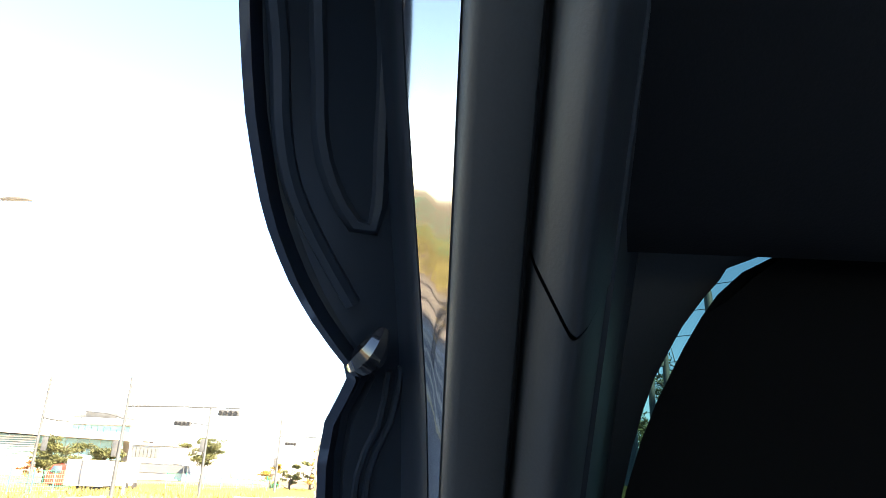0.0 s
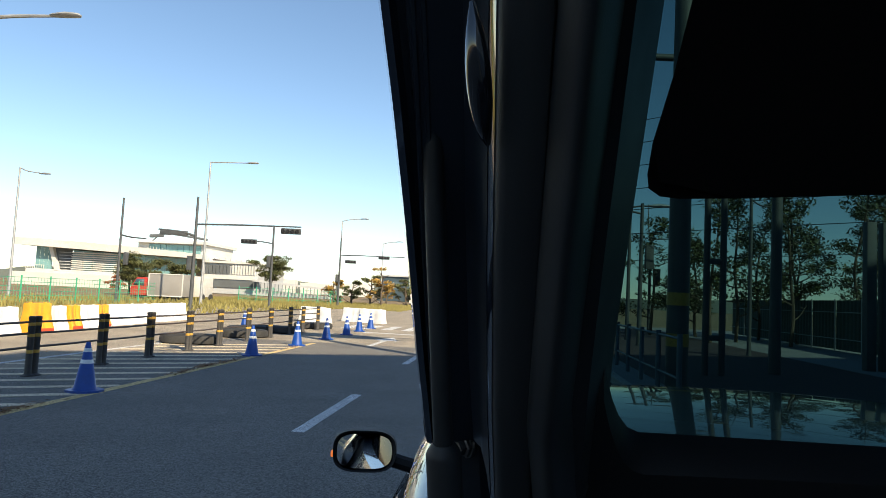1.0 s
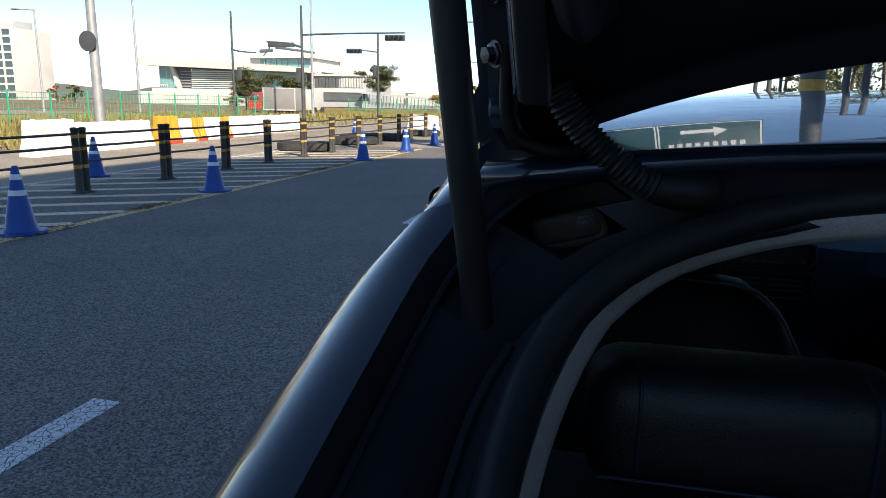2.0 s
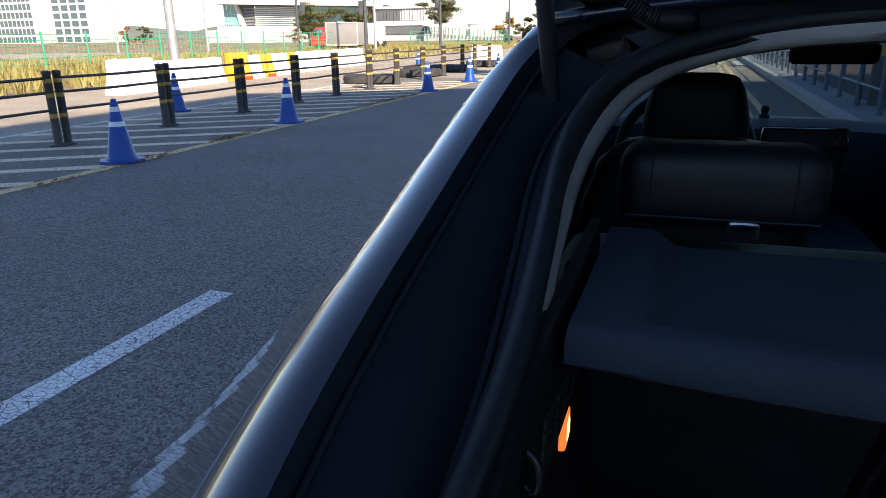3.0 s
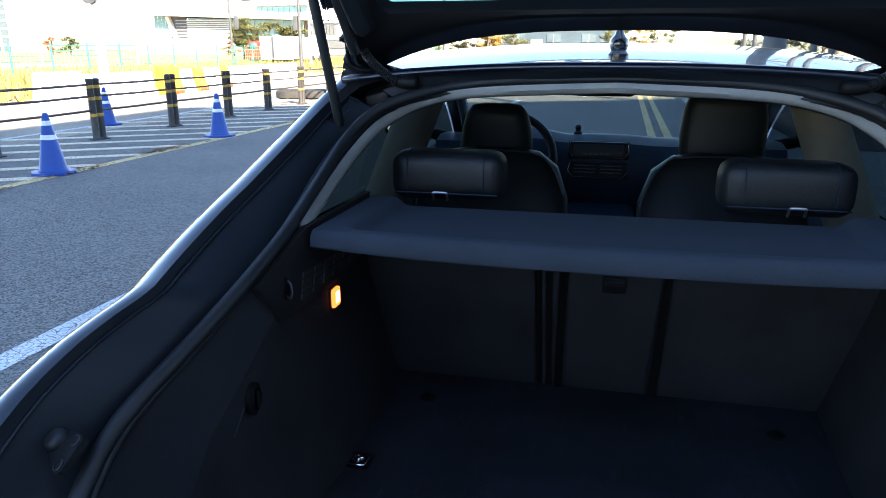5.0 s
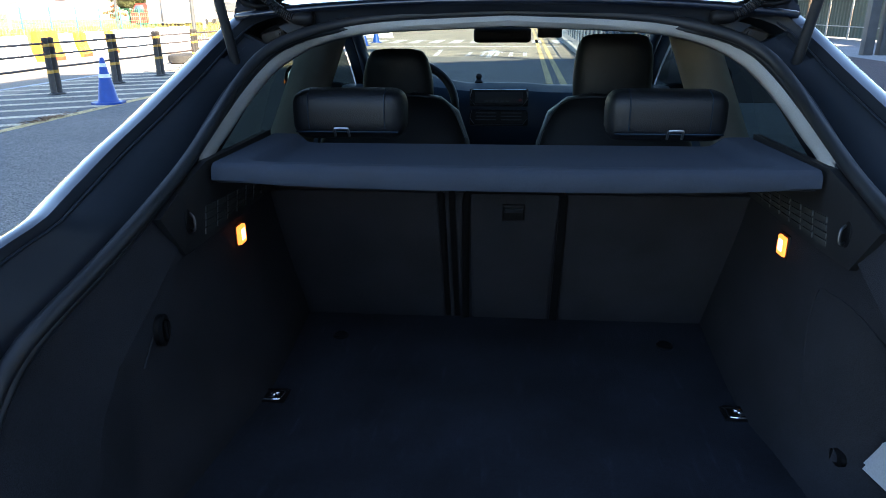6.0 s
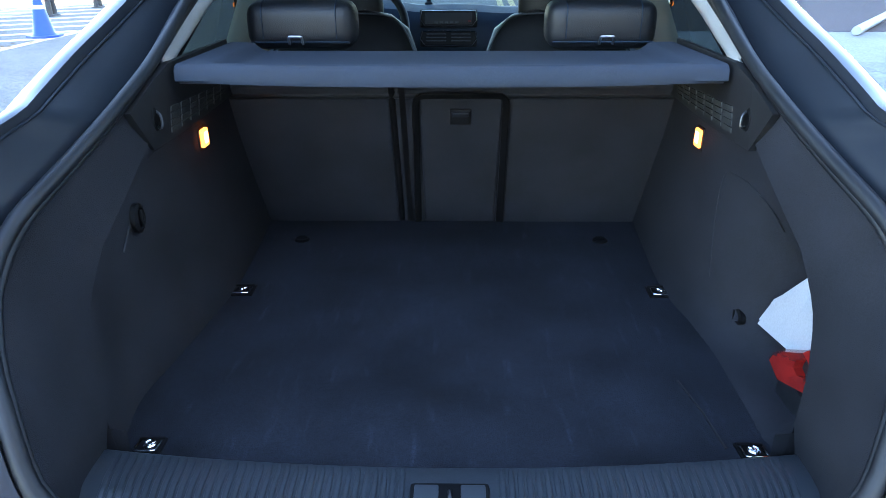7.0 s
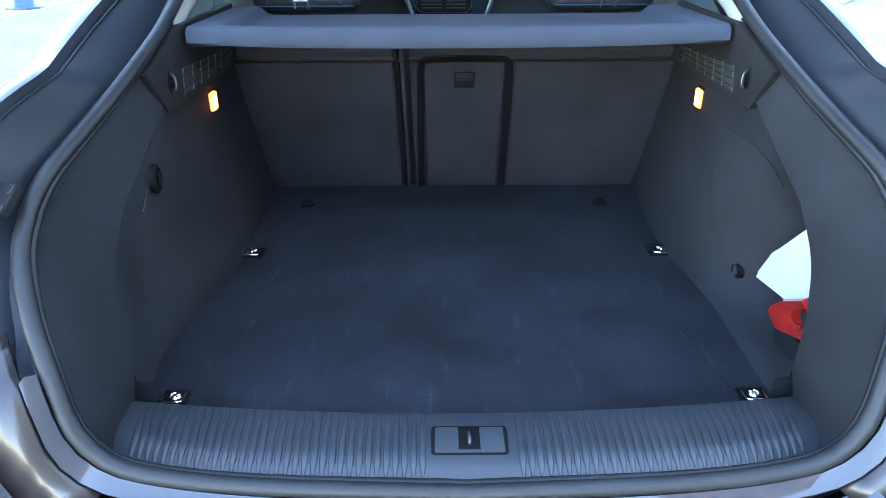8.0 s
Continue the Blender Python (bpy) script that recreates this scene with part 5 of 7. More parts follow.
for pts, x in ((CASE_OUT, 0.575), (CASE_OUT, 0.552), ([tuple(np.array(a) * 0.75 + np.array(b) * 0.25) for a, b in zip(CASE_OUT, CASE_IN)], 0.543), ([tuple(np.array(a) * 0.3 + np.array(b) * 0.7) for a, b in zip(CASE_OUT, CASE_IN)], 0.546), (CASE_IN, 0.553), (CASE_IN, 0.568)):
    rings.append([Vector((x + 0.15 * (0.69 - z), y, z)) for y, z in pts])
loft(bm, rings, closed=True)
part("case_frame", bm, RED_PLASTIC, case, "", True, 25)
bm = bmesh.new()
box(bm, (0.566, 0.25, 0.66), (0.582, 0.37, 0.735), 0.004)
part("case_inside", bm, RUBBER, case)
bm = bmesh.new()
box(bm, (0.555, 0.26, 0.62), (0.600, 0.37, 0.668), 0.006)
part("case_base", bm, RUBBER, case)

# ---- outside: ground coordinates run along the road, b to the right of the car and a ahead ----
TURN = 0.0349


def G(b, a, z=0.0):
    return Vector((b + TURN * a, a - TURN * b, z))


def GM(b, a, z=0.0, turn=0.0):
    return Matrix.Translation(G(b, a, z)) @ Matrix.Rotation(-TURN + radians(turn), 4, "Z")




def stone_chips(name, color, scale, contrast, cracks=0.0, crack_scale=12.0):
    """Coarse bound aggregate: every chip has its own tone and relief; cracks show the dark base."""
    m = material(name, color, 0.9, 0, 0.14, 0.8, 0.25, 260, spec=0.3)
    n, ln = m.node_tree.nodes, m.node_tree.links
    b = n["Principled BSDF"]
    co, vor, rng_, mix = n.new("ShaderNodeTexCoord"), n.new("ShaderNodeTexVoronoi"), n.new("ShaderNodeMapRange"), n.new("ShaderNodeVectorMath")
    vor.inputs["Scale"].default_value = scale
    ln.new(co.outputs["Object"], vor.inputs["Vector"])
    sep = n.new("ShaderNodeSeparateColor")
    ln.new(vor.outputs["Color"], sep.inputs[0])
    rng_.inputs["To Min"].default_value, rng_.inputs["To Max"].default_value = 1 - contrast, 1 + contrast
    ln.new(sep.outputs[0], rng_.inputs["Value"])
    mix.operation = "SCALE"
    old = b.inputs["Base Color"].links[0].from_socket
    ln.new(old, mix.inputs[0])
    ln.new(rng_.outputs[0], mix.inputs["Scale"])
    last = mix.outputs[0]
    if cracks:
        edge_, lim, sc = n.new("ShaderNodeTexVoronoi"), n.new("ShaderNodeMapRange"), n.new("ShaderNodeVectorMath")
        edge_.feature = "DISTANCE_TO_EDGE"
        edge_.inputs["Scale"].default_value = crack_scale
        ln.new(co.outputs["Object"], edge_.inputs["Vector"])
        lim.inputs["From Min"].default_value, lim.inputs["From Max"].default_value = cracks * 0.5, cracks
        lim.inputs["To Min"].default_value, lim.inputs["To Max"].default_value = 0.25, 1.0
        ln.new(edge_.outputs["Distance"], lim.inputs["Value"])
        sc.operation = "SCALE"
        ln.new(last, sc.inputs[0])
        ln.new(lim.outputs[0], sc.inputs["Scale"])
        last = sc.outputs[0]
    ln.new(last, b.inputs["Base Color"])
    bump = n.new("ShaderNodeBump")
    bump.inputs["Strength"].default_value, bump.inputs["Distance"].default_value = 0.8, 0.35 / scale
    ln.new(vor.outputs["Distance"], bump.inputs["Height"])
    bump.invert = True
    ln.new(bump.outputs[0], b.inputs["Normal"])
    return m


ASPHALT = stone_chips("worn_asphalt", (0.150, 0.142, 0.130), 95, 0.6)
# paler, warmer asphalt for the opposite lanes and the junction
ASPHALT_PALE = material("pale_asphalt", (0.27, 0.235, 0.185), 0.9, 0, 0.22, 0.6, 0.45, 45, spec=0.3)
EARTH = material("dry_verge_earth", (0.19, 0.14, 0.075), 0.95, 0, 0.3, 0.3, 0.3, 8)
YELLOW_LINE = stone_chips("worn_yellow_paint", (0.64, 0.48, 0.23), 70, 0.22, 0.035, 16)
WHITE_LINE = stone_chips("worn_white_paint", (0.60, 0.60, 0.60), 60, 0.12, 0.055, 27)
HATCH_LINE = stone_chips("worn_cream_paint", (0.66, 0.565, 0.41), 70, 0.22, 0.035, 16)
LITTER = material("rusty_leaf_litter", (0.20, 0.105, 0.042), 0.9, 0, 0.4, 3, 0.3, 60)
CONCRETE = material("pale_concrete", (0.38, 0.37, 0.35), 0.9, 0, 0.18, 1.5, 0.2, 60)
TILE = material("grey_paving", (0.19, 0.195, 0.205), 0.85, 0, 0.15, 1.2, 0.15, 40, spread=0.12)
BLUE_CONE = material("blue_cone_plastic", (0.008, 0.050, 0.26), 0.4, 0, 0.15, 6, 0.05, 200)
BAND = material("white_reflective_band", (0.75, 0.77, 0.80), 0.5, 0, 0.1, 15, 0.08, 200)
POST = material("weathered_black_post", (0.045, 0.043, 0.042), 0.6, 0, 0.25, 9, 0.1, 150, spread=0.2)
RAIL = material("dark_brown_rail", (0.05, 0.035, 0.03), 0.5, 0, 0.2, 6, 0.05, 150)
YELLOW = material("yellow_band", (0.42, 0.25, 0.04), 0.5, 0, 0.2, 15, 0.05, 200)
WHITE_BAR = material("white_barrier_plastic", (0.72, 0.71, 0.69), 0.55, 0, 0.12, 2.5, 0.05, 120, spread=0.08)
YELLOW_BAR = material("yellow_barrier_plastic", (0.72, 0.32, 0.018), 0.5, 0, 0.12, 3, 0.05, 120)
RED_BAR = material("red_barrier_plastic", (0.60, 0.07, 0.02), 0.5, 0, 0.15, 3, 0.05, 120)
GALVANISED = material("galvanised_pole", (0.36, 0.37, 0.38), 0.55, 0.5, 0.15, 3, 0.08, 90)
DARK_POLE = material("dark_grey_pole", (0.06, 0.065, 0.07), 0.6, 0, 0.2, 3, 0.08, 90)
GREEN_MESH = material("green_fence_paint", (0.05, 0.30, 0.17), 0.5, 0, 0.15, 3, 0.05, 100)
TYRE = material("old_tyre_rubber", (0.03, 0.03, 0.03), 0.8, 0, 0.3, 8, 0.2, 80)
SIGN_GREEN = material("green_sign_face", (0.003, 0.050, 0.044), 0.4, 0, 0.05, 3, 0.0)
WHITE_WALL = material("white_render", (0.54, 0.53, 0.50), 0.8, 0, 0.08, 0.2, 0.05, 5)
GREY_WALL = material("grey_cladding", (0.40, 0.41, 0.42), 0.7, 0, 0.1, 0.2, 0.05, 5)
WINDOW = material("blue_grey_window", (0.06, 0.09, 0.11), 0.15, 0, 0.2, 0.3, 0.0, coat=0.5)
TRUCK_RED = material("red_truck_paint", (0.40, 0.03, 0.02), 0.35, 0, 0.1, 1, 0.0, coat=0.5)
TRUCK_BOX = material("dull_aluminium_box", (0.27, 0.26, 0.245), 0.6, 0.1, 0.1, 0.8, 0.05, 40)
BARK = material("rough_bark", (0.09, 0.07, 0.05), 0.95, 0, 0.3, 3, 0.4, 25)
LEAF = material("dark_green_leaves", (0.082, 0.090, 0.030), 0.6, 0, 0.35, 0.9, 0.0)
LEAF_RED = material("autumn_leaves", (0.26, 0.09, 0.03), 0.6, 0, 0.35, 0.9, 0.0)
LEAF_GOLD = material("golden_leaves", (0.30, 0.19, 0.04), 0.6, 0, 0.35, 0.9, 0.0)
GRASS = material("dry_yellow_grass", (0.205, 0.180, 0.052), 0.8, 0, 0.4, 0.4, 0.0)
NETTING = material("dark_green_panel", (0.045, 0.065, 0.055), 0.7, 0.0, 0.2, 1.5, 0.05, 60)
PANEL = material("white_corrugated_panel", (0.55, 0.57, 0.60), 0.5, 0.1, 0.12, 1.5, 0.05, 60)
HILL = material("distant_hill", (0.12, 0.14, 0.13), 0.95, 0, 0.25, 0.02, 0.0)


def flat(name, corners, z0, z1, mat, label="", kind="structure", category=""):
    """A thin laid plate with given (b, a) corners."""
    bm = bmesh.new()
    slab(bm, [tuple(G(b, a).xy) for b, a in corners], z0, z1)
    ob = part(name, bm, mat, None, "", False)
    return tagged(ob, label, category, "", kind)


# ground out to the horizon
bm = bmesh.new()
N = 40
rad = [0, 6, 14, 25, 40, 70, 120, 220, 420, 900, 2400]
loft(bm, [[Vector((r * math.cos(t), 20 + r * math.sin(t), -0.06)) for t in np.linspace(0, 2 * math.pi, N + 1)] for r in rad[1:]])
bm.faces.new([bm.verts.new((6 * math.cos(t), 20 + 6 * math.sin(t), -0.06)) for t in np.linspace(0, 2 * math.pi, N + 1)[:-1]])
tagged(part("ground", bm, EARTH, None, "", False), "dry bare verge earth", "ground", "", "structure")
flat("road", [(-6.42, -70), (1.62, -70), (1.62, 21.0), (-6.42, 21.0)], -0.05, 0.0, ASPHALT, "dark worn asphalt road lanes", category="road")
flat("median", [(-8.9, -70), (-6.42, -70), (-6.42, 21.0), (-8.9, 21.0)], -0.05, -0.001, ASPHALT, "hatched asphalt median", category="road")
flat("road_far_side", [(-15.6, -70), (-8.9, -70), (-8.9, 21.0), (-15.6, 21.0)], -0.05, -0.0005, ASPHALT_PALE, "pale asphalt opposite lanes", category="road")
flat("junction", [(-60, 44), (-15.6, 21.0), (1.62, 21.0), (60, 21.0), (60, 48), (1.62, 48), (1.62, 160), (-15.6, 160), (-15.6, 52), (-60, 52)], -0.05, -0.0008, ASPHALT_PALE, "sunlit pale asphalt junction", category="road")

# painted lines, each a thin plate
def line(name, b0, a0, b1, a1, w, mat, label="", kind="structure"):
    p, q = G(b0, a0), G(b1, a1)
    d = (q - p).normalized()
    n = Vector((d.y, -d.x, 0)) * w / 2
    bm = bmesh.new()
    slab(bm, [tuple((p + n).xy), tuple((q + n).xy), tuple((q - n).xy), tuple((p - n).xy)], 0.0, 0.0035)
    return tagged(part(name, bm, mat, None, "", False), label, "road marking", "", kind)


for k in range(-5, 3):
    b = -2.75 if k < 1 else -2.83
    line("lane_dash", b, 0.0 + 8.0 * k, b, 3.0 + 8.0 * k, 0.15, WHITE_LINE, "worn white lane dash")
line("edge_line", -6.28, -70, -6.28, 20.5, 0.15, YELLOW_LINE, "worn yellow edge line")
line("edge_line", 0.50, -70, 0.50, 90, 0.13, YELLOW_LINE, "yellow kerbside line")
line("edge_line", 0.76, -70, 0.76, 90, 0.13, YELLOW_LINE, "yellow kerbside line")
line("edge_line", -9.62, -40, -9.62, 20.5, 0.13, WHITE_LINE, "white edge line")
for k in range(-24, 22):
    a = 4.85 + 0.92 * k
    if a < 19.5:
        line("hatch_stripe", -6.36, a + 0.95, -9.5, a - 1.10, 0.20, HATCH_LINE, "worn cream hatching stripe")
for k in range(16):
    line("crossing_bar", -7.6 + k * 0.9, 30.0, -7.6 + k * 0.9, 33.4, 0.45, WHITE_LINE, "white crossing bar")
line("stop_line", -6.2, 27.4, 1.3, 27.4, 0.4, WHITE_LINE, "white stop line")
for b in (-4.62, -1.1):
    line("turn_arrow", b, 20.8, b, 23.4, 0.16, WHITE_LINE, "white lane arrow")
    bm = bmesh.new()
    slab(bm, [tuple(G(b - 0.42, 23.3).xy), tuple(G(b + 0.42, 23.3).xy), tuple(G(b, 25.2).xy)], 0.0, 0.0035)
    tagged(part("arrow_head", bm, WHITE_LINE, None, "", False), "white lane arrow head", "road marking", "", "structure")
for k in range(5):
    line("box_marking", 0.0 - 0.45 * k, 21.4, 0.0 - 0.45 * k, 23.4, 0.12, WHITE_LINE, "white painted grid line")
line("lane_dash", -2.8, 21.5, -3.0, 25.0, 0.15, WHITE_LINE, "white lane line")

# kerb and pavement at the right
kerb = tagged(empty("kerb"), "row of pale concrete kerb stones along the road", "kerb", "", "structure")
stone = None
for k in range(60):
    if stone is None:
        bm = bmesh.new()
        box(bm, (-0.09, 0.006, -0.05), (0.09, 0.994, 0.15), 0.012, None, 1)
        stone = part("kerb_stone", bm, CONCRETE, kerb, "", False)
        ob = stone
    else:
        ob = stone.copy()
        scene.collection.objects.link(ob)
    ob.matrix_basis = GM(1.70, -10 + k * 1.0)
pavement = flat("pavement", [(1.79, -70), (60, -70), (60, 50), (1.79, 50)], -0.05, 0.13, TILE, "grey paved footway", category="pavement")
CYCLE = material("dark_red_brown_asphalt", (0.045, 0.032, 0.034), 0.85, 0, 0.25, 1.2, 0.3, 220, spread=0.1)
flat("cycle_path", [(2.45, 9.5), (8.6, 9.5), (8.6, 44), (2.45, 44)], 0.10, 0.136, CYCLE, "dark red-brown asphalt path behind the railing", category="path")

# ---- things outside ----


def traffic_cone(m):
    c = tagged(empty("traffic_cone"), "blue plastic traffic cone with two white bands", "traffic cone", "blue cones along the road")
    bm = bmesh.new()
    lathe(bm, [(0.178, 0.03), (0.150, 0.06), (0.030, 0.69), (0.018, 0.70), (0.002, 0.70)], 22)
    part("cone_body", bm, BLUE_CONE, c)
    bm = bmesh.new()
    slab(bm, [(0.25 * math.cos(a), 0.25 * math.sin(a)) for a in np.linspace(math.pi / 8, 2 * math.pi + math.pi / 8, 9)[:-1]], 0.0, 0.035, 0.008)
    part("base", bm, BLUE_CONE, c)
    for z0, z1 in ((0.40, 0.455), (0.56, 0.615)):
        r = lambda z: 0.150 - (z - 0.06) * 0.1905 + 0.003
        bm = bmesh.new()
        lathe(bm, [(r(z0) - 0.004, z0), (r(z0), z0 + 0.001), (r(z1), z1 - 0.001), (r(z1) - 0.004, z1)], 22)
        part("white_band", bm, BAND, c, "white reflective band")
    c.matrix_basis = m
    return c


cone = traffic_cone(GM(-6.40, 6.10))
for b, a, t in ((-6.45, 9.68, 10), (-6.42, 15.92, 30), (-6.41, 19.3, 5), (-6.40, 22.4, 50), (-6.40, 25.2, 70), (-6.50, 27.8, 20), (-6.6, 30.6, 15), (-9.48, 10.7, 40), (-14.0, 14.6, 25), (-10.3, 25.2, 12), (-6.42, 2.4, 60)):
    copy_thing(cone, GM(b, a, 0, t))

# median guard fence with double posts
fence = tagged(empty("guard_fence"), "black post-and-rail guard fence with yellow bands along the median", "fence")
stations = [-2.8, -0.8, 1.1, 3.0, 4.9, 6.88, 8.88, 10.83, 12.72, 14.44, 16.25, 18.0, 20.0, 21.9, 23.9, 25.4, 27.4]
bm = bmesh.new()
lathe(bm, [(0.105, 0.0), (0.105, 0.015), (0.058, 0.03), (0.052, 0.05), (0.050, 0.90), (0.054, 0.905), (0.054, 0.945), (0.025, 0.955)], 16)
post0 = part("post", bm, POST, fence)
bands = []
for z in (0.36, 0.62, 0.80):
    bm = bmesh.new()
    lathe(bm, [(0.0515, z), (0.0525, z + 0.002), (0.0525, z + 0.05), (0.0515, z + 0.052)], 16)
    bands.append(part("yellow_band", bm, YELLOW, post0))
first = True
for a in stations:
    for da in (-0.075, 0.075):
        m = GM(-8.12, a + da)
        if first:
            post0.matrix_basis, first = m, False
            continue
        p = post0.copy()
        scene.collection.objects.link(p)
        p.matrix_basis = m
        for bnd in bands:
            q = bnd.copy()
            scene.collection.objects.link(q)
            q.parent = p
for a0, a1 in zip(stations, stations[1:]):
    for z in (0.46, 0.68, 0.86):
        bm = bmesh.new()
        p, q = G(-8.12, a0 + 0.05, z), G(-8.12, a1 - 0.05, z)
        mid = (p + q) / 2 - Vector((0, 0, 0.008))
        tube(bm, resample([p, mid, q], 5), 0.018, 8)
        part("rail", bm, RAIL, fence)

# dry leaf litter caught along the edge line
rng = random.Random(21)
bm = bmesh.new()
for b0, a0, n in ((-6.22, 6.26, 110), (-6.14, 4.97, 60), (-6.34, 8.1, 240), (-6.32, 12.2, 140), (-6.38, 13.4, 300), (-6.34, 14.4, 180), (-6.3, 18.6, 60)):
    for _ in range(n):
        p = G(b0 + rng.gauss(0, 0.06), a0 + rng.gauss(0, 0.32), 0.006 + rng.uniform(0, 0.03))
        t = rng.uniform(0, 6.28)
        u, v = Vector((math.cos(t), math.sin(t), rng.uniform(-0.3, 0.3))) * rng.uniform(0.012, 0.05), Vector((-math.sin(t), math.cos(t), rng.uniform(-0.3, 0.5))) * rng.uniform(0.004, 0.014)
        bm.faces.new([bm.verts.new(p + q) for q in (u, v, -u, -v)])
tagged(part("leaf_litter", bm, LITTER, None, "", False), "rusty brown leaf litter along the edge line", "leaf litter", "", "stuff")

# old tyres lying by the fence
def tyre_thing(m):
    t = tagged(empty("tyre_stack"), "worn black tyres lying flat behind the fence", "tyre", "old tyres")
    for k in range(2):
        bm = bmesh.new()
        o = Matrix.Translation((0.05 * k, 0.03 * k, 0.125 + 0.25 * k)) if k == 0 else Matrix.Translation((0.62, 0.15, 0.125))
        prof = [(0.24, -0.10), (0.40, -0.125), (0.47, -0.09), (0.485, 0.0), (0.47, 0.09), (0.40, 0.125), (0.24, 0.10), (0.22, 0.0)]
        rows = [[o @ Vector((r * math.cos(a), r * math.sin(a), z)) for a in np.linspace(0, 2 * math.pi, 25)[:-1]] for r, z in prof + prof[:1]]
        loft(bm, rows, closed=True)
        part("tyre", bm, TYRE, t)
    t.matrix_basis = m
    return t


ty = tyre_thing(GM(-9.3, 18.1))
for b, a, t in ((-9.1, 21.2, 20), (-9.0, 24.3, -15), (-8.8, 28.0, 10), (-9.6, 23.2, 60)):
    copy_thing(ty, GM(b, a, 0, t))


# plastic water barriers
def water_barrier(mat, m, label, skirt=None):
    w = tagged(empty("water_barrier"), label, "barrier", "plastic water barriers")
    bm = bmesh.new()
    prof = [(0.25, 0.0), (0.25, 0.14), (0.17, 0.36), (0.12, 0.62), (0.11, 0.90), (0.08, 0.95)]
    rows = []
    for y, s in ((-0.74, 0.7), (-0.73, 0.94), (-0.70, 1.0), (-0.28, 1.0), (-0.24, 0.86), (-0.05, 0.86), (0.0, 1.0), (0.05, 0.86), (0.24, 0.86), (0.28, 1.0), (0.70, 1.0), (0.73, 0.94), (0.74, 0.7)):
        right = [Vector((x * (s if 0.1 < z < 0.93 else 1.0), y, z)) for x, z in prof]
        rows.append(right + [Vector((-q.x, q.y, q.z)) for q in right[::-1]])
    r = loft(bm, rows)
    bm.faces.new(r[0])
    bm.faces.new(r[-1][::-1])
    part("shell", bm, mat, w)
    for y in (-0.5, 0.5):
        bm = bmesh.new()
        lathe(bm, [(0.05, 0.94), (0.05, 0.97), (0.01, 0.975)], 10, Matrix.Translation((0, y, 0)))
        part("filler_cap", bm, mat, w)
    if skirt:
        bm = bmesh.new()
        box(bm, (-0.262, -0.70, 0.0), (0.262, 0.70, 0.13), 0.02)
        part("skirt", bm, skirt, w, "red skirt")
    w.matrix_basis = m @ Matrix.Diagonal((1, 1, 0.88, 1))
    return w


wb = water_barrier(WHITE_BAR, GM(-13.6, 14.02, 0, 4), "white plastic water-filled barrier")
yb = water_barrier(YELLOW_BAR, GM(-13.98, 18.9, 0, 0) @ Matrix.Diagonal((1, 0.62, 1, 1)), "short yellow plastic water-filled barrier with a red foot", RED_BAR)
for a in (15.70, 17.25, 19.85, 21.75, 23.85, 25.35, 27.4, 28.9):
    copy_thing(wb, GM(-13.75 - 0.08 * (a - 15), a, 0, 3 - (a * 7 % 3)) @ Matrix.Diagonal((1, 0.62 if 19 < a < 22 else 1, 0.88, 1)))
for a in (20.80, 22.60):
    copy_thing(yb, GM(-13.75 - 0.08 * (a - 15), a, 0, 2) @ Matrix.Diagonal((1, 0.62, 0.88, 1)))
for b, a in ((-7.6, 36.0), (-8.6, 36.4), (-9.8, 33.2), (-10.4, 34.6)):
    copy_thing(wb, GM(b, a, 0, 70) @ Matrix.Diagonal((1, 1, 0.88, 1)))


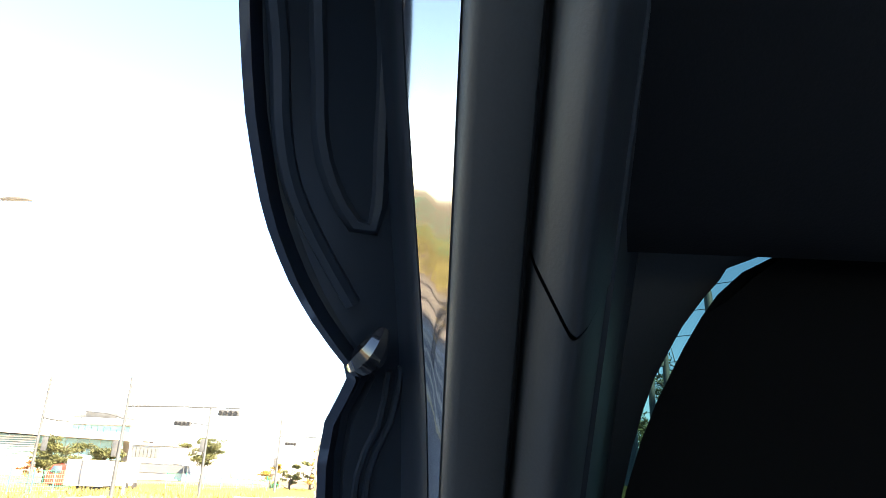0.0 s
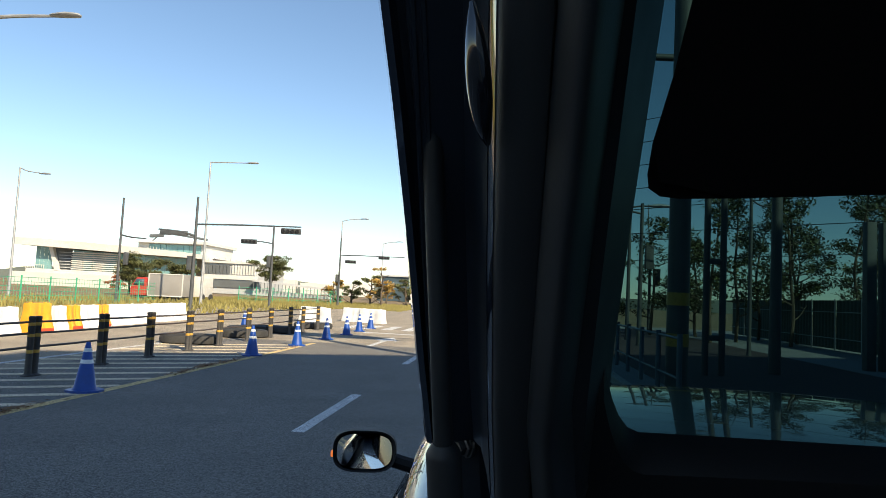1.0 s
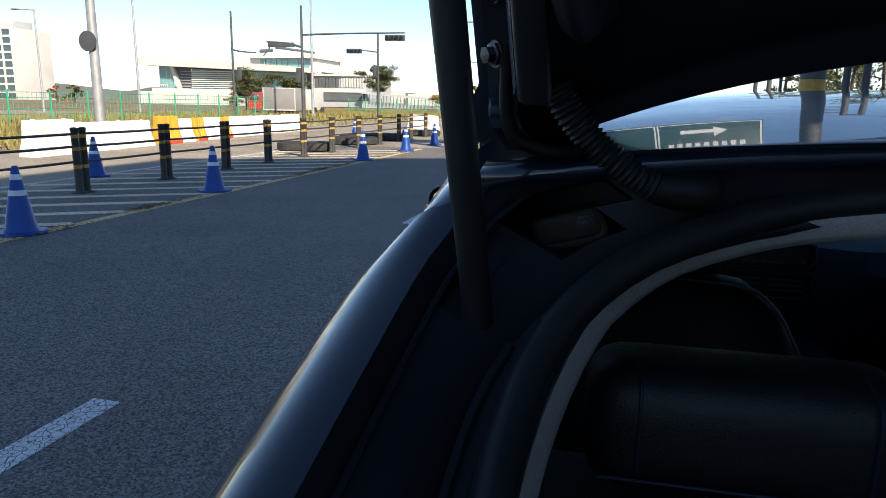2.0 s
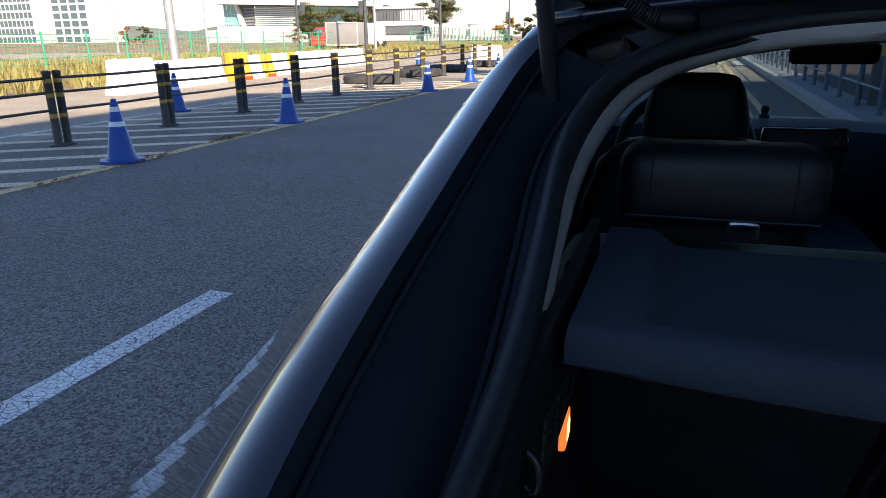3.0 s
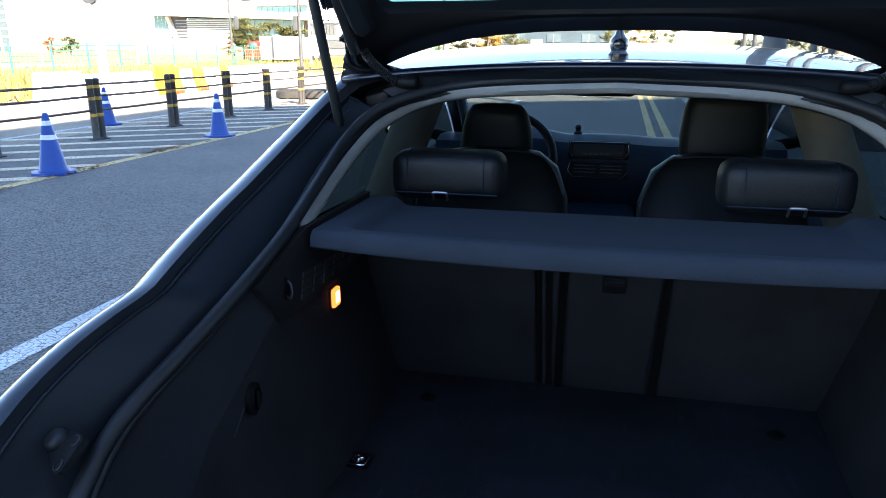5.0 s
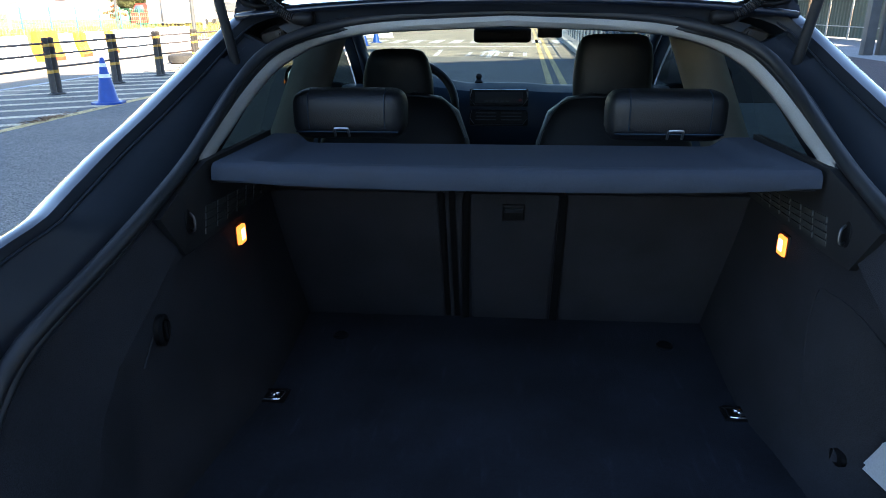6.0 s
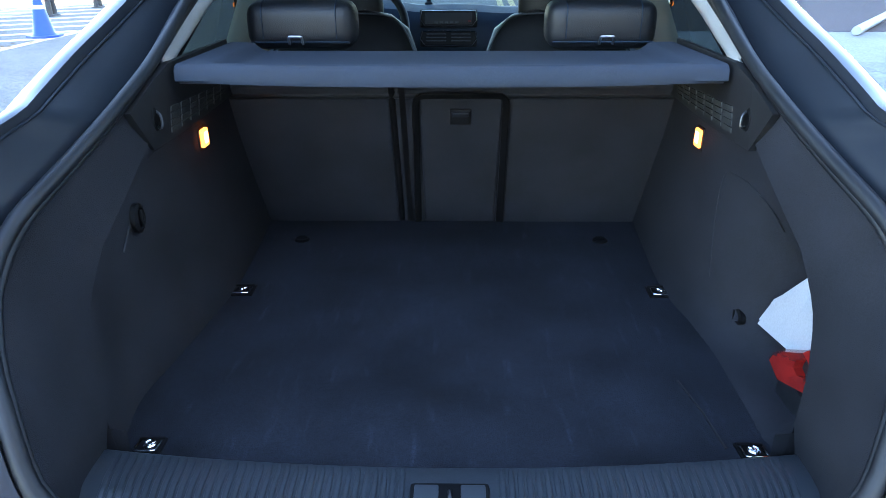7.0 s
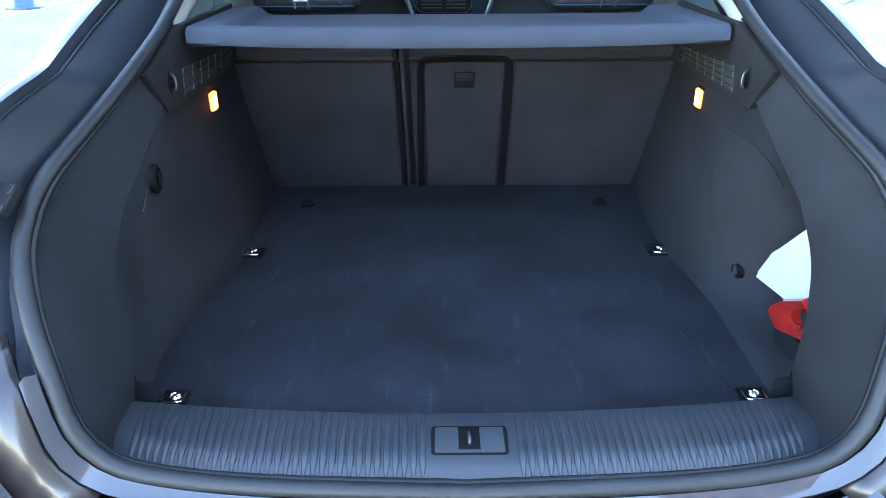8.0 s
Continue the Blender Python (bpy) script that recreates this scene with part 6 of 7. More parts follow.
# poles, lamps and signals
def pole(name, label, category, foot, height, r0, r1, mat=GALVANISED, arms=(), heads=(), lean=(0, 0)):
    """foot: (x, y) in the world. arms: (height, dx, dy, dz, radius); heads: (kind, height, dx, dy)."""
    x, y = foot
    th = tagged(empty(name, Matrix.Translation((x, y, 0))), label, category)
    bm = bmesh.new()
    tube(bm, [(x, y, -0.05), (x, y, 0.25), (x + lean[0], y + lean[1], height)], [r0 * 1.05, r0, r1], 12)
    part("shaft", bm, mat, th)
    bm = bmesh.new()
    lathe(bm, [(r0 * 2.0, 0.0), (r0 * 2.0, 0.03), (r0 * 1.2, 0.06), (r0 * 1.1, 0.25)], 12, Matrix.Translation((x, y, 0)))
    part("foot_plate", bm, mat, th)
    for h, dx, dy, dz, r in arms:
        bm = bmesh.new()
        tube(bm, resample([(x, y, h), (x + dx * 0.4, y + dy * 0.4, h + dz * 0.7), (x + dx, y + dy, h + dz)], 8), [r, r, r * 0.95, r * 0.9, r * 0.85, r * 0.8, r * 0.75, r * 0.7], 8)
        part("arm", bm, mat, th)
    for kind, h, dx, dy in heads:
        bm = bmesh.new()
        o = Vector((x + dx, y + dy, h))
        if kind == "lamp":
            s = 1 if dx > 0 else -1
            tube(bm, [o + Vector((-0.15 * s, 0, 0)), o, o + Vector((0.35 * s, 0, 0.02)), o + Vector((0.72 * s, 0, 0.01)), o + Vector((0.8 * s, 0, 0))], [0.05, 0.11, 0.15, 0.12, 0.04], 10, squash=0.55)
            part("lamp_head", bm, GALVANISED, th)
            continue
        if kind == "signal":
            box(bm, o + Vector((-0.62, -0.12, -0.18)), o + Vector((0.62, 0.12, 0.18)), 0.05)
            sg = part("signal_head", bm, DARK_POLE, th, "dark traffic signal head")
            for k in range(4):
                bm = bmesh.new()
                lathe(bm, [(0.12, 0), (0.12, 0.07), (0.10, 0.08), (0.01, 0.06)], 12, Matrix.Translation(o + Vector((-0.45 + 0.3 * k, -0.12, 0))) @ Matrix.Rotation(radians(90), 4, "X"))
                part("lens", bm, RUBBER, sg)
            continue
        if kind == "upright":
            box(bm, o + Vector((-0.15, -0.12, -0.45)), o + Vector((0.15, 0.12, 0.45)), 0.04)
        if kind == "board":
            box(bm, o + Vector((-0.9, -0.05, -0.15)), o + Vector((0.9, 0.05, 0.15)), 0.03)
        if kind == "round":
            lathe(bm, [(0.30, -0.01), (0.30, 0.01)], 20, Matrix.Translation(o) @ Matrix.Rotation(radians(90), 4, "X"))
        part("signal_head" if kind != "round" else "sign_disc", bm, DARK_POLE, th)
    return th


pole("signal_pole", "grey traffic signal pole beside the junction", "signal pole", (-26.9, 48), 7.6, 0.10, 0.07, DARK_POLE, ((4.9, 1.9, 0, -0.2, 0.06),), (("upright", 3.2, 0.5, 0),))
pole("signal_pole", "dark traffic signal mast with a long arm over the junction", "signal pole", (-18.75, 42), 7.1, 0.12, 0.07, DARK_POLE, ((5.35, 6.7, 0, 0.1, 0.06), (4.6, -2.4, 0, 0.35, 0.07)), (("signal", 5.15, 6.1, -0.1), ("upright", 2.9, -0.25, 0), ("board", 4.75, -1.4, 0)))
pole("signal_pole", "dark traffic signal pole beside the junction", "signal pole", (-16.95, 52), 6.4, 0.10, 0.07, DARK_POLE, ((5.0, -1.8, 0, 0.15, 0.05),), (("signal", 5.1, -1.9, 0), ("upright", 3.6, -0.25, 0)))
pole("signal_pole", "dark traffic signal mast beyond the junction", "signal pole", (-16.6, 75), 7.5, 0.12, 0.07, DARK_POLE, ((5.6, 7.2, 0, 0.05, 0.06),), (("signal", 4.9, 1.2, 0), ("signal", 5.5, 4.9, 0), ("upright", 3.0, -0.25, 0)))
pole("street_lamp", "tall galvanised street lamp", "street lamp", (-21.5, 50), 10.85, 0.11, 0.06, GALVANISED, ((10.8, 2.8, 0, 0.05, 0.05),), (("lamp", 10.85, 2.9, 0),))
pole("street_lamp", "tall galvanised street lamp", "street lamp", (-36.4, 50), 9.9, 0.11, 0.06, GALVANISED, ((9.85, 1.6, 0, -0.35, 0.05),), (("lamp", 9.45, 1.7, 0),))
pole("street_lamp", "tall galvanised street lamp", "street lamp", (-16.7, 75.6), 9.5, 0.10, 0.06, GALVANISED, ((9.45, 2.2, 0, 0.3, 0.05),), (("lamp", 9.8, 2.2, 0),))
pole("street_lamp", "tall galvanised street lamp", "street lamp", (-14.9, 95), 8.6, 0.10, 0.06, GALVANISED, ((8.5, 2.0, 0, 0.35, 0.05),), (("lamp", 8.9, 2.0, 0),))
pole("street_lamp", "tall galvanised double street lamp with a round sign", "street lamp", (-15.4, 19.1), 9.3, 0.16, 0.09, GALVANISED, ((9.1, 2.3, 0, 0.1, 0.06), (4.35, -0.9, 0, 0.15, 0.05)), (("lamp", 9.22, 2.0, 0), ("lamp", 4.5, -0.95, 0), ("round", 3.0, -0.05, -0.18)))
pole("street_lamp", "tall galvanised street lamp", "street lamp", (-45.5, 50), 8.2, 0.10, 0.06, GALVANISED, ((8.1, -1.4, 0, 0.1, 0.05),), (("lamp", 8.2, -1.4, 0),))

# lorry waiting at the junction
lorry = tagged(empty("lorry", Matrix.Translation((-28, 58, 0))), "red-cabbed lorry with a dull aluminium box body", "lorry")
bm = bmesh.new()
box(bm, (-29.25, 57.2, 0.42), (-26.2, 59.5, 2.36), 0.06)
body = part("box_body", bm, TRUCK_BOX, lorry)
for x0, x1, z0, z1 in ((-29.26, -26.19, 2.29, 2.37), (-29.26, -26.19, 0.41, 0.50), (-29.26, -29.18, 0.50, 2.29), (-26.27, -26.19, 0.50, 2.29)):
    bm = bmesh.new()
    box(bm, (x0, 57.16, z0), (x1, 57.24, z1), 0.01)
    part("edge_rail", bm, WHITE_WALL, body, "pale edge rail")
bm = bmesh.new()
prof = [(-29.35, 0.45), (-29.35, 1.9), (-29.5, 2.0), (-30.3, 1.96), (-30.7, 1.40), (-30.85, 1.0), (-30.85, 0.45)]
loft(bm, [[Vector((x, y, z)) for x, z in prof] for y in (57.3, 57.4, 59.3, 59.4)])
for y in (57.3, 59.4):
    bm.faces.new([bm.verts.new((x, y, z)) for x, z in prof])
cab = part("cab", bm, TRUCK_RED, lorry, "red lorry cab")
bm = bmesh.new()
loft(bm, [[Vector((x, 57.28, z)) for x, z in ((-30.35, 1.84), (-29.65, 1.84))], [Vector((x, 57.28, z)) for x, z in ((-30.6, 1.30), (-29.65, 1.27))]])
thicken(part("cab_window", bm, WINDOW, cab), 0.02)
for x in (-30.1, -27.9, -26.9):
    bm = bmesh.new()
    lathe(bm, [(0.25, -0.14), (0.42, -0.14), (0.44, 0.0), (0.42, 0.14), (0.25, 0.14)], 18, Matrix.Translation((x, 57.5, 0.42)) @ Matrix.Rotation(radians(90), 4, "X"))
    part("wheel", bm, TYRE, lorry)
bm = bmesh.new()
box(bm, (-30.7, 57.6, 0.35), (-26.4, 59.2, 0.56), 0.03)
part("chassis", bm, DARK_POLE, lorry)
van = tagged(empty("white_van", Matrix.Translation((-26.6, 61, 0))), "white box van behind the lorry", "van")
bm = bmesh.new()
box(bm, (-27.3, 60, 0.45), (-25.9, 63, 2.30), 0.08)
part("box_body", bm, WHITE_WALL, van)
for y in (60.6, 62.4):
    bm = bmesh.new()
    lathe(bm, [(0.2, -0.1), (0.36, -0.1), (0.36, 0.1), (0.2, 0.1)], 16, Matrix.Translation((-25.85, y, 0.36)) @ Matrix.Rotation(radians(90), 4, "Y"))
    part("wheel", bm, TYRE, van)
CAR_BLUE = material("blue_car_paint", (0.03, 0.09, 0.17), 0.3, 0.2, 0.05, 3, 0.0, coat=1.0)
for x, y, turn, col in ((-10.4, 101, 90, WHITE_WALL), (-8.3, 100.6, 90, WHITE_WALL), (-6.3, 101, 90, WHITE_WALL), (-3.9, 101.3, 90, CAR_BLUE), (-1.8, 100.7, 90, DARK_POLE), (0.2, 101, 90, WINDOW), (2.2, 101.2, 90, DARK_POLE)):
    tone = "white" if col is WHITE_WALL else "blue" if col is CAR_BLUE else "dark"
    c = tagged(empty("parked_car", Matrix.Translation((x, y, 0))), tone + " parked car across the junction", "car", "distant parked cars")
    m = Matrix.Translation((x, y, 0)) @ Matrix.Rotation(radians(turn), 4, "Z")
    bm = bmesh.new()
    prof = [(-2.1, 0.35), (-2.15, 0.75), (-1.5, 0.9), (-0.9, 1.42), (0.7, 1.45), (1.5, 0.95), (2.1, 0.8), (2.15, 0.35)]
    r = loft(bm, [[m @ Vector((u, v, z * s + (1 - s) * 0.3)) for u, z in prof] for v, s in ((-0.85, 0.9), (-0.75, 1), (0.75, 1), (0.85, 0.9))])
    bm.faces.new(r[0])
    bm.faces.new(r[-1][::-1])
    part("body", bm, col, c)
    for side in (-1, 1):
        bm = bmesh.new()
        loft(bm, [[m @ Vector((u, side * 0.87, z)) for u in us] for us, z in (((-0.75, 0.6), 1.33), ((-1.2, 1.1), 0.95))])
        thicken(part("window", bm, WINDOW, c), 0.02)
    for (u0, z0), (u1, z1) in (((-1.43, 0.98), (-0.97, 1.38)), ((1.44, 1.0), (0.80, 1.41))):
        bm = bmesh.new()
        d = math.copysign(0.02, u0)
        loft(bm, [[m @ Vector((u + d, v, z + 0.015)) for v in (-w, w)] for u, z, w in ((u0, z0, 0.70), (u1, z1, 0.58))])
        thicken(part("windscreen", bm, WINDOW, c), 0.01)
    for u in (-1.3, 1.3):
        for side in (-1, 1):
            bm = bmesh.new()
            lathe(bm, [(0.15, -0.1), (0.31, -0.1), (0.31, 0.1), (0.15, 0.1)], 14, m @ Matrix.Translation((u, side * 0.8, 0.31)) @ Matrix.Rotation(radians(90), 4, "X"))
            part("wheel", bm, TYRE, c)


# glass-fronted hall across the road
HALL_GLASS = material("pale_teal_glass", (0.16, 0.30, 0.31), 0.2, 0, 0.25, 0.25, 0.0, coat=0.4)
HALL_DARK = material("shaded_hall_metal", (0.10, 0.11, 0.115), 0.6, 0, 0.15, 0.3, 0.0)


def block(name, lo, hi, mat, parent, label="", bev=0.03):
    bm = bmesh.new()
    box(bm, lo, hi, bev)
    return part(name, bm, mat, parent, label, False)


# low blue-grey depot beyond the parked cars
DEPOT = material("blue_grey_cladding", (0.035, 0.060, 0.080), 0.6, 0, 0.15, 0.3, 0.0)
depot = tagged(empty("depot_building", Matrix.Translation((-9, 155, 0))), "low blue-grey clad depot with a pale door and window bands", "building")
block("wall", (-24, 150, 0), (5, 162, 5.4), DEPOT, depot)
block("roof", (-24.4, 149.6, 5.4), (5.4, 162.4, 5.75), GREY_WALL, depot)
for x in (-22.0, -18.4, -11.0, -3.8, -0.2):
    win = block("window", (x, 149.9, 2.5), (x + 2.9, 150.05, 4.2), WINDOW, depot)
    block("frame", (x + 1.38, 149.85, 2.5), (x + 1.50, 149.9, 4.2), GREY_WALL, win)
block("door", (-14.3, 149.88, 0.1), (-11.9, 150.05, 3.1), WHITE_WALL, depot, "pale roller door")

hall = tagged(empty("exhibition_hall", Matrix.Translation((-72, 132, 0))), "low white hall with a glass front, louvres and a jutting roof", "building")
bm = bmesh.new()
r = loft(bm, [[Vector((x, y, z)) for x, z in ((-92.8, 9.2), (-88.8, 9.15), (-70, 8.35), (-56, 7.45), (-56, 6.55), (-70, 6.95), (-86, 7.55), (-92.2, 7.75))] for y in (127.5, 152)], closed=True)
for c in r:
    bm.faces.new(c)
part("roof", bm, WHITE_WALL, hall, "jutting white roof", False)
block("back_wall", (-89, 136, 0), (-56, 150, 7.0), GREY_WALL, hall)
block("plinth", (-93, 128, -0.05), (-70, 132, 2.5), WHITE_WALL, hall, "", 0.1)
block("terrace", (-91, 129.5, 2.45), (-70, 136, 3.2), WHITE_WALL, hall, "", 0.1)
for k in range(4):
    block("glass_pane", (-89.4 + 0.86 * k, 130, 3.2), (-88.6 + 0.86 * k, 130.1, 7.75), HALL_GLASS, hall)
bm = bmesh.new()
loft(bm, [[Vector((x, y, z)) for x, y in ((-86.6 + dx, 129.4), (-85.8 + dx, 129.4), (-85.8 + dx, 130.2), (-86.6 + dx, 130.2))] for dx, z in ((0.0, 7.8), (1.6, 3.0))], closed=True)
part("slanted_column", bm, WHITE_WALL, hall, "", False)
block("dark_glazing", (-86, 130.3, 3.2), (-82.2, 130.5, 7.5), HALL_DARK, hall)
for k in range(6):
    block("louvre", (-84.6, 130.0, 3.6 + 0.6 * k), (-82.2, 130.2, 3.72 + 0.6 * k), GREY_WALL, hall, "", 0.0)
for k in range(12):
    block("glass_pane", (-82 + 2.1 * k, 130.4, 3.2), (-80.0 + 2.1 * k, 130.5, 7.15 - 0.06 * k), HALL_GLASS, hall)
for k in range(9):
    block("louvre", (-81.9, 129.7, 3.35 + 0.40 * k), (-72.0, 130.1, 3.56 + 0.40 * k), WHITE_WALL, hall, "", 0.0)
for k in range(9):
    block("rail_post", (-91 + 0.45 * k, 129.5, 3.2), (-90.93 + 0.45 * k, 129.6, 3.9), WHITE_WALL, hall, "", 0.0)
block("rail", (-91, 129.5, 3.88), (-87.2, 129.62, 3.98), WHITE_WALL, hall, "", 0.0)
block("upper_wall", (-70.3, 133, 6.6), (-56.4, 148, 9.5), WHITE_WALL, hall, "", 0.1)
bm = bmesh.new()
r = loft(bm, [[Vector((x, y, z)) for x, z in ((-70.6, 9.45), (-70.6, 9.75), (-62, 9.95), (-55.8, 10.1), (-55.8, 9.5))] for y in (131.5, 149)], closed=True)
for c in r:
    bm.faces.new(c)
part("upper_roof", bm, WHITE_WALL, hall, "", False)
for k in range(9):
    x = -67.9 + 1.19 * k
    bm = bmesh.new()
    r = loft(bm, [[Vector((a, y, z)) for a, z in ((x, 9.25), (x + 1.1, 9.25), (x + 1.1, 8.28 - 0.13 * (k + 1)), (x, 8.28 - 0.13 * k))] for y in (132.8, 133.1)], closed=True)
    bm.faces.new(r[0])
    part("window", bm, HALL_GLASS, hall, "", False)
for k in range(18):
    block("rail_post", (-68 + 0.6 * k, 132.3, 8.1 - 0.068 * k), (-67.94 + 0.6 * k, 132.4, 8.75 - 0.068 * k), WHITE_WALL, hall, "", 0.0)
bm = bmesh.new()
tube(bm, [(-65.5, 135, 11.7), (-63.2, 135, 11.5), (-57.0, 135, 10.7)], 0.28, 6)
tube(bm, [(-68.6, 135, 9.8), (-67.0, 135, 11.4), (-66.6, 135, 12.6)], 0.14, 6)
tube(bm, [(-69.0, 135, 11.0), (-66.2, 135, 11.2)], 0.4, 6)
part("roof_crane", bm, HALL_DARK, hall, "dark roof-top maintenance crane")
wing = tagged(empty("long_wing", Matrix.Translation((-50, 132, 0))), "long pale grey low building with banded walls beside the hall", "building")
block("wall", (-56, 132, 0), (-45.2, 150, 6.0), GREY_WALL, wing, "", 0.1)
block("roof", (-56.3, 131.5, 6.0), (-45.0, 150.5, 6.45), WHITE_WALL, wing, "", 0.05)
for k in range(9):
    block("roof_post", (-55 + 1.1 * k, 131.5, 6.45), (-54.9 + 1.1 * k, 131.6, 7.0), GREY_WALL, wing, "", 0.0)
for k in range(7):
    block("window", (-55.6 + 0.72 * k, 131.8, 3.9), (-55.0 + 0.72 * k, 132.1, 5.6), HALL_DARK, wing, "", 0.0)
for k in range(9):
    block("fin", (-50.2 + 0.56 * k, 131.7, 3.9), (-49.95 + 0.56 * k, 132.1, 5.7), WHITE_WALL, wing, "", 0.0)
block("band", (-56.1, 131.7, 2.9), (-45.1, 132.1, 3.7), WHITE_WALL, wing, "", 0.0)
block("dark_band", (-56.0, 131.75, 1.3), (-45.2, 132.1, 2.7), HALL_DARK, wing, "", 0.0)
ramp = tagged(empty("covered_ramp", Matrix.Translation((-37, 130, 0))), "grey covered ramp sloping down from the building", "ramp")
bm = bmesh.new()
r = loft(bm, [[Vector((x, y, z)) for x, z in ((-45.2, 3.1), (-30, 1.9), (-30, 1.6), (-45.2, 2.7))] for y in (129.5, 133)], closed=True)
for c in r:
    bm.faces.new(c)
part("roof", bm, GREY_WALL, ramp, "", False)
for k in range(22):
    x = -45.0 + 0.7 * k
    top = 2.75 - 0.0725 * (x + 45.2)
    block("post", (x, 129.6, max(0, top - 1.9)), (x + 0.09, 129.75, top), HALL_DARK, ramp, "", 0.0)
bm = bmesh.new()
r = loft(bm, [[Vector((x, y, z)) for x, z in ((-45.2, 1.3), (-30, 0.4), (-30, 0.0), (-45.2, 0.0))] for y in (130, 132)], closed=True)
for c in r:
    bm.faces.new(c)
part("wall", bm, GREY_WALL, ramp, "", False)


def tower(x0, x1, y, h, cols, rows, label):
    t = tagged(empty("apartment_tower", Matrix.Translation(((x0 + x1) / 2, y, 0))), label, "building", "distant towers")
    bm = bmesh.new()
    box(bm, (x0, y, 0), (x1, y + 14, h), 0.1)
    part("wall", bm, WHITE_WALL, t)
    bm = bmesh.new()
    box(bm, (x0 + 2, y + 3, h), (x1 - 2, y + 10, h + 2.2), 0.1)
    part("roof_house", bm, GREY_WALL, t)
    w, g = (x1 - x0) / cols, h / rows
    bm = bmesh.new()
    box(bm, (-0.36 * w, -0.12, -0.34 * g), (0.36 * w, 0.12, 0.34 * g))
    one = None
    for i in range(cols):
        for j in range(rows):
            m = Matrix.Translation((x0 + (i + 0.5) * w, y, (j + 0.5) * g))
            if one is None:
                one = part("window", bm, WINDOW, t, "", False)
                ob = one
            else:
                ob = one.copy()
                scene.collection.objects.link(ob)
            ob.matrix_world = m
            ob.matrix_parent_inverse = t.matrix_world.inverted()
            ob.matrix_basis = m


tower(-188, -171, 158, 22, 11, 10, "white gridded apartment tower in the distance")
tower(-168, -155.5, 162, 19, 4, 9, "white apartment tower in the distance")
tower(-218, -196, 168, 27, 8, 11, "white apartment tower in the distance")
bm = bmesh.new()
xs = np.linspace(-330, 140, 60)
loft(bm, [[Vector((x, 330, 0)) for x in xs], [Vector((x, 330, 4 + 7 * abs(noise.noise((x * 0.012, 3.1, 0))) + 2 * abs(noise.noise((x * 0.05, 1.1, 0))))) for x in xs], [Vector((x, 420, 0)) for x in xs]])
tagged(part("backdrop", bm, HILL), "low distant wooded hill", "hill", "", "structure")
bm = bmesh.new()
for k in range(9):
    x = -150 + k * 14
    box(bm, (x, 240, 0), (x + 12, 244, 4.0 + 0.5 * (k % 3)))
tagged(part("backdrop", bm, WHITE_WALL, None, "", False), "far pale viaduct", "viaduct", "", "structure")


# trees
def leaves(bm, centre, radius, count, size, rng, flat_=1.0):
    for _ in range(count):
        v = Vector((rng.gauss(0, 1), rng.gauss(0, 1), rng.gauss(0, 1) * flat_))
        v = v.normalized() * radius * rng.random() ** 0.4
        v.z *= flat_
        c = Vector(centre) + v
        q = Euler((rng.uniform(-1, 1), rng.uniform(-1, 1), rng.uniform(0, 6.28))).to_matrix()
        s = size * rng.uniform(0.6, 1.3)
        bm.faces.new([bm.verts.new(c + q @ Vector(p)) for p in ((-s, -0.4 * s, 0), (0, -0.5 * s, 0.1 * s), (s, 0, 0), (0, 0.5 * s, 0.1 * s))])


def tree(x, y, h, spread, seed, leafmat, label, clumps=22, per=70, leaf=0.16, bare=0.35, limbs=9, flat_=0.6, trunk=0.16, z0=0.0):
    rng = random.Random(seed)
    t = tagged(empty("tree", Matrix.Translation((x, y, z0))), label, "tree", "roadside trees")
    bm = bmesh.new()
    bend = [Vector((x + 0.12 * h * rng.uniform(-0.5, 0.5) * k / 5, y + 0.05 * h * rng.uniform(-0.5, 0.5) * k / 5, z0 - 0.05 + h * 0.92 * k / 5)) for k in range(6)]
    spine = resample(bend, 14)
    tube(bm, spine, [trunk * (1 - 0.85 * k / 13) for k in range(14)], 8)
    tips = []
    for k in range(limbs):
        f = bare + (0.95 - bare) * k / limbs
        p = spine[min(12, int(f * 13))]
        a = rng.uniform(0, 6.28)
        l = spread * (1.05 - 0.55 * f) * rng.uniform(0.7, 1.1)
        q = p + Vector((math.cos(a) * l, math.sin(a) * l, l * rng.uniform(0.25, 0.75)))
        mid = p.lerp(q, 0.5) + Vector((0, 0, -0.08 * l))
        limb = resample([p, mid, q], 7)
        tube(bm, limb, [trunk * 0.42 * (1 - 0.85 * j / 6) for j in range(7)], 5)
        tips += [limb[3], limb[5], q]
        for j in (3, 5):
            e = limb[j] + Vector((rng.uniform(-1, 1), rng.uniform(-1, 1), rng.uniform(0, 0.8))) * l * 0.35
            tube(bm, [limb[j], e], [trunk * 0.14, trunk * 0.04], 4)
            tips.append(e)
    part("trunk", bm, BARK, t)
    bm = bmesh.new()
    for k in range(clumps):
        c = rng.choice(tips) + Vector((rng.uniform(-1, 1), rng.uniform(-1, 1), rng.uniform(-0.3, 0.6))) * spread * 0.18
        leaves(bm, c, spread * rng.uniform(0.16, 0.32), per, leaf, rng, flat_)
    part("crown", bm, leafmat, t, "", False)
    return t


tree(-38.6, 75, 4.6, 2.6, 1, LEAF, "dark green pine by the hall", 44, 190, 0.10, 0.4)
tree(-35.0, 76, 4.2, 2.4, 2, LEAF, "dark green pine by the hall", 44, 190, 0.10, 0.4)
tree(-42.0, 78, 4.0, 2.2, 9, LEAF, "dark green pine by the hall", 44, 190, 0.10, 0.4)
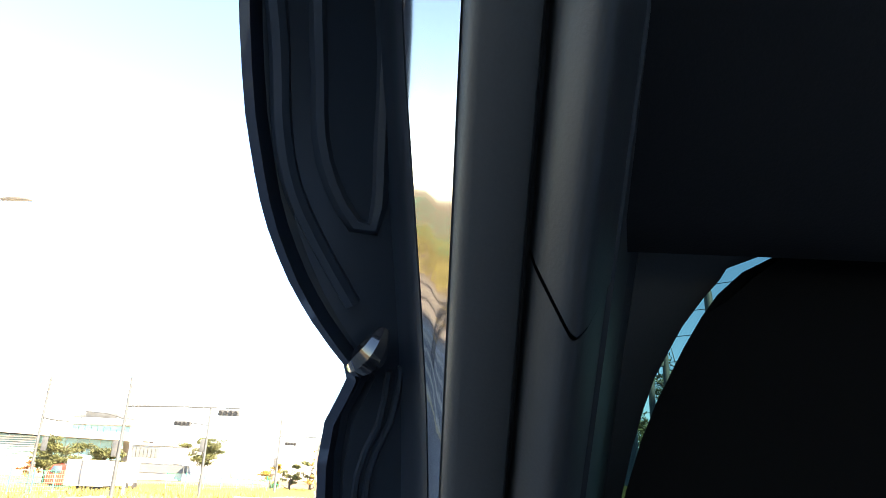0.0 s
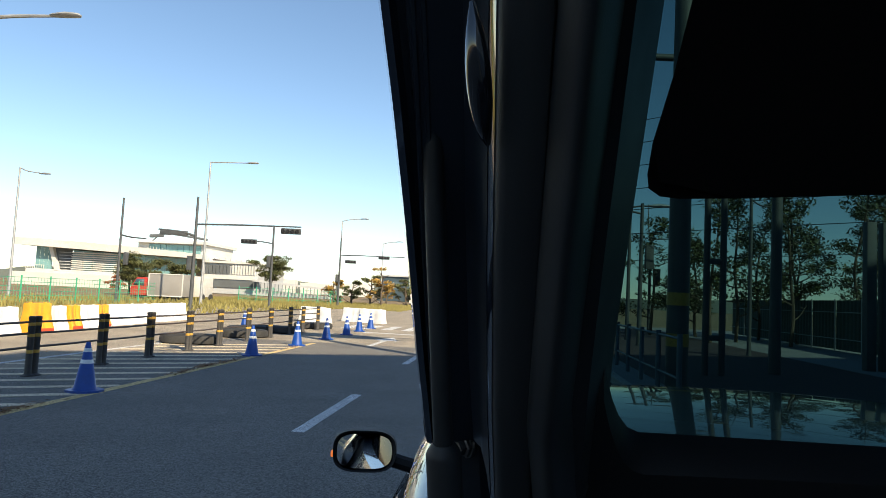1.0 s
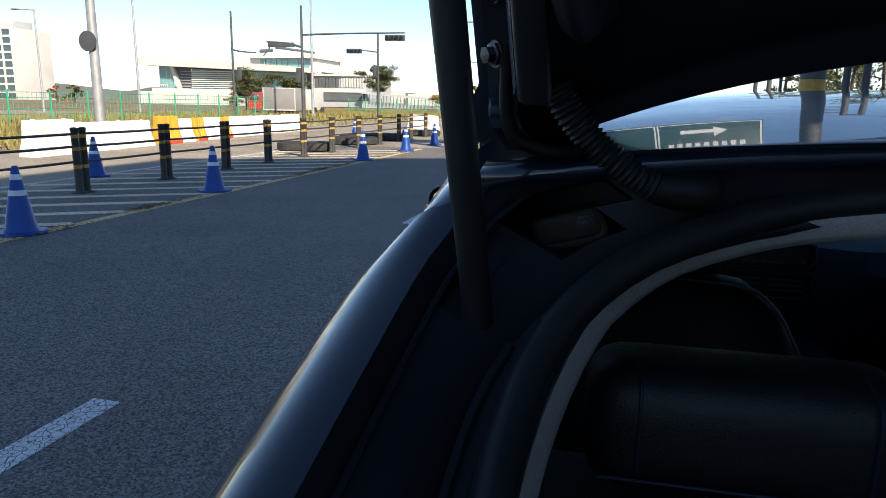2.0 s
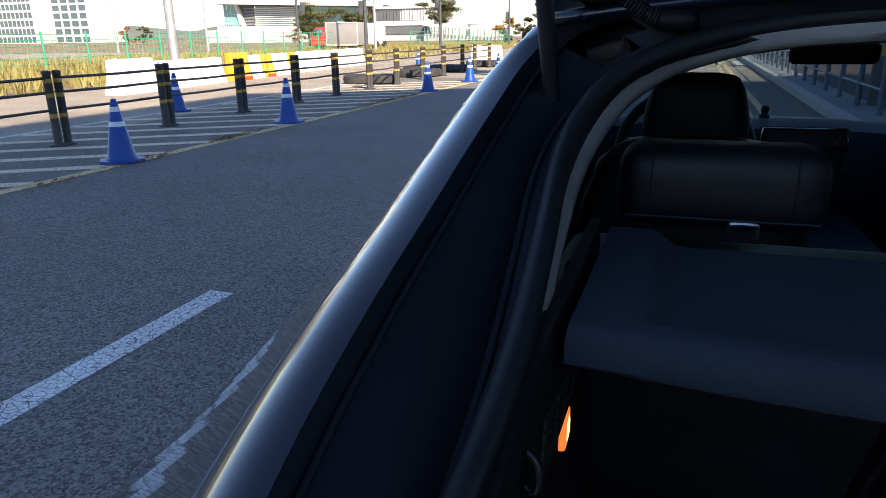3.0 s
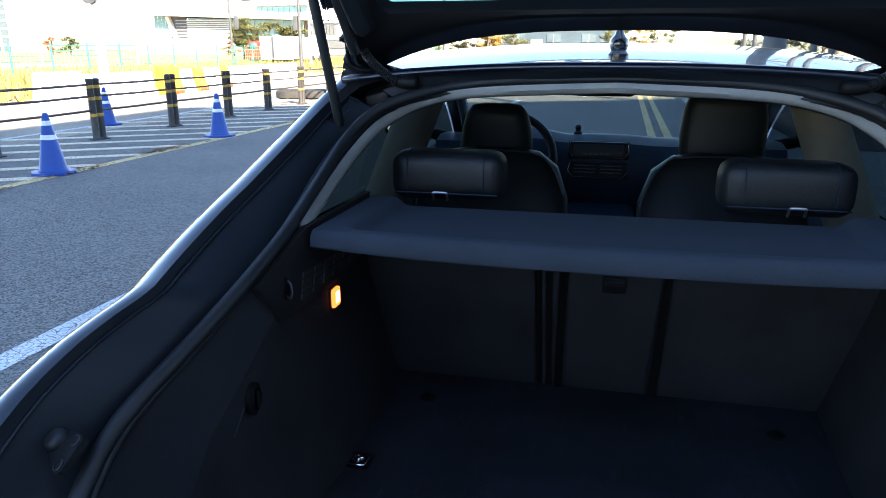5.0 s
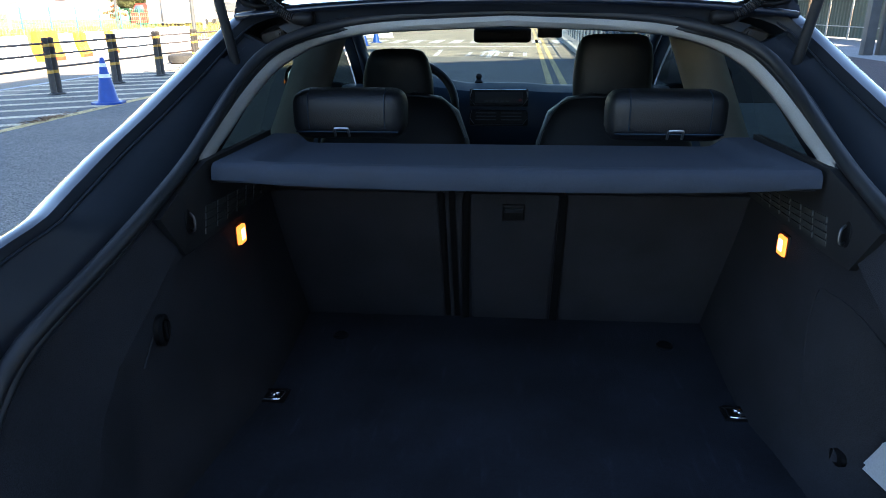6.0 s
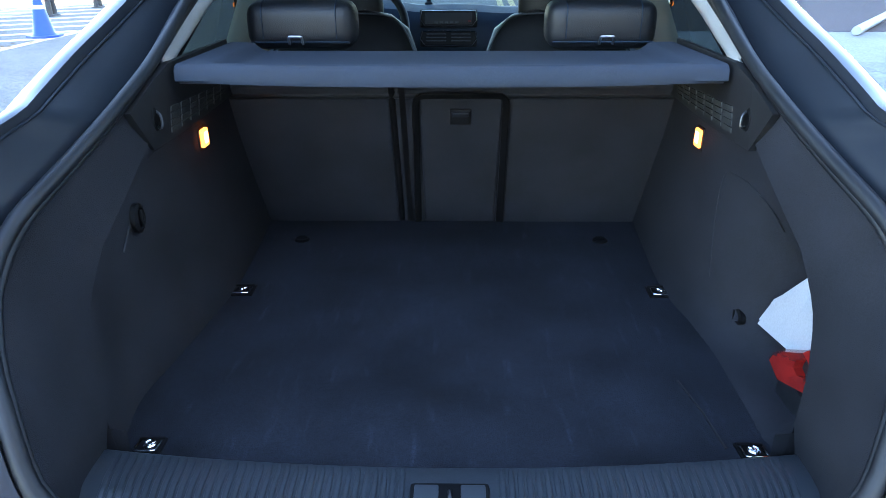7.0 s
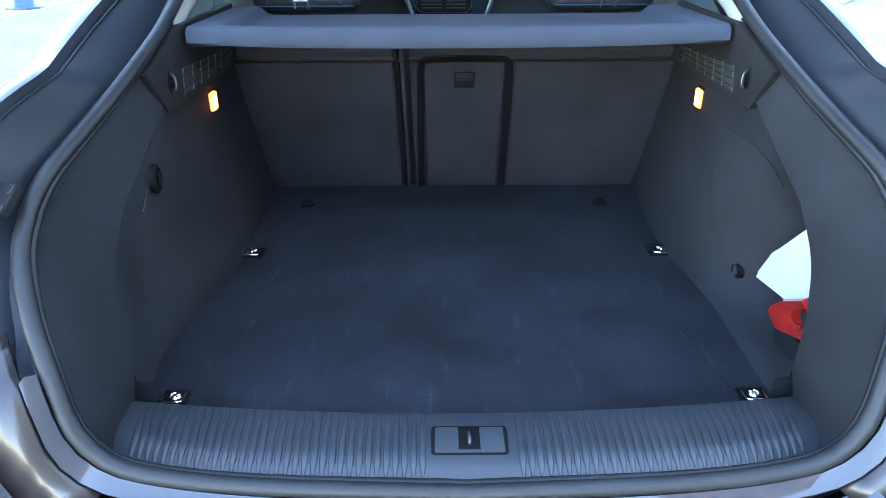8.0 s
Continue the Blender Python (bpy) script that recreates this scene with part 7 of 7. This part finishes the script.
tree(-24.3, 75, 5.6, 2.6, 3, LEAF, "dark green pine with a spreading crown", 44, 190, 0.10, 0.45)
for k, (x, y, h) in enumerate(((-14.5, 84, 4.2), (-12.8, 82, 4.8), (-17.2, 86, 3.0), (-20.0, 88, 3.2), (-10.5, 88, 4.0))):
    tree(x, y, h, 1.7, 20 + k, LEAF_GOLD if k % 2 else LEAF, "autumn shrub tree beyond the junction", 20, 70, 0.15, 0.15)
for k, (x, y, h) in enumerate(((-62, 118, 2.4), (-58, 117, 2.0), (-66, 119, 2.2), (-100, 118, 3.6), (-105, 119, 3.2), (-54, 116, 2.4))):
    tree(x, y, h, 1.9, 40 + k, LEAF_RED if k % 3 else LEAF, "reddish shrub before the hall", 16, 60, 0.2, 0.1)
for k, (x, y, h) in enumerate(((-16.5, 112, 3.4), (-12.6, 113, 3.0), (1.2, 110, 5.2), (3.4, 112, 5.8), (5.6, 108, 5.4), (7.8, 111, 6.0), (10.4, 109, 5.6))):
    tree(x, y, h, 1.9, 80 + k, LEAF_GOLD if k in (0, 4) else LEAF, "street tree beyond the parked cars", 24, 60, 0.13, 0.2, 12, 0.8, 0.12)
for k, (x, y, h) in enumerate(((9.4, 31, 8.5), (11.2, 33, 9.5), (12.8, 31, 9.0), (14.4, 34, 10.5), (16.0, 31.5, 10.0), (17.6, 33, 9.2), (19.5, 30, 9.6), (8.0, 36, 7.5), (13.6, 36.5, 8.0), (15.3, 36, 7.4), (18.5, 35.5, 8.2), (10.6, 37, 6.4), (20.8, 34, 8.6))):
    tree(x, y, h, 1.7, 60 + k, LEAF, "slender dark roadside tree with fine leaves", 46, 60, 0.085, 0.2, 18, 0.9, 0.09)

# grass on the verge across the road
bm = bmesh.new()
rng = random.Random(5)
for _ in range(15000):
    a, b = rng.uniform(3, 62), -rng.uniform(16.2, 36)
    if b > -23 and rng.random() < 0.55 and a > 30:
        continue
    p = G(b, a, -0.06)
    h = rng.uniform(0.20, 0.55)
    d = rng.uniform(0, 6.28)
    w = Vector((math.cos(d), math.sin(d), 0)) * rng.uniform(0.03, 0.09)
    t = Vector((rng.uniform(-0.2, 0.2), rng.uniform(-0.2, 0.2), h))
    bm.faces.new([bm.verts.new(p - w), bm.verts.new(p + w), bm.verts.new(p + t)])
for _ in range(6000):
    p = Vector((rng.uniform(-34, -8), rng.uniform(62, 92), -0.06))
    h = rng.uniform(0.15, 0.45)
    w = Vector((rng.uniform(0.05, 0.12), 0, 0))
    bm.faces.new([bm.verts.new(p - w), bm.verts.new(p + w), bm.verts.new(p + Vector((rng.uniform(-0.2, 0.2), 0, h)))])
tagged(part("verge_grass", bm, GRASS, None, "", False), "tall dry yellow-green verge grass", "grass", "", "stuff")


# green mesh fence behind the verge
def mesh_fence(name, pts, h, mat, label, step=2.4, bars=7):
    f = tagged(empty(name), label, "fence")
    for (x0, y0), (x1, y1) in zip(pts, pts[1:]):
        p, q = Vector((x0, y0, -0.06)), Vector((x1, y1, -0.06))
        n = max(1, round((q - p).length / step))
        for k in range(n):
            u, v = p.lerp(q, k / n), p.lerp(q, (k + 1) / n)
            bm = bmesh.new()
            tube(bm, [u, u + Vector((0, 0, h + 0.1))], 0.05, 6)
            part("post", bm, mat, f)
            bm = bmesh.new()
            for j in range(bars):
                z = 0.08 + (h - 0.1) * j / (bars - 1)
                tube(bm, [u + Vector((0, 0, z)), v + Vector((0, 0, z))], 0.012, 4, False)
            for j in range(1, 9):
                w = u.lerp(v, j / 9)
                tube(bm, [w + Vector((0, 0, 0.05)), w + Vector((0, 0, h))], 0.010, 4, False)
            part("mesh_panel", bm, mat, f)
    return f


e1, e2 = G(-27, 4), G(-27.2, 50)
mesh_fence("green_fence", [(e1.x, e1.y), (e2.x, e2.y)], 1.6, GREEN_MESH, "green steel mesh fence behind the verge")
mesh_fence("green_fence", [(-24.5, 66), (-17, 80)], 1.6, GREEN_MESH, "green steel mesh fence beyond the junction", 2.4, 5)

# ---- right-hand footway ----
railing = tagged(empty("footway_railing"), "blue-grey steel railing along the footway kerb", "railing")
GREYBLUE = material("blue_grey_steel", (0.10, 0.13, 0.17), 0.5, 0.2, 0.15, 4, 0.05, 100)
for k in range(17):
    a = 11.5 + 1.5 * k
    bm = bmesh.new()
    p = G(2.15, a, 0.13)
    tube(bm, [p, p + Vector((0, 0, 1.05))], 0.045, 10)
    part("post", bm, GREYBLUE, railing)
    if k < 16:
        for z in (0.35, 0.98):
            bm = bmesh.new()
            tube(bm, [G(2.15, a + 0.05, 0.13 + z), G(2.15, a + 1.45, 0.13 + z)], 0.022, 8)
            part("rail", bm, GREYBLUE, railing)
big = tagged(empty("utility_pole", Matrix.Translation((2.95, 13.0, 0.13))), "thick dark utility pole with yellow warning bands on the footway", "utility pole")
bm = bmesh.new()
tube(bm, [(2.95, 13, 0.10), (2.95, 13, 5), (2.95, 13, 11.5)], [0.195, 0.185, 0.165], 24)
part("shaft", bm, DARK_POLE, big)
for z in (0.90, 1.63):
    bm = bmesh.new()
    lathe(bm, [(0.195, z), (0.198, z + 0.003), (0.1975, z + 0.227), (0.194, z + 0.23)], 24, Matrix.Translation((2.95, 13, 0)))
    part("yellow_band", bm, YELLOW, big, "yellow warning band")
hp = tagged(empty("twin_pole", Matrix.Translation((4.6, 16.0, 0.13))), "twin dark steel poles carrying short cross arms", "utility pole")
for x in (4.40, 4.76):
    bm = bmesh.new()
    tube(bm, [(x, 16, 0.1), (x, 16, 6.0)], 0.075, 10)
    part("shaft", bm, DARK_POLE, hp)
for z in (0.9, 2.6, 4.5, 5.9):
    bm = bmesh.new()
    box(bm, (4.36, 15.95, z), (4.80, 16.05, z + 0.12), 0.01)
    part("brace", bm, DARK_POLE, hp)
for k in range(4):
    bm = bmesh.new()
    box(bm, (3.75 + 0.03 * k, 15.97, 5.05 + 0.22 * k), (4.36, 16.03, 5.11 + 0.22 * k), 0.01)
    part("cross_arm", bm, DARK_POLE, hp)
sp = tagged(empty("sign_posts", Matrix.Translation((10.2, 19.8, 0.13))), "pair of dark square steel posts on the footway", "post")
for x in (10.0, 10.42):
    bm = bmesh.new()
    box(bm, (x - 0.13, 19.7, 0.10), (x + 0.13, 19.95, 4.2), 0.02)
    part("shaft", bm, DARK_POLE, sp)
bm = bmesh.new()
tube(bm, [G(5.0, 9.0, 0.20), G(9.0, 14.5, 0.22), G(14, 19.0, 0.22)], 0.06, 8)
tagged(part("ground_pipe", bm, GALVANISED), "pale pipe lying across the footway", "pipe")
pole("street_lamp", "dark street lamp on the footway", "street lamp", (5.6, 30), 5.9, 0.09, 0.06, DARK_POLE, ((5.8, 1.0, 0, 0.1, 0.04),), (("lamp", 5.9, 0.9, 0),))
pole("signal_pole", "dark signal pole on the footway", "signal pole", (5.2, 26), 5.4, 0.09, 0.06, DARK_POLE, ((5.0, -0.8, 0, 0.1, 0.04),), (("upright", 3.4, 0.3, 0),))
pole("signal_pole", "dark signal pole across the side road", "signal pole", (8.4, 38), 5.6, 0.09, 0.06, DARK_POLE, ((5.2, 1.2, 0, 0.1, 0.04),), (("upright", 3.2, 0.4, 0), ("upright", 4.3, 1.2, 0)))
pole("signal_pole", "slim dark pole on the footway", "signal pole", (8.2, 23.5), 6.4, 0.07, 0.05, DARK_POLE, ((5.3, 0.7, 0, -0.25, 0.03), (5.3, -0.7, 0, 0.3, 0.03)))
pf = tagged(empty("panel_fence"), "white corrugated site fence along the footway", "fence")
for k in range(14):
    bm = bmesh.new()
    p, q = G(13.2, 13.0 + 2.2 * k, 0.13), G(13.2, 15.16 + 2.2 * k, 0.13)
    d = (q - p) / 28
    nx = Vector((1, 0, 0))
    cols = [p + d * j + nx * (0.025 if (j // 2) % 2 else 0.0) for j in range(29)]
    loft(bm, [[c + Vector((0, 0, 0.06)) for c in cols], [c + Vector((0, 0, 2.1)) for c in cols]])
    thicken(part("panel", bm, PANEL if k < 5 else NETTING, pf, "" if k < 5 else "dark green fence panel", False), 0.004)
    bm = bmesh.new()
    tube(bm, [p + Vector((-0.04, 0, -0.05)), p + Vector((-0.04, 0, 2.15))], 0.03, 6)
    part("post", bm, GALVANISED, pf)
    for z in (0.5, 1.6):
        bm = bmesh.new()
        tube(bm, [p + Vector((-0.04, 0, z)), q + Vector((-0.04, 0, z))], 0.022, 6)
        part("rail", bm, GALVANISED, pf)
# overhead wires
wires = tagged(empty("overhead_wires"), "thin black overhead wires strung between poles", "wire")
for k, (z0, z1) in enumerate(((4.6, 5.2), (5.5, 6.1), (6.3, 7.0), (7.2, 7.9), (8.1, 8.9), (9.0, 9.8), (3.7, 4.1))):
    bm = bmesh.new()
    tube(bm, resample([(3.4, 26 + k * 0.3, z0 - 0.5), (9.0, 22.5 + k * 0.2, z0 - 0.25), (24, 17, z1)], 16), 0.014, 5, False)
    part("wire", bm, RUBBER, wires)
# overhead direction sign on its mast
sign = tagged(empty("direction_sign", Matrix.Translation((6.4, 17.2, 0.13))), "green overhead direction sign on a mast arm", "road sign")
bm = bmesh.new()
tube(bm, resample([(6.4, 17.2, 0.1), (6.4, 17.2, 5.6), (6.2, 17.2, 7.3), (4.9, 17.2, 7.7), (0.0, 17.2, 7.75)], 24), [0.14 - 0.003 * k for k in range(24)], 12)
part("mast", bm, DARK_POLE, sign)
bm = bmesh.new()
box(bm, (-2.7, 17.02, 6.48), (3.0, 17.08, 8.23), 0.02)
board = part("board", bm, SIGN_GREEN, sign, "green sign board")
bm = bmesh.new()
for x0, x1, z0, z1 in ((-2.66, 2.96, 8.15, 8.19), (-2.66, 2.96, 6.52, 6.56), (-2.66, -2.62, 6.52, 8.19), (2.92, 2.96, 6.52, 8.19), (0.50, 0.54, 6.52, 8.19), (0.42, 0.46, 6.52, 8.19)):
    box(bm, (x0, 17.012, z0), (x1, 17.022, z1))
part("border", bm, BAND, board)
bm = bmesh.new()
for x0, x1, z0, z1, n in ((0.74, 2.66, 7.42, 7.66, 9), (-1.5, 0.0, 7.42, 7.66, 6)):
    w = (x1 - x0) / n
    for k in range(n):
        box(bm, (x0 + k * w, 17.012, z0), (x0 + k * w + w * 0.62, 17.02, z1))
part("writing", bm, BAND, board, "white writing bars")
bm = bmesh.new()
box(bm, (1.05, 17.012, 6.95), (1.86, 17.02, 7.09))
wedge = [bm.verts.new((x, y, z)) for y in (17.012, 17.02) for x, z in ((1.84, 6.79), (2.16, 7.02), (1.84, 7.25))]
for f in ((0, 1, 2), (5, 4, 3), (0, 3, 4, 1), (1, 4, 5, 2), (2, 5, 3, 0)):
    bm.faces.new([wedge[k] for k in f])
part("arrow", bm, BAND, board, "white arrow")

# tall unseen slab added behind the car only to cast the road's shade
bld = tagged(empty("office_block", Matrix.Translation((20, -25, 0))), "tall pale block, unseen, added behind the road to shade it", "building")
bm = bmesh.new()
slab(bm, [(8.9, -5.9), (35, 6.4), (60, -20), (60, -70), (4.5, -70)], 0.0, 20.0)
part("wall", bm, GREY_WALL, bld, "", False)

# paving blocks of the footway beside the car
tile = None
rng = random.Random(11)
for i in range(12):
    for j in range(25):
        if tile is None:
            bm = bmesh.new()
            box(bm, (0.003, 0.003, -0.02), (0.297, 0.297, 0.012), 0.004, None, 1)
            tile = part("paving_block", bm, TILE, pavement, "", False)
            ob = tile
        else:
            ob = tile.copy()
            scene.collection.objects.link(ob)
        ob.matrix_basis = GM(1.80 + 0.30 * i, -0.6 + 0.30 * j, 0.128 + rng.uniform(-0.0015, 0.0015))
